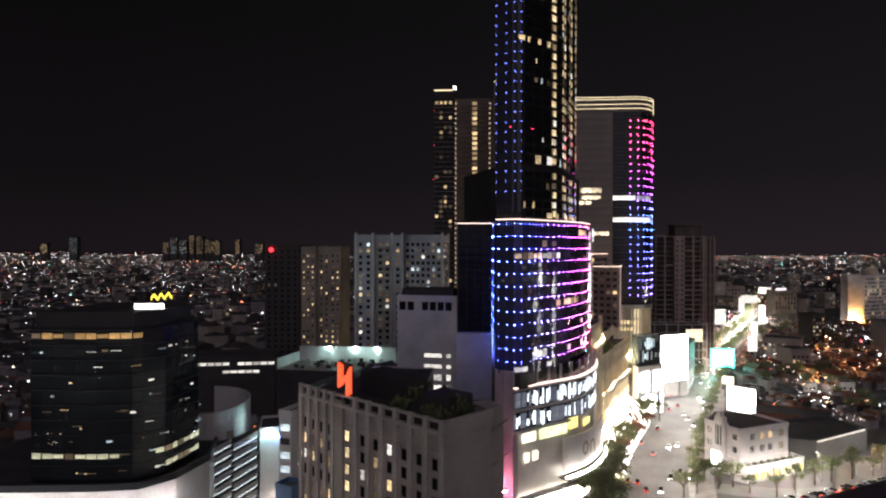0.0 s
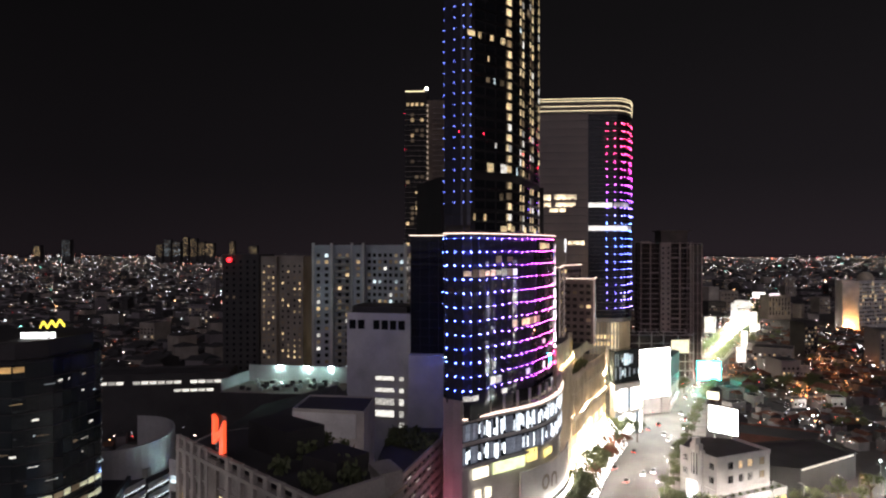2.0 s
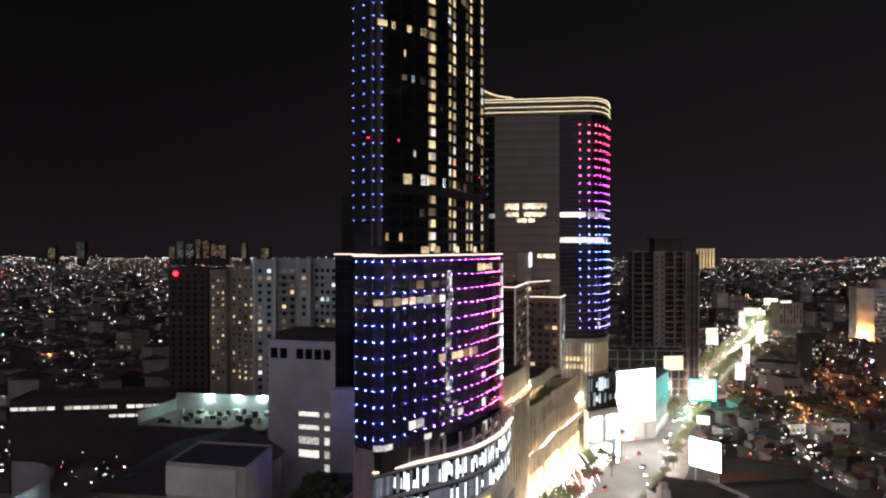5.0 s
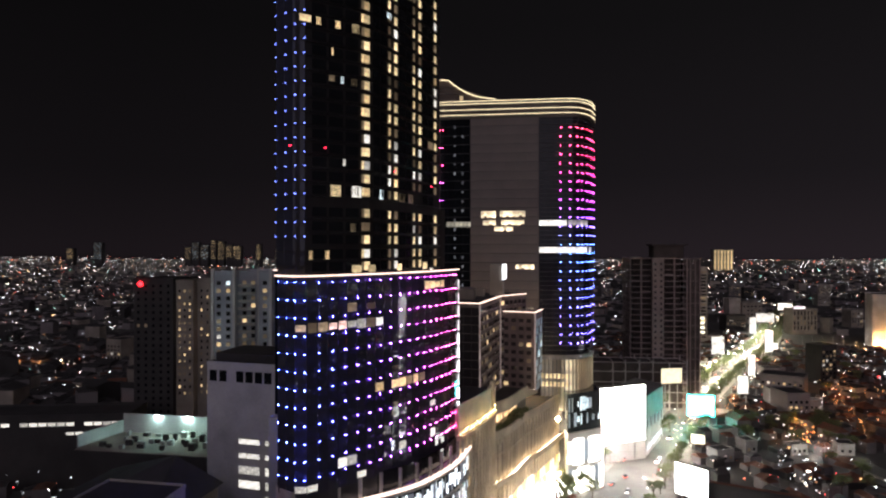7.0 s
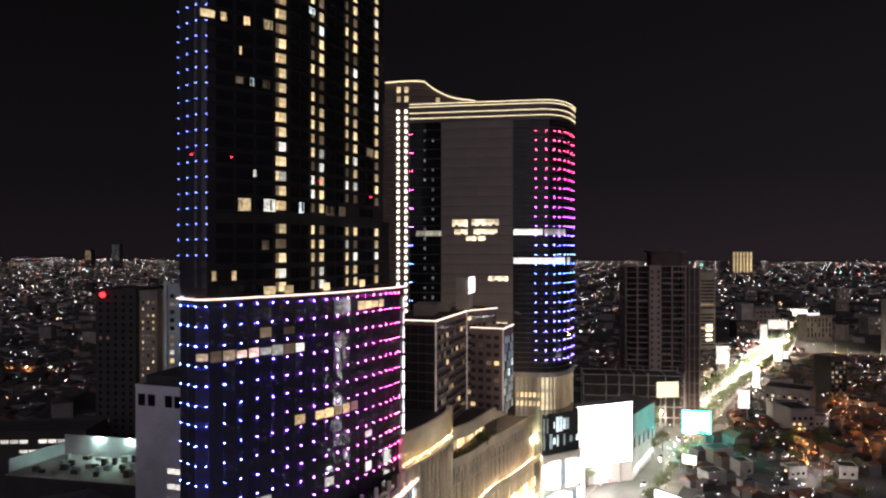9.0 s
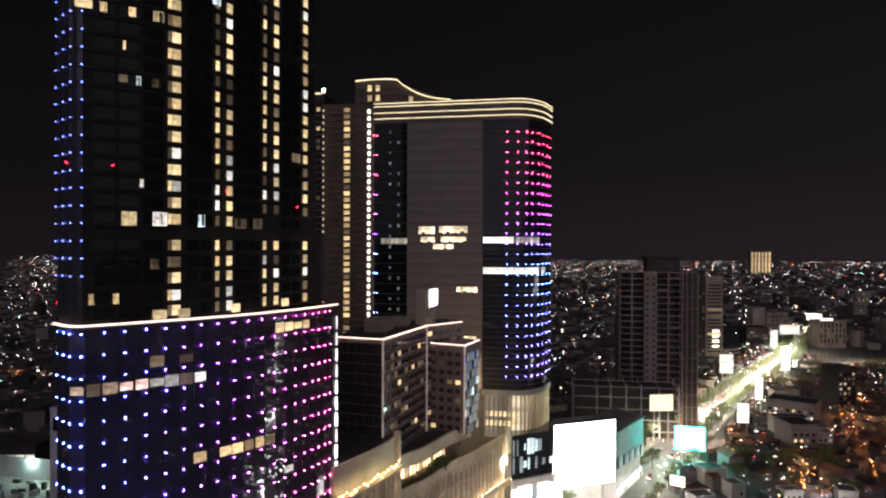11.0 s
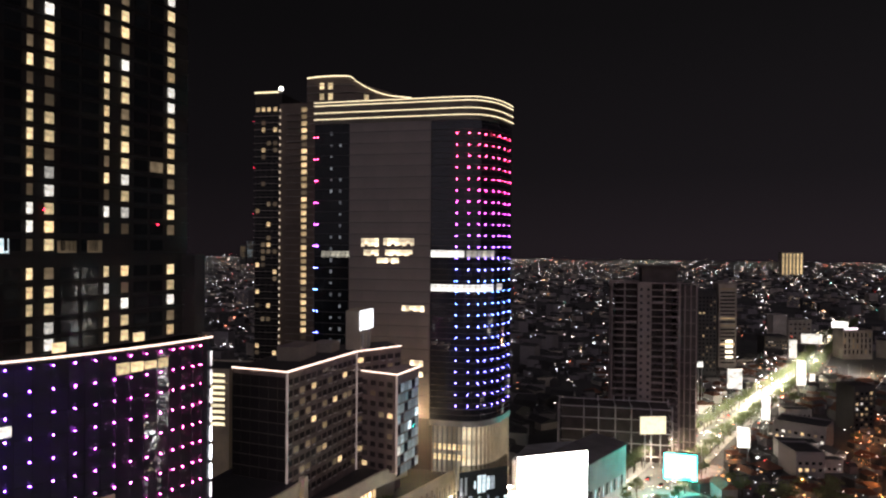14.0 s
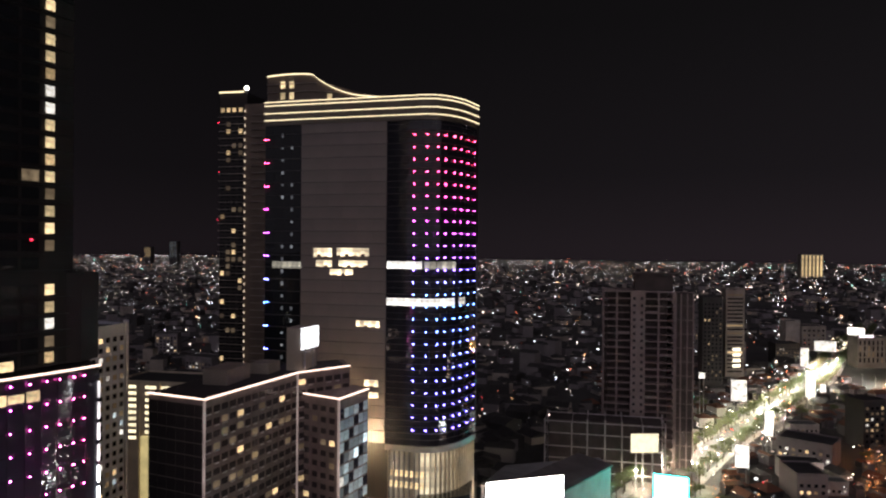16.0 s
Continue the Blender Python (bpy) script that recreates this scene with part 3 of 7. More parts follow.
def mall():
    b = thing("shopping_mall", (30, 255, 0), "pale curved mall podium with lit shop windows and signs", "building")
    back = [(40, 306), (8, 262), (9, 240)]
    bm = bmesh.new()
    prism(bm, [tuple(p) for p in shifted(MALL_LINE, -0.4)] + back, 0, 44.2)
    part("wall", bm, WHITE_WALL, b)
    bm = bmesh.new()
    strip(bm, MALL_LINE, 44.35, 44.75, 0.9, 0.5)
    part("light_strip", bm, TRIM_LIGHT, b, "white light strip along the roof edge")
    for z, o in ((43.4, 0.7), (36.6, 0.5), (29.4, 0.5)):
        bm = bmesh.new()
        strip(bm, MALL_LINE, z, z + 0.9, o, 0.5)
        part("ledge", bm, WHITE_WALL, b)
    # open setback floor above the roof edge
    bm = bmesh.new()
    strip(bm, shifted(MALL_LINE, -2.2), 45.0, 49.6, 0.0, 0.3)
    part("setback_glass", bm, GLASS_DARK, b)
    pts, w = resample(shifted(MALL_LINE, -0.2), 6.0)
    for p in pts:
        bm = bmesh.new()
        box(bm, p.x - 0.4, p.y - 0.4, 45.0, p.x + 0.4, p.y + 0.4, 50.0)
        part("column", bm, CONCRETE, b)
    rng = random.Random(5)
    pts, w = resample(MALL_LINE, 1.05)
    for row, (z, h) in enumerate(((40.3, 5.6), (33.4, 5.6))):
        bm = bmesh.new()
        strip(bm, MALL_LINE, z - h / 2, z + h / 2, 0.12, 0.3)
        part("glass_band", bm, GLASS_GREEN, b)
        for i in range(len(pts) - 1):
            a, c = pts[i], pts[i + 1]
            x = rng.random()
            if x > (0.62 if row == 0 else 0.45):
                put("shop_window", pane_mesh(w * 0.9, h * 0.9, SHOP_DIM), (a.x + c.x) / 2 + 0.2, (a.y + c.y) / 2 - 0.2, z, heading(a, c), b)
                continue
            hh = h * rng.choice((0.95, 0.8, 0.6, 0.5, 0.35))
            put("shop_window", pane_mesh(w * rng.choice((0.45, 0.6, 0.92)), hh, SHOP_COOL), (a.x + c.x) / 2 + 0.25, (a.y + c.y) / 2 - 0.25, z + rng.uniform(-0.5, 0.5) * (h - hh), heading(a, c), b)
    for k, n, z, h, m in ((4, 6, 27.4, 3.0, BOARD_SOFT), (12, 13, 27.6, 3.6, SHOP_GREENISH), (26, 5, 28.6, 3.8, SHOP_YELLOW), (36, 6, 27.0, 2.0, SHOP_YELLOW), (5, 2, 20.8, 3.0, BOARD_SOFT), (9, 2, 20.8, 3.0, BOARD_SOFT)):
        bm = bmesh.new()
        strip(bm, pts[k:k + n + 1], z - h / 2, z + h / 2, 0.5, -0.2)
        part("shop_sign", bm, m, b)
    # big curved fascia
    fascia = shifted(MALL_LINE, 2.6)[7:20]
    bm = bmesh.new()
    strip(bm, fascia, 13.0, 25.0, 0.3, 0.3)
    part("fascia", bm, WHITE_WALL, b, "large curved white fascia")
    a = fascia[4]
    shop_letters(b, (a[0] + 0.5, a[1] - 0.5, 19.6), heading(fascia[3], fascia[6]), 5.2)
    bm = bmesh.new()
    strip(bm, shifted(fascia, 1.6), 11.6, 12.1, 0.3, 0.3)
    part("cove_light", bm, COVE, b, "white light trough under the fascia")
    bm = bmesh.new()
    strip(bm, shifted(fascia, 1.0), 10.8, 11.4, 1.6, 3.2)
    part("soffit", bm, DARK_WALL, b)
    bm = bmesh.new()
    strip(bm, shifted(MALL_LINE, 3.4)[1:22], 8.2, 8.8, 0.5, 2.5)
    part("canopy", bm, WHITE_WALL, b)
    bm = bmesh.new()
    strip(bm, shifted(MALL_LINE, 0.6), 1.0, 7.6, 0.2, 0.1)
    part("shop_front", bm, SHOP_LIGHT, b, "brightly lit glass shop front")


mall()


# ---- cream mall wings along the avenue ----
def mall_wing(name, line, back, z1, label, pilaster_top, windows_at=(), lamp=None, front=None):
    b = thing(name, (line[0][0], line[0][1], 0), label, "building")
    line = [Vector(p) for p in line]
    bm = bmesh.new()
    pl = [tuple(p) for p in line] + back
    prism(bm, pl, 0, z1)
    part("wall", bm, CREAM_STONE, b)
    bm = bmesh.new()
    strip(bm, line, z1 - 0.2, z1 + 1.2, 0.35, 0.35)
    part("parapet", bm, CREAM_STONE, b)
    bm = bmesh.new()
    prism(bm, [tuple(p) for p in shifted(line, -0.6)] + back, z1 + 0.01, z1 + 0.2)
    part("roof", bm, ROOF_DARK, b)
    pts, w = resample(line, 3.2)
    for i in range(len(pts) - 1):
        a, c = pts[i], pts[i + 1]
        bm = bmesh.new()
        box(bm, -0.35, -0.55, 8, 0.35, 0.1, pilaster_top, 0, pose(a.x, a.y, 0, 0, 0, heading(a, c)))
        part("pilaster", bm, CREAM_STONE, b)
        for z, h in windows_at:
            put("window", pane_mesh(w - 1.3, h, (WARM_ROOM, BEIGE_DARK, WARM_BRIGHT, DIM_ROOM, WARM_ROOM)[(i * 3 + int(z)) % 5], 0.1, BEIGE_DARK), (a.x + c.x) / 2, (a.y + c.y) / 2, z, heading(a, c), b)
        # Lights added over the canopy to brighten the wall.
        if lamp:
            bm = bmesh.new()
            box(bm, -0.5, -1.5, 8.0, 0.5, -1.2, 8.3, 0, pose(a.x, a.y, 0, 0, 0, heading(a, c)))
            part("uplight", bm, lamp, b, "added warm light that brightens the wall")
    bm = bmesh.new()
    strip(bm, shifted(line, 0.3), 0.8, 7.0, 0.15, 0.1)
    part("shop_front", bm, SHOP_LIGHT, b, "glowing shop front behind glass")
    bm = bmesh.new()
    strip(bm, line, z1 - 7.4, z1 - 6.9, 0.55, 0.1)
    part("string_course", bm, CREAM_STONE, b)
    bm = bmesh.new()
    strip(bm, shifted(line, 0.2), 7.2, 7.8, 3.2, 0.2)
    part("canopy", bm, WHITE_WALL, b)
    return b


WASH_LOW = shine("added_ledge_light", (1.0, 0.80, 0.54), 24.0, True)
WASH_SOFT = shine("added_canopy_light", (1.0, 0.80, 0.54), 700.0, True)
W1 = mall_wing("mall_wing", smooth([(45.0, 280), (49.7, 293), (53.0, 305.5), (53.8, 313)], 4), [(30, 322), (28, 300)], 57.9, "tall cream stone mall wing with warm lit windows", 49.0, windows_at=((14, 3.2), (19, 3.2), (24, 3.2), (29, 3.2), (34, 3.2), (39, 3.2), (44, 3.2)), lamp=WASH_SOFT)
LEDGE = smooth([(44.8, 278), (49.7, 292.5), (53.2, 306), (53.9, 312.6)], 4)
bm = bmesh.new()
strip(bm, LEDGE, 49.6, 50.5, 2.0, 0.1)
part("planter_ledge", bm, CREAM_STONE, W1)
bm = bmesh.new()
strip(bm, [Vector((53.7, 312.3)), Vector((54.0, 314.2))], 0.0, 60.0, 1.3, 0.4)
part("end_pier", bm, CREAM_STONE, W1)
# small golden lamps among the plants on the ledge
GOLD = shine("golden_planter_lamp", (1.0, 0.74, 0.32), 60.0, True)
for k, p in enumerate(resample([Vector(q) for q in shifted(LEDGE, 1.3)], 1.9)[0]):
    bm = bmesh.new()
    bmesh.ops.create_icosphere(bm, subdivisions=1, radius=0.10 + 0.05 * (k % 3), matrix=pose(p.x, p.y, 51.0 + 0.35 * (k * 5 % 4)))
    lamp = part("planter_lamp", bm, GOLD, W1, "small golden lamp")
    bm = bmesh.new()
    box(bm, p.x - 0.04, p.y - 0.04, 50.4, p.x + 0.04, p.y + 0.04, 51.0)
    part("lamp_stem", bm, STEEL, lamp)
WING_LINE = smooth([(53.8, 314.4), (56.5, 320), (60.1, 327), (65.6, 345.5), (70.9, 356.5), (80.7, 382.5), (83.5, 391)], 4)
W2 = mall_wing("mall_wing", WING_LINE, [(66, 392), (40, 360), (36, 322)], 40.4, "cream curved mall wing with fluted lit wall and terrace", 38.6, lamp=WASH_SOFT)
pts, w = resample(WING_LINE, 3.2)
for i in range(len(pts) - 1):
    a, c = pts[i], pts[i + 1]
    put("slot", pane_mesh(0.9, 10.5, BEIGE_DARK, 0.3), (a.x + c.x) / 2 + 0.05, (a.y + c.y) / 2 - 0.05, 31.5, heading(a, c), W2)
    put("shop_sign", pane_mesh(2.2, 3.6, (SHOP_COOL, BOARD_SOFT, SHOP_YELLOW, WARM_BRIGHT)[i * 3 % 4], 0.2), (a.x + c.x) / 2 + 0.4, (a.y + c.y) / 2 - 0.3, 14.0, heading(a, c), W2)
bm = bmesh.new()
strip(bm, WING_LINE, 23.0, 24.0, 2.3, 0.2)
strip(bm, shifted(WING_LINE, 2.0), 24.0, 25.1, 0.3, 0.0)
part("ledge", bm, CREAM_STONE, W2)
# Ledge lights added in place of street glare on the wall.
for i in range(0, len(pts) - 1):
    a, c = pts[i], pts[i + 1]
    bm = bmesh.new()
    box(bm, -0.3, -1.6, 24.3, 0.3, -1.3, 24.5, 0, pose(a.x, a.y, 0, 0, 0, heading(a, c)))
    box(bm, -0.05, -1.4, 24.0, 0.05, -0.5, 24.28, 0, pose(a.x, a.y, 0, 0, 0, heading(a, c)))
    part("uplight", bm, WASH_LOW, W2)
reserve(30, 290, 110, 470)


def terrace():
    """The upper storey of the curved wing: a set-back lit terrace under a broad cream roof edge."""
    line = WING_LINE[:17]
    bm = bmesh.new()
    prism(bm, [tuple(p) for p in shifted(line, -5.0)] + [(62, 368), (40, 356), (38, 322)], 40.6, 50.0)
    part("upper_storey", bm, BEIGE_DARK, W2)
    bm = bmesh.new()
    strip(bm, line, 47.6, 51.8, 0.2, 0.6)
    part("roof_edge", bm, CREAM_STONE, W2)
    bm = bmesh.new()
    prism(bm, [tuple(p) for p in shifted(line, -0.6)] + [(66, 366), (40, 356), (38, 322)], 50.01, 50.4)
    part("upper_roof", bm, ROOF_DARK, W2)
    t = thing("roof_terrace", (59, 330, 40.6), "open lit restaurant terrace on the mall roof", "terrace")
    # the arcade: lit restaurant bays between cream piers
    arcade = [Vector(q) for q in shifted(WING_LINE[2:14], -4.4)]
    pts, w = resample(arcade, 2.1)
    for i in range(len(pts) - 1):
        a, c = pts[i], pts[i + 1]
        m = (a + c) / 2
        put("lit_bay", pane_mesh(w - 0.4, 3.3 + 0.5 * (i % 2), TERRACE_GLOW if i % 4 != 3 else WARM_ROOM, 0.15), m.x, m.y, 44.2, heading(a, c), t)
        bm = bmesh.new()
        box(bm, -0.2, -0.35, 40.6, 0.2, 0.3, 47.6, 0, pose(a.x, a.y, 0, 0, 0, heading(a, c)))
        part("pier", bm, CREAM_STONE, t)
    g = random.Random(61)
    pts, w = resample([Vector(q) for q in shifted(WING_LINE[1:15], -1.7)], 2.0)
    for i, p in enumerate(pts):
        big = 1.0 + 1.1 * math.exp(-((i - len(pts) * 0.66) / 2.4) ** 2)
        sh = thing("potted_shrub", (p.x, p.y, 40.6), "dark leafy shrub on the mall terrace", "plant", "terrace shrubs")
        leaf_ball(sh, (p.x + g.uniform(-0.6, 0.6), p.y + g.uniform(-0.6, 0.6), 41.4 + 0.5 * big), 1.25 * big, 90, LEAF, i)


TERRACE_GLOW = shine("terrace_glow", (1.0, 0.68, 0.38), 3.6, True, 0.4, 0.9, 0.7)


def leaf_ball(parent, at, r, n, mat, seed):
    rng = random.Random(seed)
    bm = bmesh.new()
    for _ in range(n):
        d = Vector((rng.gauss(0, 1), rng.gauss(0, 1), rng.gauss(0, 0.8))).normalized() * r * rng.uniform(0.35, 1.05)
        c = Vector(at) + d
        m = Matrix.Translation(c) @ Euler((rng.uniform(0, 6), rng.uniform(0, 6), rng.uniform(0, 6))).to_matrix().to_4x4()
        s = r * 0.32
        v = [bm.verts.new(m @ Vector(w)) for w in ((-s, 0, 0), (0, -s * 0.5, 0.05), (s, 0, 0), (0, s * 0.5, 0.05))]
        bm.faces.new(v)
    return part("leaves", bm, mat, parent)


terrace()


def light_arches():
    """White light strands that arch from the mall front down to the pavement."""
    pts, w = resample([Vector(p) for p in shifted(smooth([(46, 283), (52, 303), (57, 318), (66, 342), (76, 366)], 4), 5.0)], 5.5)
    rng = random.Random(31)
    for i in range(len(pts) - 1):
        a, c = pts[i], pts[i + 1]
        t = (c - a).normalized()
        nrm = Vector((t.y, -t.x))
        o = thing("light_arch", (a.x, a.y, 0.2), "white glowing arched light strand before the mall", "light installation", "light arches")
        for k in range(2):
            h = rng.uniform(8, 17)
            lean = (4.6 if k else -4.6) + rng.uniform(-1, 1)
            bm = bmesh.new()
            rings = []
            for j in range(11):
                u = j / 10
                p = a + nrm * (u * 8.0) + t * lean * u
                z = 0.2 + h * (1 - u) ** 0.8
                rings.append([bm.verts.new((p.x + 0.06 * math.cos(g), p.y + 0.06 * math.sin(g), z + 0.06 * math.sin(g))) for g in (0, 2.1, 4.2)])
            for u, v in zip(rings, rings[1:]):
                for q in range(3):
                    bm.faces.new((u[q], v[q], v[(q + 1) % 3], u[(q + 1) % 3]))
            part("strand", bm, STRAND, o)


STRAND = shine("white_light_strand", (1.0, 0.95, 0.88), 14.0, True)
light_arches()

# ---- dark residential tower on the block ----
TOWER_LINE = [Vector(p) for p in ((5.4, 236), (5.9, 231.9), (9.0, 229.8), (11.8, 228.1), (13.9, 228.3))] + smooth([(13.9, 228.3), (19.6, 233.4), (26.4, 240.2), (30.9, 251.8), (35.2, 267.0), (38.4, 278.3), (39.3, 283.5)], 4)[1:]


def near_s(line, x, y):
    best, run = (1e9, 0), 0.0
    for a, b in zip(line, line[1:]):
        d = (b - a).length
        for k in range(9):
            p = a.lerp(b, k / 8)
            best = min(best, ((p - Vector((x, y))).length, run + d * k / 8))
        run += d
    return best[1]


TOWER_LIT = ((19.75, 233.5, 2.7, 2.7, 119.6, WARM_BRIGHT), (24.0, 237.4, 2.7, 2.7, 119.6, PALE_ROOM), (28.5, 244.8, 1.8, 2.5, 119.5, COOL_ROOM), (32.0, 255.5, 3.8, 2.3, 119.3, DIM_ROOM), (33.6, 261.0, 3.2, 2.4, 119.4, DIM_ROOM),
             (13.9, 228.6, 2.9, 1.6, 158.9, WARM_BRIGHT), (16.5, 230.6, 1.2, 1.8, 158.8, WARM_ROOM), (20.2, 234.0, 1.4, 1.8, 158.8, WARM_ROOM), (23.7, 237.0, 2.0, 2.0, 158.7, WARM_BRIGHT), (19.2, 233.0, 0.5, 1.8, 152.3, WARM_ROOM), (21.0, 234.6, 0.8, 1.8, 145.9, COOL_ROOM),
             (23.6, 236.9, 1.8, 1.7, 145.8, DIM_ROOM), (19.3, 233.1, 2.0, 1.4, 146.0, DIM_ROOM), (21.5, 235.1, 0.7, 1.6, 126.4, PALE_ROOM), (29.9, 248.6, 2.4, 1.6, 165.4, COOL_ROOM), (15.1, 229.4, 1.0, 2.0, 104.5, WARM_ROOM), (18.2, 232.1, 1.0, 2.0, 104.5, WARM_ROOM), (23.2, 236.6, 1.6, 1.9, 111.0, DIM_ROOM))


def residential_tower():
    b = thing("residential_tower", (22, 262, 99.25), "dark residential tower with lit window columns and blue LEDs", "building")
    line, low, high = TOWER_LINE, 100.05, 208.0
    back = [(24, 300), (9, 292)]
    bm = bmesh.new()
    prism(bm, [tuple(p) for p in shifted(line, -0.3)] + back, low, high)
    shell = part("body", bm, TOWER_WALL, b)
    bm = bmesh.new()
    prism(bm, [(4.6, 240), (8, 240), (36, 279), (40.6, 284), (39.6, 290), (28, 300), (-5.5, 292), (-5.5, 268)], low, 117.6)
    part("lower_tier", bm, TOWER_WALL, b)
    rows = [101.8, 104.8, 108.2, 111.3, 114.6] + [119.7 + 3.24 * k for k in range(27)]
    # horizontal slab lines
    for z in rows:
        bm = bmesh.new()
        strip(bm, line[4:], z - 1.62, z - 1.42, 0.12, 0.1)
        part("floor_band", bm, DARK_METAL, b)
    # LED columns on the corner
    led_rows = [108.8, 112.1, 115.3, 118.6] + [121.8 + 3.235 * k for k in range(25)]
    for z in led_rows:
        for k in (1, 2, 3, 4):
            p = line[k]
            put("led_lamp", led_mesh(TOWER_LED, 0.36, 0.24, 0.2), p.x, p.y - 0.12, z, heading(line[k - 1], line[min(k + 1, 4)]), b)
    curtain(shell, line[1:5], 102, 3.24, 31, 2.9, GLASS_BLUE, None, -0.05)
    # lit columns of windows
    rng = random.Random(21)
    cols = [(near_s(line, 26.3, 239.4), 1.7, 1.0), (near_s(line, 25.2, 238.6), 0.7, 0.5), (near_s(line, 29.8, 248.8), 1.0, 0.85), (near_s(line, 31.1, 252.2), 1.6, 1.0), (near_s(line, 34.2, 263.4), 1.0, 0.85), (near_s(line, 35.3, 267.2), 1.6, 1.0), (near_s(line, 38.5, 278.2), 1.8, 1.0)]
    for z in rows:
        for s, w, odd in cols:
            if 115 < z < 121 and s > cols[3][0]:
                continue
            p, turn = line_point(line, s)
            x = rng.random()
            m = (WARM_BRIGHT if x < 0.55 else WARM_ROOM if x < 0.74 else PALE_ROOM if x < 0.90 else DIM_ROOM) if rng.random() < odd * 0.92 else DIM_ROOM
            put("window", pane_mesh(w, 2.0, m, 0.12), p.x, p.y, z, turn, shell)
    # dark flats: windows between the columns, few of them lit
    spans = [(near_s(line, 15.0, 229.4), cols[0][0] - 2.2, 3), (cols[0][0] + 2.0, cols[2][0] - 1.2, 2), (cols[3][0] + 1.8, cols[4][0] - 1.4, 2), (cols[5][0] + 1.8, cols[6][0] - 1.8, 2)]
    dark = bmesh.new()
    for z in rows:
        for s0, s1, n in spans:
            for k in range(n):
                s = s0 + (k + 0.5) * (s1 - s0) / n
                p, turn = line_point(line, s)
                x = rng.random()
                wide = (s1 - s0) / n - 0.7
                box(dark, -wide / 2, 0.0, -1.05, wide / 2, 0.1, 1.05, 1 if x < 0.012 else 0, pose(p.x, p.y, z, 0, 0, turn))
    tagged(part("unlit_window", dark, [GLASS_DARK, DIM_ROOM], shell), kind="stuff")
    for x, y, w, h, z, m in TOWER_LIT:
        p, turn = line_point(line, near_s(line, x, y))
        put("window", pane_mesh(w, h, m, 0.3, DARK_METAL, 0.1), p.x, p.y, z, turn, b)
    for x, y, z in ((10.4, 229, 129.8), (17.8, 231.5, 129.5), (31.0, 251.5, 126), (37.5, 275, 124)):
        p, turn = line_point(line, near_s(line, x, y))
        put("obstruction_lamp", led_mesh(RED_LAMP, 0.42, 0.3, 0.3), p.x, p.y - 0.1, z, turn, b)
    # right side windows of the lower tier
    for z in rows[:5]:
        for s in (0.3, 0.75):
            p = Vector((36.5, 279.6)).lerp(Vector((40.5, 284.1)), s)
            put("window", pane_mesh(1.9, 2.1, WARM_ROOM, 0.1, DARK_METAL), p.x, p.y, z, 48, b)
    # base pavilion lights on the block's roof
    for x, y in ((24.5, 236.5), (27.0, 241), (31.5, 254), (38.8, 270)):
        p, turn = line_point(line, near_s(line, x, y))
        put("window", pane_mesh(2.6, 1.8, WARM_BRIGHT, 0.14), p.x + 0.1, p.y - 0.1, 101.1, turn, b)


residential_tower()


# ---- slab tower with light crown ----
SLAB_LINE = [Vector((28.6, 384.0)), Vector((42.3, 383.2)), Vector((72.4, 381.9)), Vector((84.0, 381.4))] + smooth([(84.0, 381.4), (88.6, 382.4), (92.2, 385.6), (95.6, 391.5), (98.4, 402.0)], 4)[1:]


PANEL_WASH = shine("added_panel_light", (1.0, 0.72, 0.44), 1700.0, True)
CURTAIN_BRIGHT = shine("bright_curtained_glass", (1.0, 0.85, 0.58), 0.62, True, 0.4, 0.75, 0.25)
CURTAIN_DIM = shine("dim_curtained_glass", (1.0, 0.86, 0.66), 0.10, False, 0.8, 0.7, 0.3)


OFFICE_FLOOR = shine("bright_office_floor", (1.0, 0.97, 0.90), 1.3, False, 0.25, 0.45, 0.5)
OFFICE_DIM = shine("dim_office_floor", (1.0, 0.93, 0.74), 0.42, False, 0.5, 0.8, 0.7)
STAIR_DIM = shine("dim_stair_window", (0.86, 0.92, 1.0), 0.16, False, 0.7, 0.4)
SLAB_TERRACE = shine("painted_terrace_glow", (1.0, 0.82, 0.56), 1.3, True, 0.6, 1.0, 0.4)


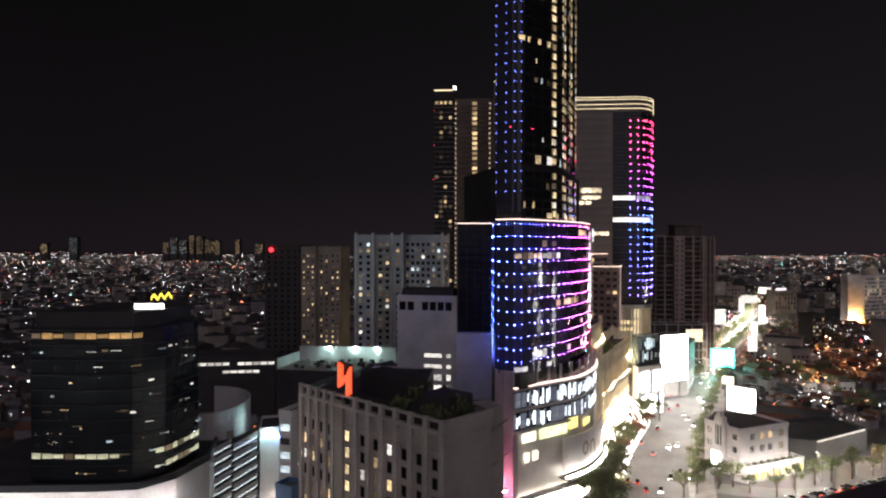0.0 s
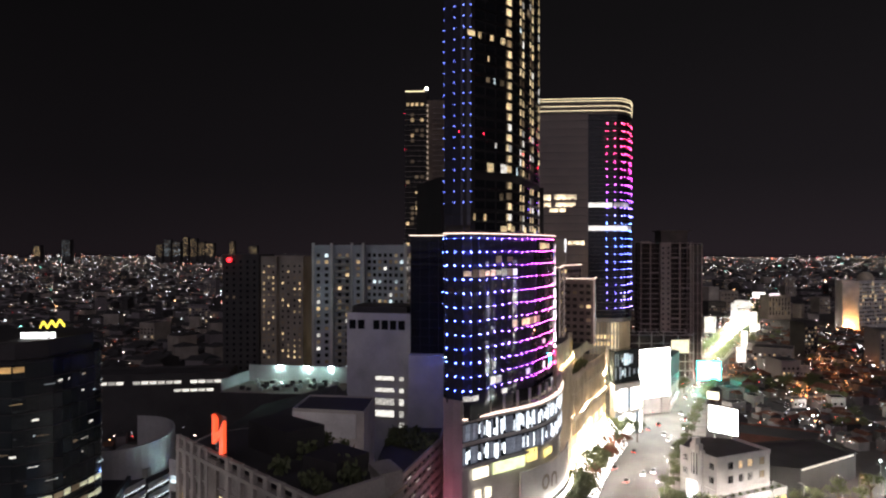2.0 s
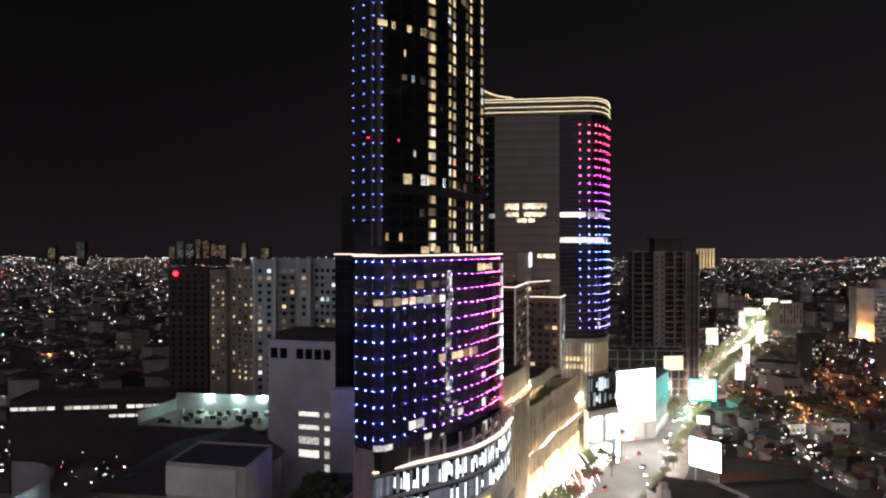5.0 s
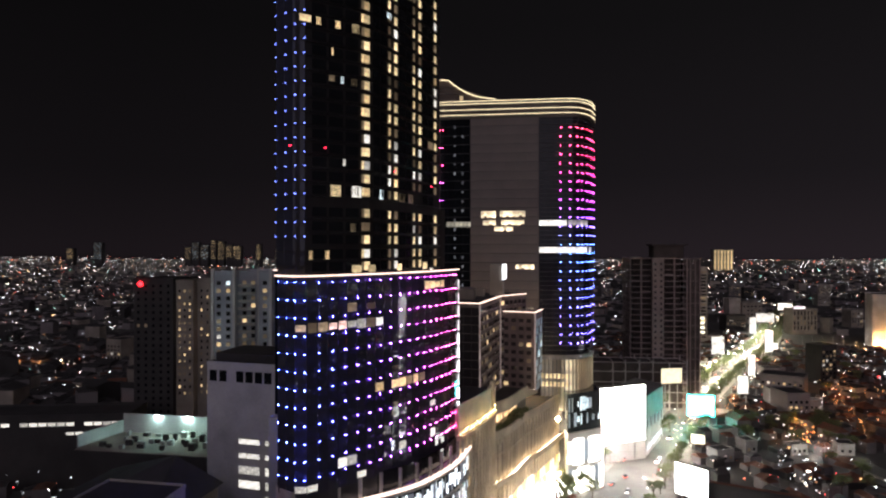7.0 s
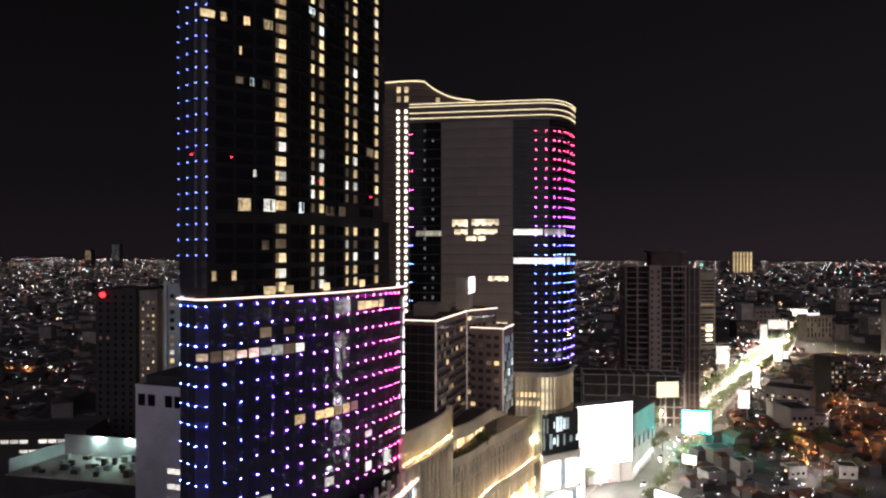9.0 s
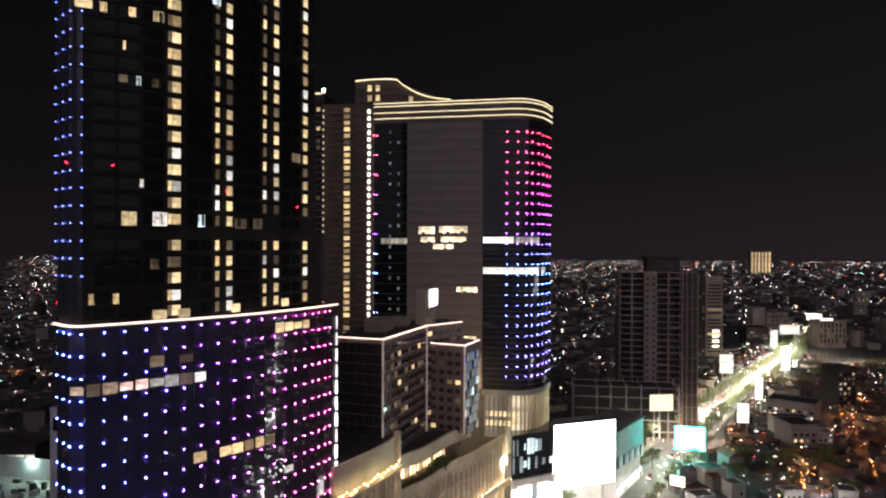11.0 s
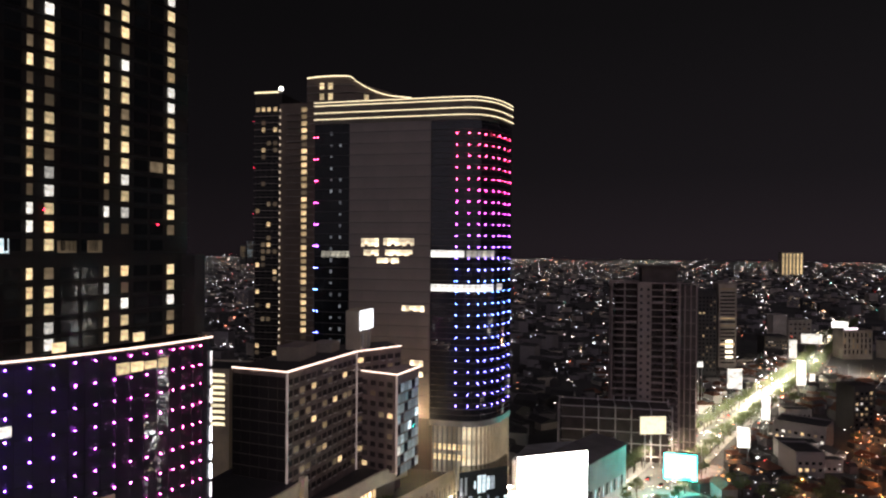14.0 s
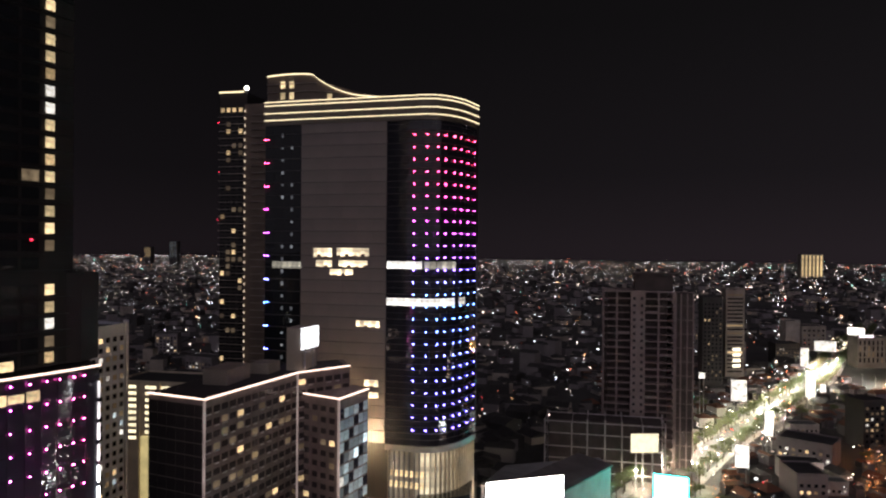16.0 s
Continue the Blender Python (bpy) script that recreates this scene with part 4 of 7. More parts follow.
def slab_tower():
    reserve(25, 380, 102, 425)
    b = thing("slab_tower", (62, 400, 0), "office slab tower with taupe panels, LED corner and glowing crown", "building")
    back = [(95.5, 421), (28.6, 421)]
    bm = bmesh.new()
    prism(bm, [tuple(p) for p in shifted(SLAB_LINE, -0.5)] + back, 59.0, 171.2)
    shell = part("body", bm, DARK_METAL, b)
    floors, fh, z0 = 26, 4.04, 59.2
    # taupe panels, with a fine shadow joint between floors
    for r in range(26):
        for i in range(6):
            x = 42.3 + (i + 0.5) * 30.1 / 6
            put("panel", pane_mesh(5.01, fh - 0.16, PANEL, 0.4), x, 383.2 - (x - 42.3) * 0.0432 - 0.25 - 0.10 * (r % 2), z0 + (r + 0.5) * fh, -2.5, shell)
    right = SLAB_LINE[2:]
    curtain(shell, right, z0, fh, floors, 3.0, SLAB_GLASS, None, 0.0, 0.25)
    left = SLAB_LINE[:2]
    curtain(shell, left, z0, fh, floors, 3.4, GLASS_DARK, None, 0.0, 0.25)
    # lit office floors
    for s0, s1, z, m in ((0.2, 12.2, 117.0, OFFICE_FLOOR), (12.8, 24.4, 117.0, OFFICE_DIM), (0.2, 24.0, 105.2, OFFICE_FLOOR), (26.0, 30.0, 105.2, OFFICE_DIM)):
        n = round((s1 - s0) / 2.0)
        for k in range(n):
            p, turn = line_point(right, s0 + (k + 0.5) * (s1 - s0) / n)
            q = Vector((math.sin(math.radians(turn)), -math.cos(math.radians(turn)))) * 0.1
            put("lit_window", pane_mesh((s1 - s0) / n - 0.12, 2.35, m, 0.06), p.x + q.x, p.y + q.y, z, turn, shell)
    for k in range(6):
        put("lit_window", pane_mesh(1.75, 2.2, OFFICE_DIM, 0.06), 32.4 + k * 1.9, 383.65 - k * 0.11, 116.5, -3.3, shell)
    g = random.Random(14)
    for k in range(23):
        for x in (35.2, 38.7):
            if g.random() < 0.62:
                put("lit_window", pane_mesh(0.8, g.choice((0.7, 1.1, 1.3)), STAIR_DIM, 0.06), x, 383.52 - (x - 35.2) * 0.058, 160.0 - k * 4.15, -3.3, shell)
    for r in range(floors + 1):
        for ln, z, h, o in ((right, z0 + r * fh, 0.12, 0.30), (right, z0 + (r + 0.5) * fh, 0.06, 0.18), (left, z0 + r * fh, 0.12, 0.30)):
            bm = bmesh.new()
            strip(bm, ln, z - h, z + h, o, 0.1)
            part("floor_fin", bm, FIN_METAL, b)
    # LED lamps
    cols = [Vector(p) for p in ((81.8, 381.4), (86.0, 381.6), (89.3, 382.7), (91.4, 384.6), (93.5, 387.3), (95.1, 390.3), (96.6, 394.7), (97.9, 399.7))]
    for r in range(25):
        for i, p in enumerate(cols):
            o, q = cols[max(0, i - 1)], cols[min(len(cols) - 1, i + 1)]
            put("led_lamp", led_mesh(SLAB_LED, 0.44, 0.36, 0.2), p.x + (0.2 if i > 3 else 0.0), p.y - 0.3, 158.7 - r * 3.93, heading(o, q), b)
        if r % 2 == 0:
            put("led_lamp", led_mesh(SLAB_LED, 0.44, 0.36, 0.2), 28.75, 383.75, 158.7 - r * 3.93, 0, b)
            put("led_lamp", led_mesh(SLAB_LED, 0.44, 0.36, 0.2), 29.85, 383.65, 158.7 - r * 3.93, 0, b)
    # crown
    bm = bmesh.new()
    strip(bm, SLAB_LINE, 163.4, 171.4, 0.5, 0.6)
    part("crown", bm, surf("crown_cladding", (0.12, 0.10, 0.08), 0.4, 0.3), b)
    for z in (171.1, 169.9, 167.3, 165.0):
        bm = bmesh.new()
        strip(bm, SLAB_LINE, z, z + 0.26, 0.80, -0.52)
        part("light_strip", bm, CROWN_LIGHT, b)
    # lamps added on brackets to put the mall's warm glow on the panels
    for x in (46, 53, 60, 67):
        bm = bmesh.new()
        box(bm, x - 0.4, 378.6, 59.6, x + 0.4, 379.2, 59.9)
        lamp = part("uplight", bm, PANEL_WASH, b, "added warm light below the panels")
        bm = bmesh.new()
        box(bm, x - 0.1, 379.2, 59.6, x + 0.1, 383.6, 59.8)
        part("bracket", bm, STEEL, lamp)
    # glowing panes on the panel wall, painted for lamp-lit recesses
    for x0, x1, z, h in ((47.0, 53.5, 120.8, 2.9), (55.3, 66.6, 121.0, 2.7), (47.9, 53.5, 117.1, 2.2), (56.0, 66.0, 117.2, 2.1), (52.9, 61.0, 114.4, 1.9), (62.3, 70.4, 97.7, 2.0), (65.3, 70.1, 78.5, 2.1), (66.8, 70.1, 74.6, 1.8)):
        n = max(2, int((x1 - x0) / 1.3))
        for i in range(n):
            x = x0 + (i + 0.5) * (x1 - x0) / n
            k = (1.0, 0.9, 0.96, 0.7)[(i * 7 + int(z)) % 4]
            put("terrace_window", pane_mesh((x1 - x0) / n - 0.05, h * k, SLAB_TERRACE, 0.3), x, 383.2 - (x - 42.3) * 0.0432 - 0.50, z + h * (1 - k) / 2, -2.5, b)
    # base with tall fins, washed by lamps
    base = [Vector((73.5, 383.2))] + [Vector(p) for p in shifted(SLAB_LINE, -1.2)[3:]]
    bm = bmesh.new()
    prism(bm, [(40, 384.5)] + [tuple(p) for p in shifted(base, -0.8)] + [(93, 419), (40, 419)], 0, 59.0)
    part("base_wall", bm, DARK_WALL, b)
    bm = bmesh.new()
    strip(bm, SLAB_LINE[2:], 57.2, 59.1, 0.3, 1.6)
    part("base_cornice", bm, STEEL, b)
    pts, w = resample(base, 1.7)
    for i, p in enumerate(pts):
        turn = heading(pts[max(0, i - 1)], pts[min(len(pts) - 1, i + 1)])
        bm = bmesh.new()
        box(bm, -0.2, -0.9, 30, 0.2, 0.3, 57.2, 0, pose(p.x, p.y, 0, 0, 0, turn))
        # Cream past x 84 puts the warm wash into the fins' colour.
        part("fin", bm, CREAM_STONE if p.x > 84 else CONCRETE, b)
    for i in range(len(pts) - 1):
        a, c = pts[i], pts[i + 1]
        put("curtained_window", pane_mesh(w - 0.5, 22.5, CURTAIN_BRIGHT if a.x > 83 else CURTAIN_DIM, 0.1), (a.x + c.x) / 2 - 0.02, (a.y + c.y) / 2 + 0.25, 45.6, heading(a, c), b)
        if (a.x + c.x) / 2 < 86:
            for z in (49.6, 46.0):
                put("window", pane_mesh(w - 0.6, 2.0, WARM_BRIGHT), (a.x + c.x) / 2, (a.y + c.y) / 2, z, heading(a, c), b)
        if i % 2 == 0 and a.x > 80:
            bm = bmesh.new()
            box(bm, -0.5, -2.2, 31.0, 0.5, -1.6, 31.3, 0, pose(a.x, a.y, 0, 0, 0, heading(a, c)))
            part("uplight", bm, WASH_SLAB, b)


slab_tower()


# ---- tall tower behind the slab ----
DIM_LED = shine("dim_warm_led", (1.0, 0.78, 0.55), 0.9, False)

def back_tower():
    reserve(-35, 405, 40, 490)
    b = thing("stepped_tower", (0, 450, 0), "tall brown residential tower with curved glowing roofline", "building")
    bm = bmesh.new()
    prism(bm, [(-28.5, 452), (-15, 452), (-15, 482), (-28.5, 482)], 0, 191.3)
    part("side_wing", bm, TOWER_WALL, b)
    bm = bmesh.new()
    prism(bm, [(-15, 449.5), (13, 449.5), (13, 482), (-15, 482)], 0, 185.5)
    part("middle", bm, surf("brown_cladding", (0.13, 0.095, 0.07), 0.6, scale=0.1), b)
    wing = smooth([(9.5, 423), (20, 422.5), (29, 423), (36, 426), (44, 430), (52, 435)], 5)
    def brow(x):
        """The roofline: level, then an ogee down to the low end."""
        u = min(1.0, max(0.0, (x - 28.0) / 18.0))
        return 190.5 - 7.6 * (1 - (1 - u) ** 1.9) * min(1.0, u * 6 + 0.25) if u > 0 else 190.5 - 0.004 * (x - 20) ** 2
    drop = [brow(p.x) - 190.5 for p in wing]
    bm = bmesh.new()
    prism(bm, [tuple(p) for p in wing] + [(52, 470), (9.5, 470)], 0, 190.3, 0, drop + [drop[-1], 0.0])
    part("front_wing", bm, surf("brown_cladding", (0.13, 0.095, 0.07), 0.6, scale=0.1), b)
    bm = bmesh.new()
    for k in range(len(wing) - 1):
        a, c = wing[k], wing[k + 1]
        za, zc = 190.5 + drop[k], 190.5 + drop[k + 1]
        q = [bm.verts.new(v) for v in ((a.x + .2, a.y - .7, za), (c.x + .2, c.y - .7, zc), (c.x + .2, c.y - .7, zc + .32), (a.x + .2, a.y - .7, za + .32), (a.x, a.y + .3, za), (c.x, c.y + .3, zc), (c.x, c.y + .3, zc + .32), (a.x, a.y + .3, za + .32))]
        for f in ((0, 1, 2, 3), (4, 7, 6, 5), (3, 2, 6, 7), (0, 4, 5, 1)):
            bm.faces.new([q[i] for i in f])
    bmesh.ops.remove_doubles(bm, verts=bm.verts[:], dist=0.01)
    part("light_strip", bm, CROWN_LIGHT, b)
    bm = bmesh.new()
    box(bm, -28.6, 451.4, 191.3, -16.5, 451.9, 191.9)
    part("light_strip", bm, CROWN_LIGHT, b)
    bm = bmesh.new()
    bmesh.ops.create_icosphere(bm, subdivisions=2, radius=1.0, matrix=pose(-15.4, 452, 193.2))
    part("beacon", bm, shine("white_beacon", (1, 0.95, 0.85), 10, False), b, "bright white roof beacon")
    bm = bmesh.new()
    box(bm, -15.7, 451.8, 191, -15.1, 452.4, 192.6)
    part("beacon_post", bm, STEEL, b)
    # balcony slabs
    for r in range(50):
        z = 30 + r * 3.2
        bm = bmesh.new()
        if z < 183:
            box(bm, -28.9, 451.3, z, -14.7, 452.2, z + 0.22)
            box(bm, -11.5, 448.7, z, 12.2, 449.7, z + 0.22)
        strip(bm, [p for p in wing if brow(p.x) > z + 1.0], z, z + 0.22, 0.5, 0.1)
        part("balcony", bm, BEIGE_DARK, b)
    for r in range(48):
        z = 32 + r * 3.2
        put("window", pane_mesh(3.0, 2.0, WARM_ROOM if r % 7 else DIM_ROOM), -2.4, 449.2, z, 0, b)
        if 45 < z < 179:
            put("led_lamp", led_mesh(WALL_LED_COLUMN, 1.5, 2.1, 0.3), 16.2, 422.2, z, 0, b)
            put("led_lamp", led_mesh(WALL_LED_COLUMN, 1.51, 2.1, 0.3), 20.0, 422.1, z, 0, b)
        put("led_lamp", led_mesh(DIM_LED, 0.9, 1.2, 0.3), -14.6, 449.3, z, -35, b)
        if r > 6:
            put("led_lamp", led_mesh(DIM_LED, 0.91, 1.2, 0.3), 7.2, 449.3, z, 0, b)
    rng = random.Random(4)
    for r in range(48):
        for x in (-27, -24.2, -21.4, -18.2):
            k = rng.random()
            put("window", pane_mesh(1.8, 1.9, WARM_ROOM if k < 0.05 or r == 47 else DIM_ROOM if k < 0.18 else GLASS_DARK), x, 451.8, 33.2 + r * 3.2, 0, b)
    for x, z in ((16.4, 186.6), (20.2, 186.5), (16.4, 182.1), (20.2, 182.1), (35.1, 181.6)):
        put("window", pane_mesh(1.9, 2.7, WARM_BRIGHT, 0.3), x, 422.3 if x < 30 else 425.2, z, 0 if x < 30 else 25, b)
    for z in (178, 156, 134):
        put("obstruction_lamp", led_mesh(RED_LAMP, 0.42, 0.3, 0.3), -28.8, 451.4, z, 0, b)


back_tower()


COOL_DIM = shine("dim_cool_room", (0.8, 0.95, 1.0), 0.12, False, 0.8, 0.7)


# ---- brown brick hotel block with lit eaves ----
PALE_TRIM = surf("pale_sill_stone", (0.62, 0.56, 0.53), 0.6)
# Pale corner trim drawn with a dim emission.
EDGE_TRIM = shine("glowing_corner_trim", (1.0, 0.76, 0.70), 0.22, False, 0, 0.4, 0.2)


def brick_hotel():
    b = thing("brick_hotel", (50, 335, 50), "dark brick hotel block with pale light strip at the eaves", "building")
    front = [Vector(p) for p in ((32.6, 316.3), (49.8, 312.8), (56.2, 350.2), (66.5, 365.1))]
    bm = bmesh.new()
    prism(bm, [tuple(p) for p in front] + [(60, 376), (36, 352)], 40, 86.9)
    shell = part("wall", bm, BROWN_BRICK, b)
    bm = bmesh.new()
    strip(bm, front, 86.85, 87.15, 0.5, 0.2)
    part("light_strip", bm, TRIM_LIGHT, b)
    bm = bmesh.new()
    prism(bm, [(33.5, 317), (49.2, 313.8), (55.4, 350.8), (65, 364.6), (59, 374), (37, 352)], 86.9, 87.1)
    part("roof", bm, ROOF_DARK, b)
    for x, y in ((49.8, 312.8), (56.2, 350.2)):
        bm = bmesh.new()
        box(bm, x - 0.15, y - 0.35, 50, x + 0.35, y + 0.15, 86.8)
        part("corner_trim", bm, EDGE_TRIM, b, "pale corner trim with a dim pinkish emission")
    pick = odds((WARM_ROOM, 0.045), (PALE_ROOM, 0.01), (DIM_ROOM, 0.10))
    for r in range(11):
        rng = random.Random(r)
        for a, c, n in ((front[1], front[2], 13), (front[2], front[3], 6)):
            t = (c - a).normalized()
            for k in range(n):
                s = (k + 0.5) * (c - a).length / n
                p = a + t * s
                put("window", pane_mesh(2.3, 1.5, (lambda m: HOTEL_GLASS if m is GLASS_DARK else m)(pick(r, k, rng)), 0.1), p.x + t.y * 0.03, p.y - t.x * 0.03, 53.6 + r * 3.05, heading(a, c), shell)
    # the end wall is dark glass between slim floor lines
    curtain(shell, front[:2], 52.0, 3.05, 11, 2.9, HOTEL_GLASS, None, 0.05, 0.4, "glass_pane")
    bm = bmesh.new()
    for r in range(11):
        for a, c, n in ((front[1], front[2], 13), (front[2], front[3], 6)):
            for k in range(n):
                p = a.lerp(c, (k + 0.5) / n)
                if (k + r) % 3:
                    box(bm, -0.75, -0.22, 52.45 + r * 3.05, 0.75, 0.0, 52.62 + r * 3.05, 0, pose(p.x, p.y, 0, 0, 0, heading(a, c)))
    tagged(part("sill", bm, PALE_TRIM, b), kind="stuff")
    # lower corner block
    low = [Vector(p) for p in ((56.6, 352.4), (69.8, 347.8), (73.0, 362.8))]
    bm = bmesh.new()
    prism(bm, [tuple(p) for p in low] + [(67, 368)], 50.6, 80.7)
    part("corner_block", bm, BROWN_BRICK, b)
    bm = bmesh.new()
    strip(bm, low, 80.65, 80.95, 0.5, 0.2)
    part("light_strip", bm, TRIM_LIGHT, b)
    a, c = low[1], low[2]
    for r in range(9):
        for k in range(6):
            p = a.lerp(c, (k + 0.5) / 6)
            put("window", pane_mesh(2.3, 2.6, COOL_ROOM if (r * 3 + k * 5) % 13 == 1 else PALE_ROOM if r < 4 and (r * 5 + k * 3) % 8 == 2 else COOL_DIM if (r * 3 + k * 5) % 4 else GLASS_BLUE), p.x + 0.05, p.y - 0.05, 51 + r * 3.15, heading(a, c), b)
    for r in range(9):
        for k in range(4):
            p = low[0].lerp(low[1], (k + 0.6) / 4.4)
            put("window", pane_mesh(1.9, 1.5, WARM_ROOM if (r * 5 + k * 3) % 17 == 0 else DIM_ROOM if (r + k * 2) % 9 == 0 else HOTEL_GLASS, 0.1), p.x, p.y - 0.06, 52.2 + r * 3.15, heading(low[0], low[1]), b)
    bm = bmesh.new()
    box(bm, 69.5, 347.3, 50.6, 70.1, 347.8, 80.6)
    part("corner_trim", bm, EDGE_TRIM, b, "pale corner trim with a dim pinkish emission")
    # roof plant
    for x0, y0, x1, y1, z1 in ((40, 328, 47, 340, 91), (52, 352, 57, 362, 99.3), (44, 345, 50, 352, 90)):
        bm = bmesh.new()
        box(bm, x0, y0, 87.0, x1, y1, z1)
        part("roof_plant", bm, BEIGE_DARK, b)
    s = thing("sign_box", (57.6, 356, 93), "white glowing rooftop sign on a plant room", "sign")
    put("face", pane_mesh(9.0, 6.2, shine("white_sign_face", (0.95, 0.95, 1.0), 1.8, True, 0, 0.7, 0.4), 0.5), 57.9, 355.5, 96.4, 82, s)
    for k in range(2):
        bm = bmesh.new()
        box(bm, 57.3, 352 + k * 6, 86.9, 57.7, 352.4 + k * 6, 93.5)
        part("post", bm, STEEL, s)


brick_hotel()


# Paler copy of the raw concrete, with billboard light put into its colour.
LIT_FRAME = surf("painted_lit_concrete", (0.50, 0.45, 0.43), 0.9, scale=0.15)


# ---- unfinished concrete tower and its frame podium ----
def unfinished_tower():
    reserve(105, 525, 190, 625)
    b = thing("unfinished_tower", (160, 580, 0), "unfinished raw concrete tower with open floors", "building")
    x0, x1, y0, y1 = 141.2, 180.4, 566.0, 598.0
    # The core's dark colour holds the shade of the open floors.
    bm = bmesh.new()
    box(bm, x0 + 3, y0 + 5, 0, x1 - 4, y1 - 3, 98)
    part("core", bm, surf("painted_shade_wall", (0.085, 0.068, 0.062), 0.9), b)
    for r in range(25):
        z = 4.6 + r * 3.9
        bm = bmesh.new()
        box(bm, x0, y0, z, x1, y1, z + 0.4)
        part("slab", bm, BARE_CONCRETE, b)
        # low upstand walls along some bays
        if r % 5 != 2:
            u, v = ((x0 + 0.7, x0 + 7.4), (x0 + 23.6, x0 + 29.6), (x0 + 8.3, x0 + 14.8), (x0 + 31.0, x1 - 0.8))[r % 4]
            bm = bmesh.new()
            box(bm, u, y0 + 0.5, z + 0.5, v, y0 + 0.7, z + 1.0 + 0.5 * (r % 3 == 0))
            part("upstand", bm, BARE_CONCRETE, b)
    for x in (x0 + 0.5, x0 + 7.9, x0 + 30.2, x1 - 0.6):
        for y in (y0 + 0.5, y0 + 10, y0 + 21, y1 - 0.6):
            if x in (x0 + 7.9, x0 + 30.2) and y0 + 5 < y < y1 - 3:
                continue
            bm = bmesh.new()
            box(bm, x - 0.5, y - 0.45, 0, x + 0.5, y + 0.45, 99.2)
            part("column", bm, BARE_CONCRETE, b)
    bm = bmesh.new()
    box(bm, x0 + 15.3, y0 - 0.5, 20, x0 + 23.1, y0 + 4, 99.0)
    bay = part("stair_bay", bm, BARE_CONCRETE, b, "paler concrete stair bay")
    # Dark panes hold the shade of the stair openings.
    for r in range(19):
        for x in (x0 + 17.2, x0 + 21.2):
            put("window", pane_mesh(1.4, 1.5, DARK_WALL), x, y0 - 0.6, 24.6 + r * 3.9, 0, bay)
    # the narrow rear wing, set back behind the open floors, in the shade colour
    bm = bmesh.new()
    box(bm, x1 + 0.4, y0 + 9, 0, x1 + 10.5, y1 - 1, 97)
    wing = part("rear_wing", bm, bpy.data.materials["painted_shade_wall"], b, "dark set-back rear wing")
    for x in (x1 + 0.9, x1 + 3.6, x1 + 7.0, x1 + 10.2):
        bm = bmesh.new()
        box(bm, x - 0.35, y0 + 8.3, 0, x + 0.35, y0 + 8.99, 97.6)
        part("column", bm, BARE_CONCRETE, wing)
    for r in range(0, 25, 2):
        bm = bmesh.new()
        box(bm, x1 + 0.4, y0 + 8.6, 4.6 + r * 3.9, x1 + 10.5, y0 + 8.98, 4.9 + r * 3.9)
        part("floor_edge", bm, BARE_CONCRETE, wing)
    # The lift house takes the same shade colour for its unlit floors.
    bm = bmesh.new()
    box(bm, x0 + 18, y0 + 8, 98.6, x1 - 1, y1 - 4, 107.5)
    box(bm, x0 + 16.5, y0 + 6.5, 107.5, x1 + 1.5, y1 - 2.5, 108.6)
    part("lift_house", bm, bpy.data.materials["painted_shade_wall"], b, "dark unlit lift house on the roof")
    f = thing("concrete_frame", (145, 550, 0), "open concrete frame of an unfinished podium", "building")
    # Dark box stands in for the shade inside the open frame.
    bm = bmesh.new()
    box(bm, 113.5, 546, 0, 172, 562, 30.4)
    part("inner_shade_box", bm, bpy.data.materials["painted_shade_wall"], f)
    for z in (5.2, 11.8, 18.0, 24.9, 31.0):
        bm = bmesh.new()
        for y in (538, 558):
            box(bm, 112, y - 0.25, z, 173, y + 0.25, z + 0.5)
        for x in (112, 126, 134, 143, 151.6, 162, 173):
            box(bm, x - 0.22, 538, z, x + 0.22, 558, z + 0.4)
        part("beam", bm, LIT_FRAME, f)
    for x in (112, 126, 134, 143, 151.6, 162, 173):
        for y in (538, 558):
            bm = bmesh.new()
            box(bm, x - 0.36, y - 0.32, 0, x + 0.36, y + 0.32, 31.4 + (x * 7 % 3) * 0.9)
            part("column", bm, LIT_FRAME, f)


unfinished_tower()


# ---- boards and screens along the avenue ----
def billboard(a, b, z0, z1, mat, label, legs=True, name="billboard", deep=0.8):
    a, b = Vector(a), Vector(b)
    m = (a + b) / 2
    t = thing(name, (m.x, m.y, 0), label, "billboard", "boards along the avenue")
    turn = heading(a, b)
    w = (b - a).length
    bm = bmesh.new()
    mm = pose(m.x, m.y, 0, 0, 0, turn)
    box(bm, -w / 2 - 0.3, 0.11, z0 - 0.3, w / 2 + 0.3, deep, z1 + 0.3, 0, mm)
    casing = part("casing", bm, DARK_METAL, t)
    put("face", pane_mesh(w, z1 - z0, mat, 0.1), m.x, m.y, (z0 + z1) / 2, turn, casing)
    if legs:
        for x in (-w * 0.3, w * 0.3):
            bm = bmesh.new()
            box(bm, x - 0.3, 0.2, 0, x + 0.3, 0.75, z0, 0, mm)
            part("post", bm, STEEL, t)
    return t


billboard((100.4, 415.5), (127.2, 431.0), 10.0, 37.6, BOARD_WHITE, "huge glaring white LED screen on a mall corner")
billboard((125.6, 359.0), (135.4, 348.4), 8.5, 20.6, BOARD_WHITE, "bright white roadside billboard on steel posts")
billboard((153.5, 447.5), (159.5, 444.5), 4.5, 9.0, BOARD_SOFT, "pale lit roadside billboard above low roofs")
billboard((165.0, 503.2), (180.0, 501.3), 5.5, 18.0, BOARD_CYAN, "glaring cyan LED screen over the avenue")
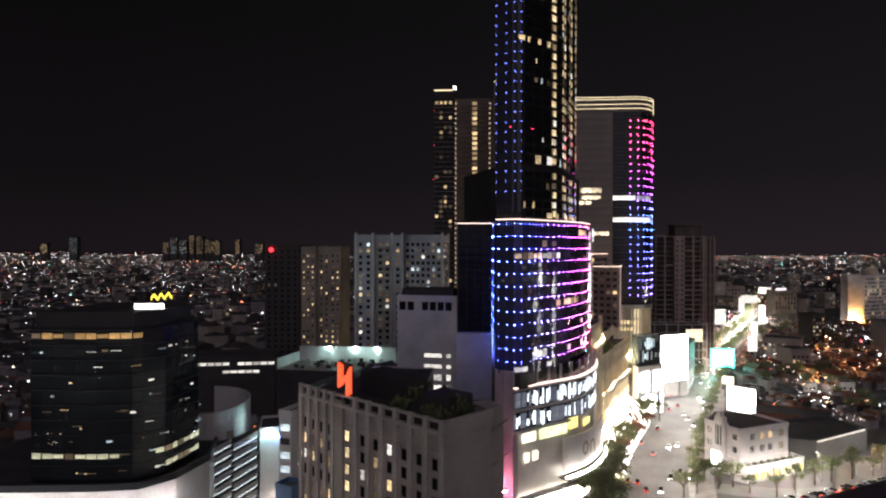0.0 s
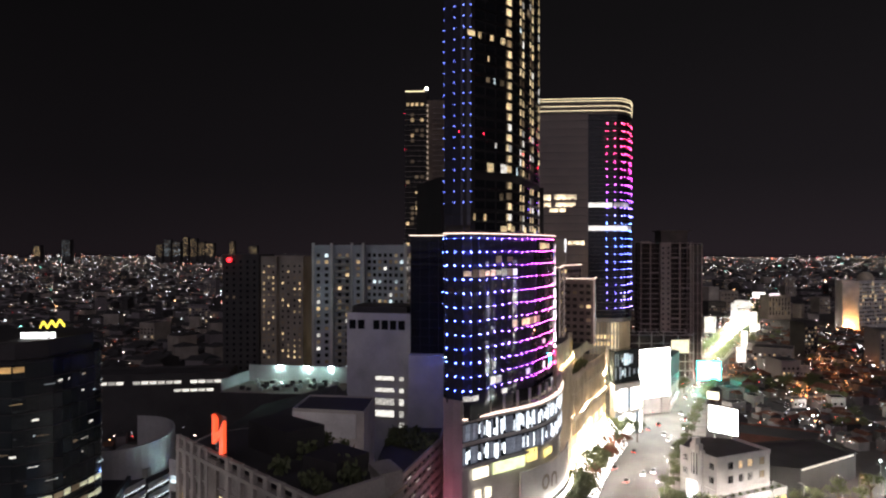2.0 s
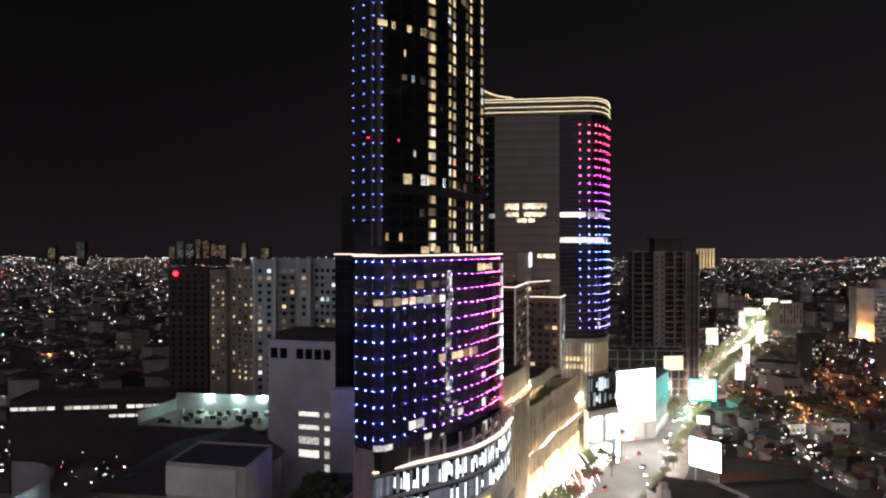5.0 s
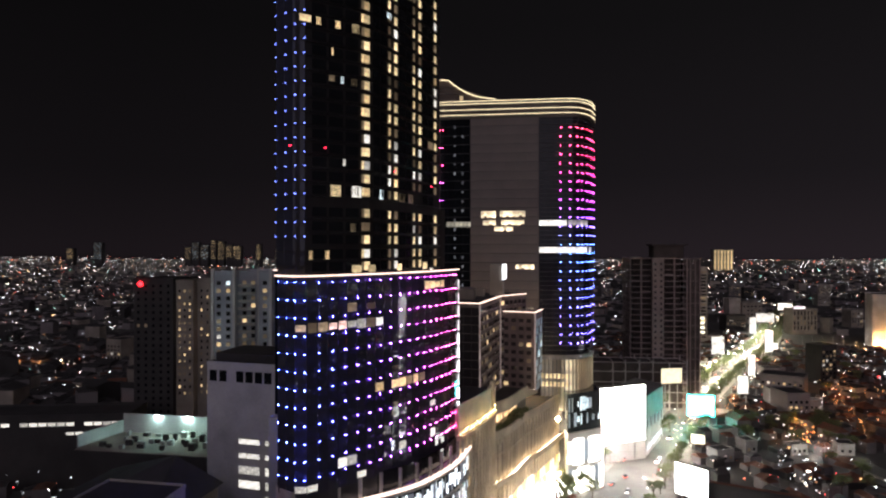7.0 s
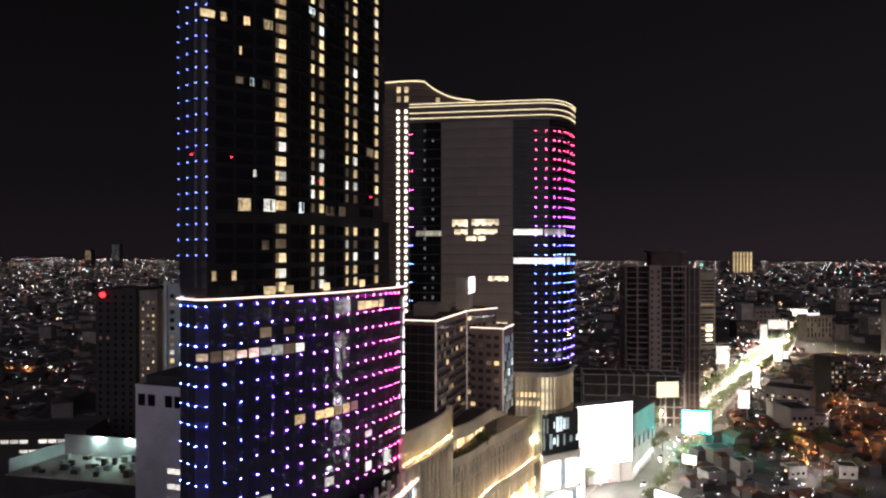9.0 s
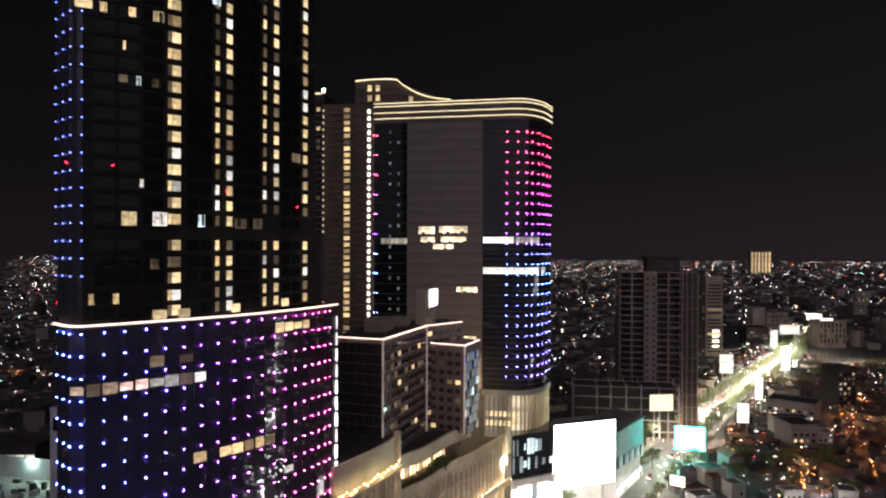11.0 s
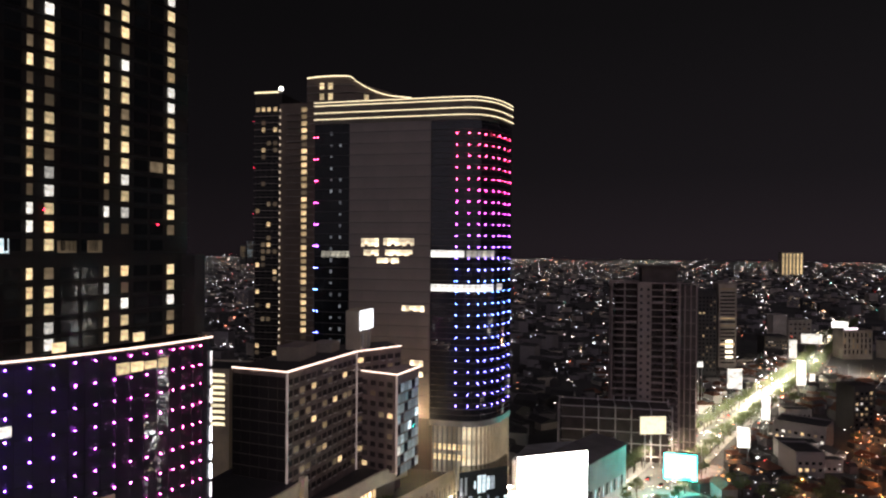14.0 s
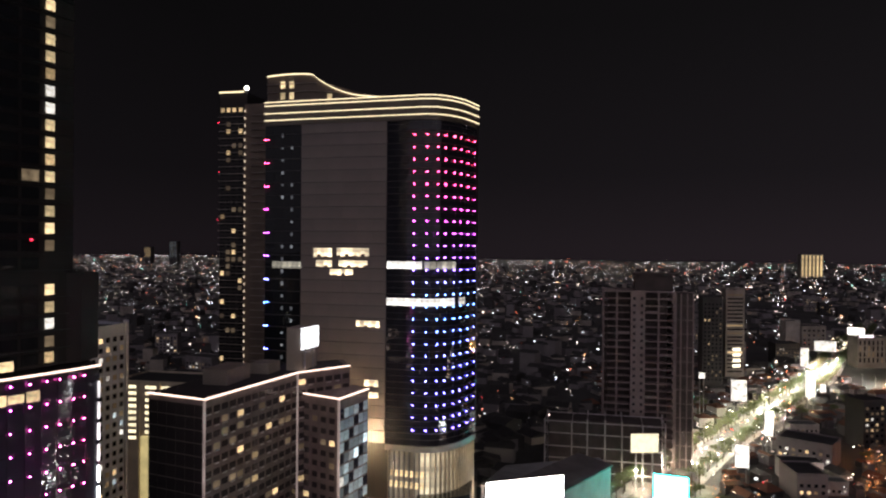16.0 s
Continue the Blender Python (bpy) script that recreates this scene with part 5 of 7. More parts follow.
billboard((155.8, 533.0), (169.6, 537.0), 18.6, 28.2, shine("cream_lit_board", (1.0, 0.90, 0.66), 1.15, True, 0, 0.2, 0.4), "cream lit billboard on a concrete frame")
for (x, y, w, z0, z1) in ((212.3, 552.5, 6.6, 9.5, 21), (240, 620, 4.6, 9.5, 25), (236.7, 697, 10, 14, 29), (297.8, 750, 6.5, 9, 29), (379.4, 1000, 21, 11, 22), (445, 1110, 18, 17.5, 26.5), (209.5, 680, 4, 32, 36), (334, 905, 7, 8, 26), (318, 790, 4, 5, 12), (425, 1040, 6, 4, 11)):
    billboard((x - w / 2, y), (x + w / 2, y - w * 0.15), z0, z1, BOARD_SMALL, "small lit roadside board far along the avenue")


DIM_COOL = shine("dim_shop_window", (0.72, 0.86, 1.0), 0.22, False, 0.7, 0.7)


def screen_building():
    b = thing("corner_store", (125, 450, 0), "pale corner store with a sloped roof behind the screen", "building")
    bm = bmesh.new()
    prism(bm, [(98, 418.5), (127.2, 432.2), (145, 476), (140, 492), (100, 470)], 0, 27.2, 0, [8.5, 3.6, 0.6, 0, 0])
    part("wall", bm, WHITE_WALL, b)
    bm = bmesh.new()
    top = [(127.9, 431.4, 31.3), (146.0, 476.6, 28.4), (131, 484, 30.5), (111, 426, 36.4)]
    lo, hi = [bm.verts.new(v) for v in top], [bm.verts.new((x, y, z + 0.5)) for x, y, z in top]
    bm.faces.new(lo[::-1])
    bm.faces.new(hi)
    for i in range(4):
        bm.faces.new((lo[i], lo[(i + 1) % 4], hi[(i + 1) % 4], hi[i]))
    part("roof", bm, surf("grey_beige_roof_sheet", (0.24, 0.22, 0.20), 0.6, scale=0.1), b, "sloping grey-beige roof sheet")
    a, c = Vector((127.6, 432.2)), Vector((145.3, 476))
    for k in range(9):
        p = a.lerp(c, (k + 0.6) / 10)
        put("window", pane_mesh(1.5, 5.0, COOL_ROOM if k % 2 else GLASS_GREEN, 0.1, STEEL), p.x + 0.1, p.y, 17.0 - k * 0.4, heading(a, c), b)
        put("window", pane_mesh(2.2, 3.0, SHOP_COOL, 0.1, STEEL), p.x + 0.1, p.y, 4.5, heading(a, c), b)
    reserve(95, 410, 150, 495)
    s = thing("shop_pavilion", (92, 386, 0), "dark glass shop pavilion above a glaring lit podium", "building")
    line = [Vector((84.4, 374.6)), Vector((99.6, 386.4))]
    bm = bmesh.new()
    prism(bm, [(84.4, 374.6), (99.6, 386.4), (98, 400), (82, 392)], 26.8, 43.4)
    part("wall", bm, GLASS_GREEN, s)
    rng = random.Random(3)
    for k in range(11):
        for r in range(2):
            if rng.random() < 0.75:
                p = line[0].lerp(line[1], (k + 0.5) / 11)
                h = rng.choice((2.5, 4.5, 6.0))
                put("shop_window", pane_mesh(rng.choice((0.8, 1.4)), h, DIM_COOL if rng.random() < 0.7 else COOL_ROOM), p.x + 0.08, p.y - 0.10, 32 + r * 6.5, heading(*line), s)
    bm = bmesh.new()
    prism(bm, [(83, 392), (84.6, 374.2), (100.2, 386), (103, 410), (90, 410)], 0, 26.6)
    part("podium", bm, WHITE_WALL, s)
    front = [Vector((84.4, 373.8)), Vector((100.6, 385.6)), Vector((103.4, 410))]
    pts, w = resample(front, 3.0)
    for i in range(len(pts) - 1):
        a, c = pts[i], pts[i + 1]
        m = (a + c) / 2
        for k, (z, h) in enumerate(((6.0, 9.0), (18.4, 9.6))):
            put("shop_front", pane_mesh(w - 0.16, h + 1.4 - 2.0 * ((i + k) % 3 == 1), PAVILION_LIGHT if (i * 3 + k) % 5 else DIM_COOL, 0.2), m.x + 0.1, m.y - 0.1, z, heading(a, c), s)


PAVILION_LIGHT = shine("glaring_shop_light", (1.0, 0.95, 0.88), 6.5, True, 0.3, 0.5, 0.25)
screen_building()


# ---- hotel with the red rooftop sign ----
def sign_hotel():
    reserve(-50, 90, 10, 175)
    b = thing("beige_hotel", (-18, 132, 0), "beige rendered hotel with pilasters and a few lit rooms", "building")
    a, c = Vector((-36.0, 141.5)), Vector((-5.6, 112.6))
    t = (c - a).normalized()
    nrm = Vector((t.y, -t.x))
    length = (c - a).length
    top = 60.5
    d = Vector((2.2, 121.8))
    bm = bmesh.new()
    prism(bm, [tuple(a), tuple(c), tuple(d), (-2, 140), (-24, 158), (-34, 152)], 0, top)
    part("wall", bm, BEIGE_WALL, b)
    bm = bmesh.new()
    prism(bm, [(-34.6, 142), (-6, 114.5), (0.8, 122), (-3, 139), (-24, 156.5), (-33, 151)], top, top + 0.25)
    part("roof", bm, ROOF_DARK, b)
    # parapet posts and rails
    for ln, z0, z1, o, nm in (([a, c], top + 1.7, top + 2.1, 0.4, "rail"), ([a, c], top - 0.3, top + 0.35, 0.7, "cornice"), ([c, d], top - 0.3, top + 2.1, 0.5, "parapet"), ([a, c], top - 3.6, top - 3.2, 0.35, "cornice")):
        bm = bmesh.new()
        strip(bm, ln, z0, z1, o, 0.3)
        part(nm, bm, BEIGE_WALL, b)
    bay0, bay1 = 0.27 * length, 0.44 * length
    for s in [0.0, 2.9, 5.8, 8.6, 11.2] + [bay1 + k * (length - bay1) / 6 for k in range(7)]:
        p = a + t * s
        bm = bmesh.new()
        box(bm, -0.55, -0.6, 0, 0.55, 0.1, top + 2.3, 0, pose(p.x, p.y, 0, 0, 0, heading(a, c)))
        part("pilaster", bm, BEIGE_WALL, b)
    # recessed darker bay with the lit stair windows
    m = pose(*(a + t * (bay0 + bay1) / 2), 0, 0, 0, heading(a, c))
    bm = bmesh.new()
    box(bm, -(bay1 - bay0) / 2 + 0.5, -0.5, 0, -0.2, 0.2, top + 1.0, 0, m)
    part("bay_panel", bm, BEIGE_DARK, b)
    rng = random.Random(11)
    for r in range(18):
        z = top - 5.4 - r * 3.15
        p = a + t * (bay0 + bay1) * 0.53 + nrm * 0.15
        put("window", pane_mesh(1.35, 1.9, WARM_BRIGHT, 0.1, BEIGE_DARK, 0.06), p.x, p.y, z, heading(a, c), b)
        for s in [1.5, 4.4, 7.2, 10.0] + [bay1 + (k + 0.5) * (length - bay1) / 6 for k in range(6)]:
            k = rng.random()
            mat = WARM_ROOM if k < 0.12 else PALE_ROOM if k < 0.20 else DIM_ROOM if k < 0.32 else GLASS_DARK
            p = a + t * s + nrm * 0.03
            put("window", pane_mesh(1.25, 1.9, mat, 0.1, BEIGE_DARK, 0.06), p.x, p.y, z, heading(a, c), b)
    # roof rooms
    for poly, z1, m in (([(-24, 141.5), (-15, 133.5), (-10, 139), (-20, 147)], 65.5, DARK_WALL), ([(-11, 128), (-5, 124), (-1, 130), (-7, 135)], 63.6, DARK_WALL)):
        bm = bmesh.new()
        prism(bm, poly, top + 0.2, z1)
        part("roof_room", bm, m, b)
    s = thing("rooftop_sign", (-25.4, 132.4, 60.5), "red glowing angular emblem on the hotel roof", "sign")
    turn = heading(a, c)
    o = a + t * (bay0 + 3.4) + nrm * 0.1
    def bar(pts):
        mm = pose(o.x, o.y, 62.6, 90, 0, turn)
        bm = bmesh.new()
        lo = [bm.verts.new(mm @ Vector((x, y, 0.2))) for x, y in pts]
        hi = [bm.verts.new(mm @ Vector((x, y, -0.3))) for x, y in pts]
        bm.faces.new(lo)
        bm.faces.new(hi[::-1])
        for i in range(len(pts)):
            j = (i + 1) % len(pts)
            bm.faces.new((lo[i], hi[i], hi[j], lo[j]))
        part("emblem_bar", bm, RED_SIGN, s)
    bar([(-1.9, 1.2), (-0.7, 1.9), (-0.7, 5.6), (-1.9, 6.0)])
    bar([(-0.65, 2.0), (0.7, 2.9), (0.7, 3.9), (-0.65, 3.3)])
    bar([(0.75, 0.0), (2.0, 0.5), (2.0, 5.6), (0.75, 4.0)])
    bm = bmesh.new()
    box(bm, -2.1, 0.32, 62.4, 2.2, 0.42, 68.8, 0, pose(o.x, o.y, 0, 0, 0, turn))
    part("backing", bm, DARK_METAL, s)
    for x in (-1.3, 1.4):
        bm = bmesh.new()
        box(bm, x - 0.15, 0.43, top + 0.2, x + 0.15, 0.7, 64.5, 0, pose(o.x, o.y, 0, 0, 0, turn))
        part("post", bm, STEEL, s)
    # outside stair on the far end
    st = thing("stair_tower", (4, 126, 0), "pale concrete stair tower with zigzag flights", "building")
    bm = bmesh.new()
    prism(bm, [(1.6, 124.2), (4.6, 126.6), (2.0, 132), (-1.2, 130)], 0, 62)
    part("wall", bm, BEIGE_WALL, st)
    for r in range(14):
        z = 18 + r * 3.1
        bm = bmesh.new()
        va = [bm.verts.new(v) for v in ((2.3, 123.9, z), (5.2, 126.3, z + (1.55 if r % 2 else -1.55)), (5.5, 125.9, z + (1.55 if r % 2 else -1.55)), (2.6, 123.5, z))]
        bm.faces.new(va)
        bmesh.ops.solidify(bm, geom=bm.faces[:], thickness=0.6)
        part("flight", bm, CREAM_STONE, st)


sign_hotel()


# ---- generic blocks ----
def block(name, label, poly, z1, wall, faces, floor_h=3.3, step=3.2, win=(1.7, 1.7), pick=None, z0=4.0, roof=ROOF_DARK, joined=False, base=0.0, parapet=1.0, category="building", frame_mat=None, group=""):
    """A building on the outline poly (its outside to the right of the way), with windows on the faces named by index."""
    m = sum((Vector(p) for p in poly), Vector((0, 0))) / len(poly)
    b = thing(name, (m.x, m.y, base), label, category, group)
    bm = bmesh.new()
    prism(bm, poly, base, z1)
    shell = part("wall", bm, wall, b)
    if parapet:
        bm = bmesh.new()
        strip(bm, [Vector(p) for p in poly] + [Vector(poly[0])], z1 - 0.3, z1 + parapet, 0.15, 0.25)
        part("parapet", bm, wall, b)
    bm = bmesh.new()
    prism(bm, poly, z1 + 0.004, z1 + 0.12)
    part("roof", bm, roof, b)
    for i in faces:
        a, c = Vector(poly[i]), Vector(poly[(i + 1) % len(poly)])
        n = max(1, int(((c - a).length - 1.0) / step))
        windows(shell, a, c, z0, floor_h, int((z1 - z0 - 0.8) / floor_h), n, win[0], win[1], pick or odds((WARM_ROOM, 0.12), (DIM_ROOM, 0.2)), frame_mat, 0.5, 0.03, joined, seed=i + int(m.x * 7))
    return b


# left foreground: glass office on a white podium
def corner_office():
    reserve(-140, 130, -60, 215)
    b = thing("glass_office", (-95, 185, 32), "dark faceted glass office with lit floor bands", "building")
    line = [Vector(p) for p in ((-111.5, 168.6), (-95, 168.8), (-86.0, 170.6), (-80.6, 177.0), (-78.6, 192.5), (-84, 203))]
    bm = bmesh.new()
    prism(bm, [tuple(p) for p in shifted(line, -0.3)] + [(-111.5, 203)], 32, 70.4)
    part("body", bm, DARK_METAL, b)
    def lit(row, s):
        if row == 0 and 1 < s < 29:
            return BOARD_BAND
        if row == 8 and (s < 22 or 30 < s < 52):
            return BAND_PALE
        if row == 9 and 33 < s < 50:
            return BAND_PALE
        return None
    curtain(b, line, 32.4, 3.75, 10, 2.8, GLASS_GREEN, lit, 0.0, 0.5, slim=0.36)
    bm = bmesh.new()
    prism(bm, [tuple(p) for p in shifted(line, -2.0)] + [(-109, 201)], 70.4, 74.2)
    part("roof_storey", bm, DARK_WALL, b)
    # emissive specks on the dark glass, painted for reflected city lights, floor by floor
    g = random.Random(12)
    for _ in range(64):
        row, s = g.randrange(1, 10), g.uniform(2, 62)
        p, turn = line_point(line, s)
        n = Vector((math.sin(math.radians(turn)), -math.cos(math.radians(turn)))) * 0.09
        wide, tall = g.choice(((0.5, 0.35), (0.9, 0.3), (2.2, 0.16), (2.6, 0.12), (1.4, 0.5)))
        put("room_lamp", pane_mesh(wide, tall, g.choice((PALE_ROOM, COOL_ROOM, PALE_ROOM, DIM_ROOM, WARM_ROOM)), 0.02), p.x + n.x, p.y + n.y, 33.9 + (9 - row) * 3.75 + g.uniform(0.2, 1.2), turn, b)
    for r in range(1, 11):
        bm = bmesh.new()
        strip(bm, line, 32.2 + r * 3.75, 32.36 + r * 3.75, 0.12, 0.0)
        part("floor_line", bm, FIN_METAL, b)
    s = thing("rooftop_sign", (-84, 181, 70.4), "white lit board with yellow wave above it", "sign")
    put("board", pane_mesh(7.4, 2.3, shine("white_board", (1, 1, 1), 3.5, False, 0, 0.5, 1.6), 0.4), -87.0, 180.5, 74.4, 12, s)
    for k in range(3):
        bm = bmesh.new()
        n = 10
        for i in range(n):
            u0, u1 = i / n, (i + 1) / n
            f = lambda u: (-86.6 + (k + u) * 1.75, 180.6 + (k + u) * 0.4, 76.9 + 0.55 * math.sin(u * math.pi * 2 - 1.2) + k * 0.2)
            p, q = f(u0), f(u1)
            v = [bm.verts.new(w) for w in ((p[0], p[1], p[2]), (q[0], q[1], q[2]), (q[0], q[1], q[2] + 0.75), (p[0], p[1], p[2] + 0.75))]
            bm.faces.new(v)
        bmesh.ops.remove_doubles(bm, verts=bm.verts[:], dist=0.01)
        bmesh.ops.solidify(bm, geom=bm.faces[:], thickness=0.25)
        part("wave", bm, YELLOW_SIGN, s)
    for x in (-89.5, -84.6):
        bm = bmesh.new()
        box(bm, x - 0.15, 180.8, 74.2, x + 0.15, 181.1, 75.5)
        part("post", bm, STEEL, s)
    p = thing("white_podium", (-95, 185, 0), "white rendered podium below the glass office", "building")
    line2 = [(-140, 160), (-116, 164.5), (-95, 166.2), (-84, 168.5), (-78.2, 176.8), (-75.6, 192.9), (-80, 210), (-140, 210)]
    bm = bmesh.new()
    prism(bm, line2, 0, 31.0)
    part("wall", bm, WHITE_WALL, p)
    # Added light bar below the view that brightens the podium wall.
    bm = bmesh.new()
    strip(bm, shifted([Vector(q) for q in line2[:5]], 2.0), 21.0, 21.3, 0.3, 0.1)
    part("added_wall_light", bm, shine("added_white_wall_light", (1.0, 0.95, 0.95), 230.0, True), p, "added long light that brightens the podium wall")
    bm = bmesh.new()
    strip(bm, [Vector(q) for q in line2[:7]], 30.6, 32.4, 0.3, 0.6)
    part("dark_edge", bm, DARK_METAL, p)
    bm = bmesh.new()
    prism(bm, line2, 31.004, 31.2)
    part("roof", bm, ROOF_DARK, p)


BOARD_BAND = shine("amber_lit_floor", (1.0, 0.58, 0.22), 0.42, False, 0.35, 0.5)
BAND_PALE = shine("pale_lit_floor", (0.95, 0.92, 0.62), 0.55, False, 0.3, 0.5)
corner_office()


def parking_ramp():
    reserve(-100, 195, -35, 262)
    b = thing("car_park", (-76, 212, 0), "open car park with slanted white louvres and strip lights", "building")
    # Solid dark body stands for the shade behind the louvres.
    bm = bmesh.new()
    prism(bm, [(-80.5, 200.5), (-70.5, 219.5), (-84, 232), (-96, 212)], 0, 30.5)
    part("body", bm, DARK_WALL, b)
    a, c = Vector((-80.3, 200.2)), Vector((-70.2, 219.2))
    for r in range(8):
        for k in range(2):
            p, q = a.lerp(c, k * 0.5 + 0.02), a.lerp(c, k * 0.5 + 0.48)
            z = 30 - r * 3.1
            bm = bmesh.new()
            v = [bm.verts.new(w) for w in ((p.x + .4, p.y - .2, z - 1.3), (q.x + .4, q.y - .2, z + 0.5), (q.x + .4, q.y - .2, z + 2.1), (p.x + .4, p.y - .2, z + 0.3))]
            bm.faces.new(v)
            bmesh.ops.solidify(bm, geom=bm.faces[:], thickness=0.3)
            part("louvre", bm, WHITE_WALL, b)
            bm = bmesh.new()
            v = [bm.verts.new(w) for w in ((p.x + .1, p.y - .1, z - 1.9), (q.x + .1, q.y - .1, z - 0.1), (q.x + .1, q.y - .1, z + 0.15), (p.x + .1, p.y - .1, z - 1.65))]
            bm.faces.new(v)
            bmesh.ops.solidify(bm, geom=bm.faces[:], thickness=0.1)
            part("strip_light", bm, shine("cool_strip", (0.85, 0.95, 1.0), 1.2, True) if (r, k) == (0, 0) else bpy.data.materials["cool_strip"], b)
    # spiral ramp drum on top
    d = thing("ramp_drum", (-86, 222, 30), "pale curved ramp wall on the car park roof", "building")
    n = 28
    bm = bmesh.new()
    ring = [(-86 + 11 * math.cos(math.pi * (1.15 + 1.5 * k / n)), 224 + 14 * math.sin(math.pi * (1.15 + 1.5 * k / n))) for k in range(n + 1)]
    for k in range(n):
        h0, h1 = 38 + 4.5 * k / n, 38 + 4.5 * (k + 1) / n
        (x0, y0), (x1, y1) = ring[k], ring[k + 1]
        bm.faces.new([bm.verts.new(w) for w in ((x0, y0, 30.5), (x1, y1, 30.5), (x1, y1, h1), (x0, y0, h0))])
    bmesh.ops.remove_doubles(bm, verts=bm.verts[:], dist=0.01)
    bmesh.ops.solidify(bm, geom=bm.faces[:], thickness=0.5)
    part("ramp_wall", bm, WHITE_WALL, d)
    bm = bmesh.new()
    prism(bm, [(-95, 212), (-77, 214), (-76, 236), (-96, 238)], 30.5, 33)
    part("deck", bm, CONCRETE, d)
    w = block("white_annex", "white rendered annex lit by a blue lamp", [(-70, 220.5), (-61, 224), (-63, 240), (-74, 236)], 31.5, WHITE_WALL, [])
    f = thing("wall_lamp", (-63.6, 222.6, 29.5), "small blue lamp on the annex wall", "lamp")
    bm = bmesh.new()
    box(bm, -64.2, 221.6, 29.0, -63.2, 222.3, 29.8)
    part("lamp_head", bm, BLUE_SPOT, f)
    bm = bmesh.new()
    box(bm, -63.8, 222.2, 29.3, -63.6, 223.2, 29.5)
    part("bracket", bm, STEEL, f)
    # Cold light added to brighten the annex wall.
    f = thing("floodlight", (-66.6, 221.0, 30), "added cold light that brightens the annex wall", "lamp")
    bm = bmesh.new()
    box(bm, -67.0, 219.4, 30.2, -66.2, 219.9, 30.6)
    head = part("lamp_head", bm, COLD_HEAD, f)
    bm = bmesh.new()
    box(bm, -66.7, 219.9, 30.3, -66.5, 222.4, 30.5)
    part("bracket", bm, STEEL, f)
    c = block("white_flats", "white narrow block with open balconies", [(-46.0, 159.2), (-43.0, 158.4), (-39.5, 166), (-43, 168)], 52, WHITE_WALL, [], pick=None)
    for r in range(12):
        put("balcony_opening", pane_mesh(2.3, 1.5, DARK_WALL if r % 3 == 1 else COOL_ROOM, 0.2), -44.5, 158.7, 49 - r * 3.2, -15, c)
    block("blue_shed", "blue sheet-clad plant box", [(-45.2, 153.6), (-41, 151.5), (-39, 156), (-43.5, 158)], 37, BLUE_SHEET, [], roof=ROOF_GREY)


parking_ramp()

def banded_annex():
    """A car-park annex with beige floor bands and a planted roof."""
    b = thing("banded_annex", (-4, 225, 0), "beige car park annex with painted dark floor gaps and planted roof", "building")
    side = [Vector(p) for p in ((-13.5, 203.6), (-5.8, 203.0), (4.2, 246.0), (4.6, 262.0))]
    # Dark solid body stands in for shade in the open floors.
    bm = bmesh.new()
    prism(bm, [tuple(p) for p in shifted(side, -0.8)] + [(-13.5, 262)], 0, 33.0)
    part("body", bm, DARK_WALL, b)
    for r in range(9):
        bm = bmesh.new()
        strip(bm, side, 32.6 - r * 3.1, 34.2 - r * 3.1, 0.1, 0.5)
        part("floor_band", bm, BEIGE_WALL, b)
    for k in range(10):
        p, turn = line_point(side[1:3], 3 + k * 4.3)
        bm = bmesh.new()
        box(bm, -0.3, -0.05, 0, 0.3, 0.5, 33.0, 0, pose(p.x, p.y, 0, 0, 0, turn))
        part("column", bm, BEIGE_DARK, b)
    for k, (z, s) in enumerate(((28.2, 12), (25.1, 20), (25.1, 31), (22.0, 16), (18.9, 24))):
        p, turn = line_point(side[1:3], s)
        put("deck_lamp", pane_mesh(2.2, 0.25, PALE_ROOM, 0.1), p.x + 0.05, p.y - 0.05, z + 3.2, turn, b)
    bm = bmesh.new()
    prism(bm, [tuple(p) for p in shifted(side, -0.6)] + [(-13.2, 261.5)], 33.004, 33.2)
    part("roof", bm, ROOF_DARK, b)
    g = random.Random(40)
    for k in range(13):
        x, y = -11.5 + (k % 5) * 3.1 + g.uniform(-0.8, 0.8), 238 + (k // 5) * 8 + g.uniform(-2, 2)
        sh = thing("roof_shrub", (x, y, 33.2), "dark leafy shrub on a flat roof", "plant", "roof shrubs")
        leaf_ball(sh, (x, y, 34.3), g.uniform(1.6, 2.4), 110, LEAF, 80 + k)


banded_annex()
for k, (x, y) in enumerate(((-10.7, 143), (-6.5, 137.5), (-12.5, 136), (-3.6, 132.5), (-8.2, 121.5), (-2.6, 124), (-6.0, 118.6), (-14.5, 127.5), (-4.2, 128.0))):
    sh = thing("roof_shrub", (x, y, 60.75), "dark leafy shrub in the hotel roof garden", "plant", "roof shrubs")
    leaf_ball(sh, (x, y, 61.9), 1.5 + 0.3 * (k % 3), 110, LEAF, 120 + k)

# white-walled block behind the hotel
HALL = block("white_hall", "white block with a dark glass corner", [(-35, 212.5), (-14.8, 209.5), (-14.6, 228), (-34.5, 230)], 50.5, BEIGE_WALL, [], parapet=0.6)
for k in range(6):
    put("corner_glass", pane_mesh(7.5, 4.6, GLASS_DARK if k % 3 else COOL_DIM), -31.2, 211.8, 40 - k * 5, -8.4, HALL)
bm = bmesh.new()
strip(bm, [Vector((-35, 212.5)), Vector((-17, 209.8))], 43.6, 50.2, 0.5, -0.03)
part("fascia_panel", bm, WHITE_WALL, HALL)
reserve(-60, 200, -10, 240)

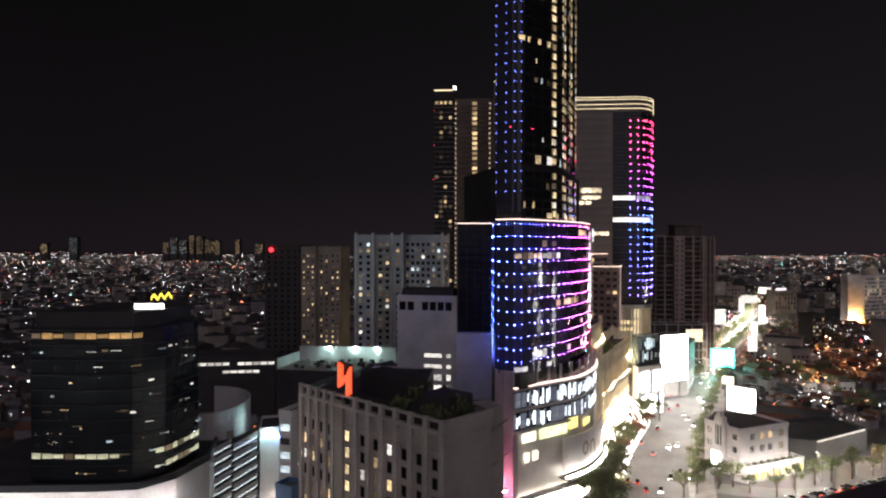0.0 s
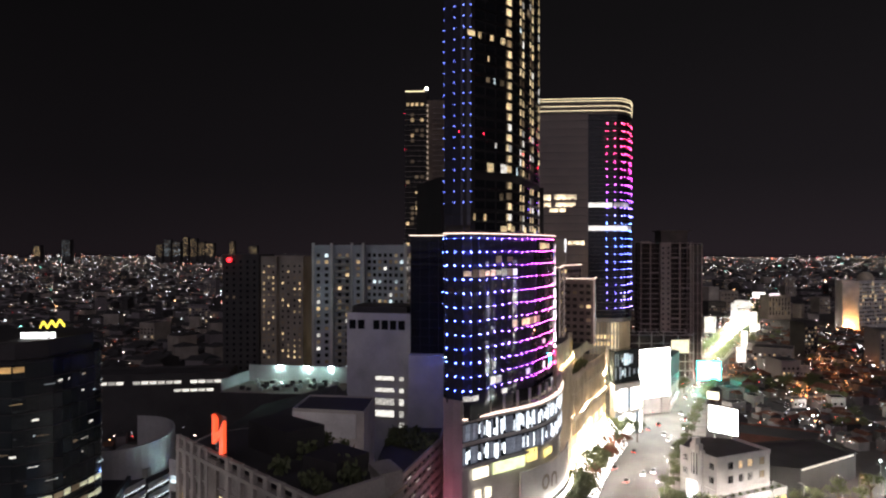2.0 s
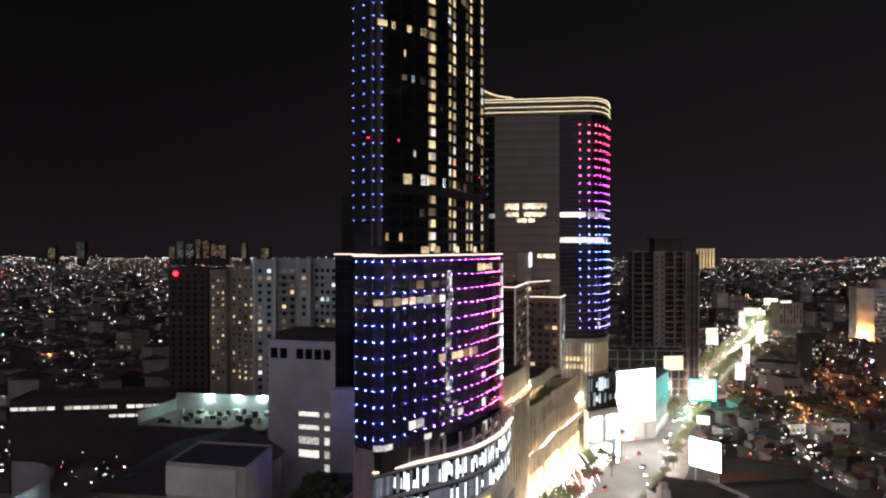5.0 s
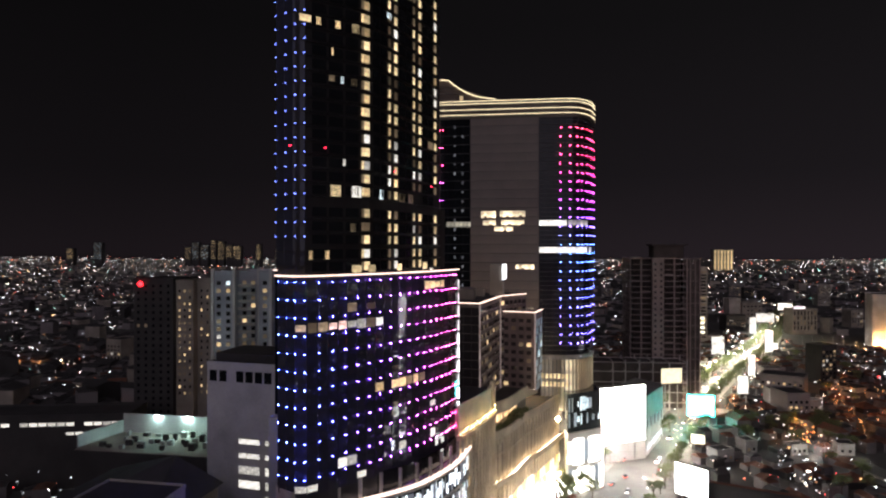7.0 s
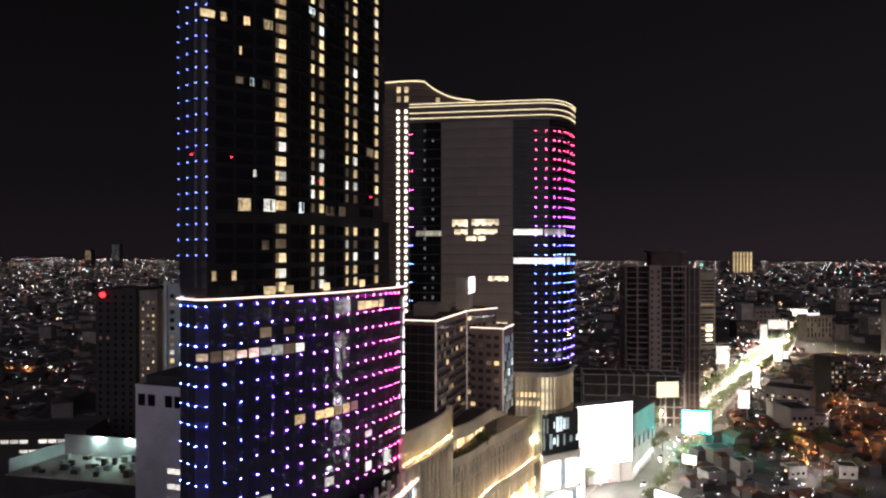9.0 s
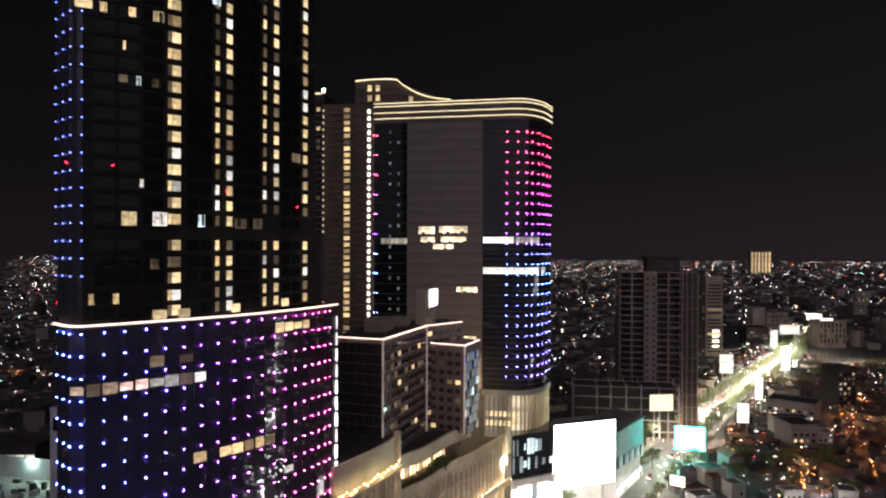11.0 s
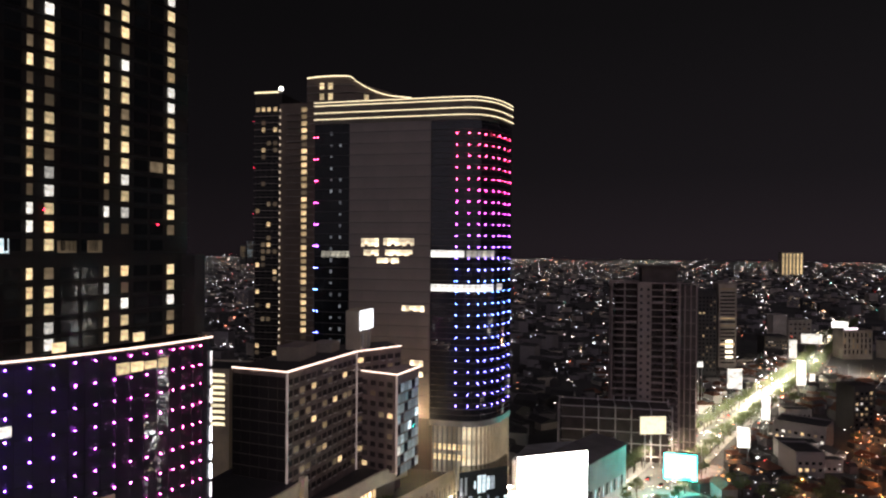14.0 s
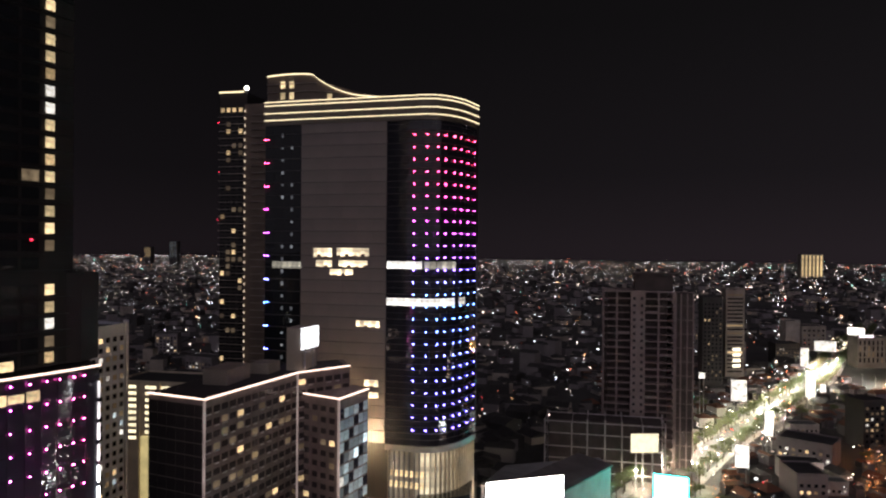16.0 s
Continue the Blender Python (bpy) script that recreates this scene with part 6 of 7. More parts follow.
# building with the square upper windows
WB = block("square_window_building", "pale building with square upper windows beside the glass block", [(-32.5, 279.0), (-8.3, 274.2), (-6, 300), (-30, 304)], 70.8, WHITE_WALL, [], parapet=0.5)
for s in (0.07, 0.21, 0.45, 0.58, 0.71, 0.84):
    p = Vector((-32.5, 279.0)).lerp(Vector((-8.3, 274.2)), s + 0.02)
    put("window", pane_mesh(2.6, 3.4, GLASS_DARK, 0.1, WHITE_WALL), p.x, p.y - 0.05, 67.0, -11.2, WB)
for x, w, n in ((0.60, 7.2, 4), (0.86, 1.8, 5)):
    for k in range(n):
        p = Vector((-32.5, 279.0)).lerp(Vector((-8.3, 274.2)), x)
        put("lit_opening", pane_mesh(w, 1.5 + (0.9 if k > 1 else 0), PALE_ROOM, 0.1, WHITE_WALL), p.x, p.y - 0.08, 47.5 - k * 4.3, -11.2, WB)
bm = bmesh.new()
prism(bm, [(-31, 282), (-10, 278), (-9, 296), (-29, 300)], 70.9, 73.4)
part("roof_room", bm, DARK_WALL, WB)
bm = bmesh.new()
prism(bm, [(-8.3, 266.0), (5.2, 266.0), (5.2, 270.2), (-8.0, 274)], 0, 57.5)
part("side_wall", bm, WHITE_WALL, WB)
reserve(-40, 262, 0, 310)


def hipped_hall():
    """The long dark roof that slopes away behind the hotel."""
    reserve(-75, 225, -25, 300)
    b = thing("market_hall", (-45, 255, 0), "long low hall under a dark sloping roof", "building")
    bm = bmesh.new()
    prism(bm, [(-66, 236), (-30, 232), (-26, 272), (-64, 282)], 0, 36)
    part("wall", bm, BEIGE_DARK, b)
    bm = bmesh.new()
    lo = [bm.verts.new(v) for v in ((-68, 234, 35.5), (-28.5, 230, 36), (-24.5, 273, 36), (-66, 284, 35.5))]
    hi = [bm.verts.new(v) for v in ((-44, 252, 43.0), (-32, 258, 48.5))]
    for f in ((0, 1, 4), (1, 2, 5), (1, 5, 4), (2, 3, 5), (3, 4, 5), (3, 0, 4)):
        allv = lo + hi
        bm.faces.new([allv[i] for i in f])
    part("roof", bm, ROOF_DARK, b)
    for x, y, z in ((-35.5, 231.8, 30), (-29.4, 243, 33), (-28.6, 252, 30)):
        put("window", pane_mesh(0.9, 1.6, PALE_ROOM), x, y - 0.2, z, 20, b)


hipped_hall()


def floodlit_deck():
    reserve(-95, 285, -35, 330)
    b = thing("rooftop_deck", (-66, 306, 0), "floodlit white rooftop deck with plant and stacked chairs", "building")
    bm = bmesh.new()
    prism(bm, [(-86, 294), (-38, 290), (-36, 318), (-82, 322)], 0, 38)
    part("wall", bm, DARK_WALL, b)
    bm = bmesh.new()
    prism(bm, [(-86, 294), (-38, 290), (-36, 318), (-82, 322)], 38.004, 38.2)
    part("deck", bm, BEIGE_DARK, b)
    bm = bmesh.new()
    strip(bm, [Vector((-82, 317)), Vector((-37, 313))], 38.2, 45.0, 0.0, 0.5)
    strip(bm, [Vector((-86, 296)), Vector((-82, 317))], 38.2, 42.5, 0.0, 0.5)
    part("back_wall", bm, WHITE_WALL, b)
    rng = random.Random(8)
    for k in range(40):
        x, y = rng.uniform(-80, -42), rng.uniform(295, 312)
        bm = bmesh.new()
        h = rng.uniform(1.0, 2.4)
        box(bm, x, y, 38.2, x + rng.uniform(0.8, 2.4), y + rng.uniform(0.8, 1.8), 38.2 + h)
        part("plant_unit", bm, STEEL if k % 2 else DARK_WALL, b)
    for x, y in ((-68, 316.2), (-56, 315.2), (-46, 314.4)):
        f = thing("floodlight", (x, y, 44), "cold white floodlight on the deck wall", "lamp", "floodlights on the deck")
        bm = bmesh.new()
        box(bm, x - 0.5, y - 1.4, 44.4, x + 0.5, y - 0.9, 44.8)
        part("lamp_head", bm, COLD_HEAD, f)
        bm = bmesh.new()
        box(bm, x - 0.1, y - 0.9, 44.5, x + 0.1, y + 0.2, 44.7)
        part("bracket", bm, STEEL, f)


floodlit_deck()

# flats beyond the deck
APT = block("grey_apartments", "pale grey apartment slab with balconies and lit flats", [(-61.5, 348), (-53, 349.5), (-52, 352), (-44, 353.5), (-43, 351), (-38.4, 352), (-38, 357), (-18, 350), (-16, 372), (-58, 380)], 95.5, surf("blue_grey_render", (0.40, 0.41, 0.45), 0.75, scale=0.08), [0, 2, 4, 6, 7], 3.15, 2.7, (1.6, 1.6), odds((PALE_ROOM, 0.08), (COOL_ROOM, 0.06), (WARM_ROOM, 0.05), (DIM_ROOM, 0.24)), 36.5, frame_mat=CONCRETE)
for x, y in ((-61.5, 348), (-53, 349.5), (-44, 353.5), (-38.4, 352), (-18, 350), (-16, 372)):
    bm = bmesh.new()
    box(bm, x - 0.6, y - 0.6, 0, x + 0.6, y + 0.6, 97.5)
    part("pilaster", bm, WHITE_WALL, APT)
for k in range(27):
    bm = bmesh.new()
    box(bm, -51.8, 350.0, 8 + k * 3.15, -44.4, 351.2, 9.1 + k * 3.15, 0, None)
    part("balcony", bm, CONCRETE, APT)
reserve(-125, 340, 0, 430)
DARK_FLATS = block("dark_flats", "dark apartment tower with a red roof lamp", [(-122, 394), (-102.5, 395), (-101, 418), (-120, 418)], 90.5, DARK_WALL, [0], 3.2, 3.4, (1.2, 1.4), odds((DIM_ROOM, 0.05)), 6, joined=True)
bm = bmesh.new()
bmesh.ops.create_icosphere(bm, subdivisions=2, radius=1.2, matrix=pose(-118.2, 393.4, 88.6))
part("roof_lamp", bm, shine("red_roof_lamp", (1, 0.02, 0.03), 7, False), DARK_FLATS, "round red lamp")
block("lit_flats", "tan apartment tower with many small lit windows", [(-102, 397), (-93.5, 397.6), (-93, 401), (-86, 401.4), (-85.6, 398), (-79, 398.5), (-78, 420), (-101, 420)], 89.5, BEIGE_DARK, [0, 2, 4], 3.1, 2.2, (0.9, 1.2), odds((WARM_ROOM, 0.30), (DIM_ROOM, 0.38)), 33.9)
# lit car park behind the flats
LITP = block("lit_car_park", "tall yellow-lit car park with open decks", [(-76, 444), (-38, 446), (-36, 470), (-76, 468)], 60.0, CREAM_STONE, [], 3.4)
for r in range(9):
    for x, w in ((-70.0, 9.6), (-57.8, 6.4), (-46.8, 13.0)):
        put("deck_opening", pane_mesh(w, 1.45, DECK_GLOW), x, 444.0 + (x + 76) * 0.0526 - 0.06, 58.0 - r * 2.9, 3.0, LITP)
# Emission on this wall stands in for yellow light falling on it.
bm = bmesh.new()
box(bm, -62.2, 443.2, 0, -56.8, 444.6, 36.0)
part("stair_wall_glow", bm, shine("painted_yellow_light", (1.0, 0.80, 0.36), 0.5, False, 0, 0.3, 0.2), LITP, "stair wall with yellow light put in as glow")
for x in (-64.2, -54.0):
    bm = bmesh.new()
    box(bm, x - 0.8, 443.9, 0, x + 0.8, 445.5, 60.6)
    part("column", bm, CREAM_STONE, LITP)
reserve(-80, 435, -30, 475)


# near roof at the side street
block("dark_roofed_shed", "dark flat-roofed shed beside the side street", [(106, 226), (146, 250), (168, 240), (120, 205)], 10.0, DARK_WALL, [], roof=ROOF_DARK)
reserve(100, 200, 172, 254)


# ---- heritage building across the avenue ----
def corner_house():
    reserve(86, 262, 160, 345)
    b = thing("corner_building", (108, 292, 0), "pale three-storey corner building with stepped gable tower", "building")
    A, B, C = Vector((94.0, 294.5)), Vector((102.3, 278.2)), Vector((126.0, 290.6))
    D, E = Vector((118, 307)), Vector((104, 312))
    bm = bmesh.new()
    prism(bm, [tuple(v) for v in (A, B, C, D, E)], 0, 18.2)
    part("wall", bm, WHITE_WALL, b)
    bm = bmesh.new()
    strip(bm, [A, B, C, D], 17.9, 19.4, 0.35, 0.3)
    strip(bm, [A, B, C], 6.8, 7.4, 0.4, 0.2)
    part("parapet", bm, WHITE_WALL, b)
    bm = bmesh.new()
    prism(bm, [tuple(v) for v in (A, B, C, D, E)], 18.204, 18.4)
    part("roof", bm, ROOF_DARK, b)
    # gable tower on the street face
    t = (B - A).normalized()
    m = pose(*(A + t * 8.6), 0, 0, 0, heading(A, B))
    bm = bmesh.new()
    for x0, x1, y0, z1 in ((-3.2, 3.2, -1.0, 20.2), (-2.2, 2.2, -1.3, 22.4), (-0.9, 0.9, -1.5, 24.4)):
        box(bm, x0, y0, 0, x1, 0.8, z1, 0, m)
    part("gable_tower", bm, WHITE_WALL, b)
    for x in (-1.2, 0.0, 1.2):
        p = m @ Vector((x, -1.56 if abs(x) < 0.8 else -1.36, 0))
        put("window", pane_mesh(0.7, 8.0, GLASS_DARK), p.x, p.y, 15.0, heading(A, B), b)
    p = m @ Vector((-0.5, -2.2, 0))
    put("banner", pane_mesh(4.8, 7.5, shine("white_banner", (1, 1, 0.97), 3.0, True), 0.3), p.x, p.y, 4.6, heading(A, B), b)
    for z in (15.6, 10.6):
        for s in (0.14, 0.86):
            q = A.lerp(B, s)
            put("window", pane_mesh(2.2, 2.2, GLASS_DARK, 0.1, STEEL, 0.1), q.x, q.y, z, heading(A, B), b)
        for s in (0.25, 0.45, 0.62, 0.85):
            q = B.lerp(C, s)
            put("window", pane_mesh(2.4, 2.6, WARM_ROOM if s in (0.45, 0.62) and z > 12 else GLASS_DARK if s < 0.8 else DIM_ROOM, 0.1, STEEL, 0.1), q.x, q.y, z, heading(B, C), b)
    # terrace storey
    F = [Vector(p) for p in ((98.5, 276.5), (103.0, 272.5), (131, 287.5), (128, 293))]
    bm = bmesh.new()
    prism(bm, [tuple(v) for v in F] + [(103, 279.5)], 0, 5.4)
    part("terrace", bm, WHITE_WALL, b)
    bm = bmesh.new()
    strip(bm, F, 5.4, 6.5, 0.2, 0.15)
    part("terrace_parapet", bm, WHITE_WALL, b)
    for k in range(9):
        q = F[1].lerp(F[2], (k + 0.5) / 9)
        put("shop_window", pane_mesh(2.5, 2.6, SHOP_YELLOW if k % 3 else WARM_BRIGHT, 0.1, STEEL), q.x + 0.06, q.y - 0.06, 2.2, heading(F[1], F[2]), b)
    for k in range(8):
        q = F[1].lerp(F[2], (k + 0.4) / 8)
        s = thing("potted_shrub", (q.x - 0.6, q.y + 1.4, 5.5), "dark shrub standing on the terrace", "plant", "shrubs on the terrace")
        leaf_ball(s, (q.x - 0.6, q.y + 1.4, 6.4), 0.9, 70, LEAF, k)


corner_house()
RED_HALL = block("shop_row", "long dark-roofed shop row with dark walls", [(128, 300), (140, 296), (172, 318), (166, 340), (130, 330)], 9.5, DARK_WALL, [], roof=ROOF_DARK)
bm = bmesh.new()
strip(bm, [Vector((140, 296)), Vector((170, 316.6))], 9.8, 10.4, 0.6, 0.0)
part("light_strip", bm, shine("pale_eave_light", (1, 0.9, 0.8), 0.7, False), RED_HALL)
block("brown_hall", "low brown-walled hall beside the billboard", [(136, 352), (166, 338), (176, 356), (142, 372)], 8.5, surf("brown_paint", (0.13, 0.055, 0.04), 0.8), [], roof=ROOF_DARK)
reserve(120, 290, 180, 375)

# ---- buildings further along ----
DK2 = block("banded_tower", "banded office tower with pale floor lines", [(252, 846), (269, 850), (272, 874), (252, 876)], 84, BEIGE_DARK, [0], 3.5, 16, (14, 1.3), odds((DIM_ROOM, 0.3), (WARM_ROOM, 0.1)), 8)
for r in range(4):
    put("lit_shop", pane_mesh(7, 2.5, BOARD_SOFT), 262, 847.6, 30 - r * 5, 13, DK2)
block("dark_tower", "dark apartment tower beside the banded tower", [(226, 800), (243, 803), (245, 826), (226, 828)], 80, DARK_WALL, [0], 3.4, 3, (1.4, 1.5), odds((DIM_ROOM, 0.12), (WARM_ROOM, 0.03)), 8, joined=True)
block("mid_rise_hotel", "brown mid-rise hotel with tall dark windows", [(399, 961), (431, 969), (427, 990), (396, 982)], 30.5, BEIGE_DARK, [0], 6, 4.2, (1.6, 4.6), odds((DIM_ROOM, 0.3)), 5)
put_sign = thing("roof_sign", (406, 962, 31.5), "pinkish white lit sign on a hotel roof", "sign")
put("face", pane_mesh(15, 2.6, shine("pink_white_sign", (1.0, 0.86, 0.95), 1.6, False, 0, 0.4, 0.2), 0.4), 407.5, 962.6, 32.8, 14, put_sign)
block("beige_block", "beige box-shaped building by the far junction", [(357, 1070), (373.5, 1074.5), (370, 1092), (354, 1088)], 35, BEIGE_WALL, [], roof=ROOF_DARK)
block("beige_block", "wide beige building with a dark flat roof", [(375.5, 1075), (404, 1082), (400, 1104), (373, 1098)], 29, BEIGE_DARK, [0], 5.5, 5.0, (2.4, 2.0), odds((DIM_ROOM, 0.2)), 5)
block("dark_block", "dark mid-rise with rows of small windows", [(320, 956.6), (345, 963), (341, 984), (317, 978)], 22, DARK_WALL, [0], 3.6, 3.0, (1.5, 1.5), odds((DIM_ROOM, 0.35), (PALE_ROOM, 0.06)), 4, joined=True)
ORANGE = block("orange_lit_building", "large building with one wall washed in orange light", [(437, 849), (452, 842), (520, 875), (505, 905), (444, 880)], 56, WHITE_WALL, [1], 4.5, 4, (2.4, 2.2), odds((DIM_ROOM, 0.3), (WARM_ROOM, 0.12)), 5, joined=True)
bm = bmesh.new()
bmesh.ops.create_uvsphere(bm, u_segments=24, v_segments=12, radius=9, matrix=pose(473, 868, 57))
part("dome", bm, CREAM_STONE, ORANGE)
for x, y in ((437, 842), (442, 839)):
    bm = bmesh.new()
    box(bm, x, y, 5, x + 1.6, y + 1.2, 6)
    part("uplight", bm, shine("orange_uplight", (1.0, 0.45, 0.12), 900, True) if x == 437 else bpy.data.materials["orange_uplight"], ORANGE)
FART = thing("lone_tower", (935, 3110, 20), "far tower with warm vertical light strips", "building")
bm = bmesh.new()
box(bm, 895, 3105, 0, 975, 3150, 98)
part("wall", bm, BEIGE_DARK, FART)
for k in range(6):
    put("light_column", pane_mesh(6.5, 84, shine("far_warm_strip", (1, 0.72, 0.36), 0.75, False, 0.3, 0.6, 0.06) if k == 0 else bpy.data.materials["far_warm_strip"], 1.0), 902 + k * 13.2, 3104, 52, 0, FART)
reserve(370, 830, 530, 960)
rng = random.Random(77)
for k in range(34):
    side = rng.random() < 0.5
    y = rng.uniform(520, 1900)
    x = rng.uniform(-0.62, -0.12) * y if side else rng.uniform(0.12, 0.55) * y + 60
    if road_distance(x, y) < 40 or any(x0 - 25 < x < x1 + 25 and y0 - 25 < y < y1 + 25 for x0, y0, x1, y1 in KEEP_OUT):
        continue
    w, d, h = rng.uniform(14, 34), rng.uniform(12, 24), rng.uniform(13, 30)
    a = rng.uniform(-0.5, 0.5)
    u, v = Vector((math.cos(a), math.sin(a))) * w / 2, Vector((-math.sin(a), math.cos(a))) * d / 2
    o = Vector((x, y))
    block("mid_rise", "plain mid-rise block with a few lit windows", [tuple(o - u - v), tuple(o + u - v), tuple(o + u + v), tuple(o - u + v)], h, rng.choice((HOUSE_WALL, HOUSE_WALL, BEIGE_DARK, DARK_WALL)), [0], 3.4, 3.4, (1.7, 1.6), odds((WARM_ROOM, 0.07), (PALE_ROOM, 0.05), (DIM_ROOM, 0.2)), 3, joined=True, group="mid-rise blocks")
    reserve(x - w * 0.7, y - d * 0.8, x + w * 0.7, y + d * 0.8)
# pale low-rise houses in the old quarter
HOUSE_PALE = surf("stained_pale_render", (0.26, 0.245, 0.235), 0.85, scale=0.25, spread=0.3)
for k, (x, y, w, d, h, turn) in enumerate(((245, 574, 21, 11, 9.5, 4), (269, 662, 18, 10, 9, 8), (182, 450, 7, 8, 6.5, 20), (206, 449, 9, 7, 5, 14), (231, 452, 8, 9, 5.5, -8), (255, 552, 12, 8, 6.5, 10), (164, 433, 10, 8, 6, 24), (176, 470, 12, 9, 7, 22))):
    u, v, o = Vector((math.cos(math.radians(turn)), math.sin(math.radians(turn)))) * w / 2, Vector((-math.sin(math.radians(turn)), math.cos(math.radians(turn)))) * d / 2, Vector((x, y))
    block("low_house", "pale rendered low house with dark windows", [tuple(o - u - v), tuple(o + u - v), tuple(o + u + v), tuple(o - u + v)], h, HOUSE_PALE, [0], 3.1, 2.6, (1.3, 1.4), odds((PALE_ROOM, 0.1), (DIM_ROOM, 0.2)), 0.6, roof=ROOF_GREY if k % 2 else ROOF_DARK, parapet=0.6, joined=True, category="house", group="pale houses of the old quarter")
    reserve(x - w * 0.6, y - d * 0.7, x + w * 0.6, y + d * 0.7)
# towers on the far skyline
for k, (px, h, w) in enumerate(((-1540, 118, 30), (-1500, 140, 34), (-1455, 128, 40), (-1410, 150, 26), (-1370, 146, 34), (-1330, 130, 30), (-1290, 122, 44), (-1180, 132, 22), (-2010, 140, 42), (-2160, 112, 36), (-1075, 112, 40))):
    h -= 9
    t = thing("far_tower", (px, 3380, 45), "far skyline tower with lit windows", "building", "far skyline")
    bm = bmesh.new()
    box(bm, px - w / 2, 3370, 0, px + w / 2, 3400, h)
    part("wall", bm, DARK_WALL, t)
    cool = k in (1, 2, 8)
    windows(t, (px - w / 2, 3370), (px + w / 2, 3370), 50, 6, int((h - 50) / 6), 6, w / 11, 2.6, odds((COOL_ROOM if cool else WARM_ROOM, 0.3), (DIM_ROOM, 0.4)), None, 1, 0.3, True, seed=k)


# ---- low houses ----
def house_model(k):
    rng = random.Random(100 + k)
    w, d, h = rng.uniform(7, 13), rng.uniform(8, 14), rng.choice((3.4, 3.6, 6.6, 7.0))
    h_top = h + rng.uniform(1.6, 3.0)
    o = thing("house", (0, -4000 - 30 * k, -0.02), "", "house", "low houses of the old quarter")
    roof = (ROOF_TILE, ROOF_TILE, ROOF_GREY, ROOF_DARK)[k % 4]
    tagged(o, {0: "low house with a clay tile roof", 1: "low house with a clay tile roof", 2: "low house with a grey metal roof", 3: "flat dark-roofed small house"}[k % 4])
    def add(name, bm, mat, par=None):
        me = bpy.data.meshes.new(name)
        bmesh.ops.recalc_face_normals(bm, faces=bm.faces[:])
        bm.to_mesh(me)
        bm.free()
        me.materials.append(mat)
        ob = new(name, me)
        ob.parent = par or o
        return ob
    bm = bmesh.new()
    box(bm, -w / 2, -d / 2, 0, w / 2, d / 2, h)
    shell = add("wall", bm, rng.choice((HOUSE_WALL, HOUSE_WALL, DARK_WALL, HOUSE_WALL, CONCRETE)))
    bm = bmesh.new()
    e = 0.5
    if k % 4 == 3:
        box(bm, -w / 2 - 0.2, -d / 2 - 0.2, h, w / 2 + 0.2, d / 2 + 0.2, h + 0.8)
    else:
        lo = [bm.verts.new(v) for v in ((-w / 2 - e, -d / 2 - e, h - 0.1), (w / 2 + e, -d / 2 - e, h - 0.1), (w / 2 + e, d / 2 + e, h - 0.1), (-w / 2 - e, d / 2 + e, h - 0.1))]
        hi = [bm.verts.new((0, -d / 2 + (w / 2 if k % 2 else 0), h_top)), bm.verts.new((0, d / 2 - (w / 2 if k % 2 else 0), h_top))]
        v = lo + hi
        for f in ((0, 1, 4), (1, 2, 5, 4), (2, 3, 5), (3, 0, 4, 5), (3, 2, 1, 0)):
            bm.faces.new([v[i] for i in f])
    add("roof", bm, roof)
    for i in range(1):
        bm = bmesh.new()
        x = (k % 3 - 1) * w * 0.25
        box(bm, x - 0.6, -d / 2 - 0.05, 1.0, x + 0.6, -d / 2 + 0.1, 2.4)
        add("window", bm, (WARM_ROOM, GLASS_DARK, DIM_ROOM, GLASS_DARK, COOL_ROOM)[(k + i * 2) % 5], shell)
    return o


HOUSES = [house_model(k) for k in range(12)]


def free_spot(x, y, pad):
    return road_distance(x, y) > 16 + pad and not any(x0 - pad < x < x1 + pad and y0 - pad < y < y1 + pad for x0, y0, x1, y1 in KEEP_OUT)


def house_field(n, pick_spot, seed):
    rng = random.Random(seed)
    taken, made, tries = [], 0, 0
    while made < n and tries < n * 40:
        tries += 1
        x, y = pick_spot(rng)
        if not free_spot(x, y, 7) or any(abs(x - p) + abs(y - q) < 15 for p, q in taken):
            continue
        taken.append((x, y))
        copy_thing(rng.choice(HOUSES), pose(x, y, -0.02, 0, 0, rng.choice((0, 90, 180, 270)) + rng.uniform(-12, 12) + 24))
        made += 1
    return taken


SPOTS = house_field(170, lambda g: (g.uniform(130, 520), g.uniform(280, 860)), 1)
SPOTS += house_field(66, lambda g: (g.uniform(-420, -10), g.uniform(250, 800)), 2)
for o in HOUSES:
    for c in list(o.children_recursive):
        bpy.data.objects.remove(c)
    bpy.data.objects.remove(o)


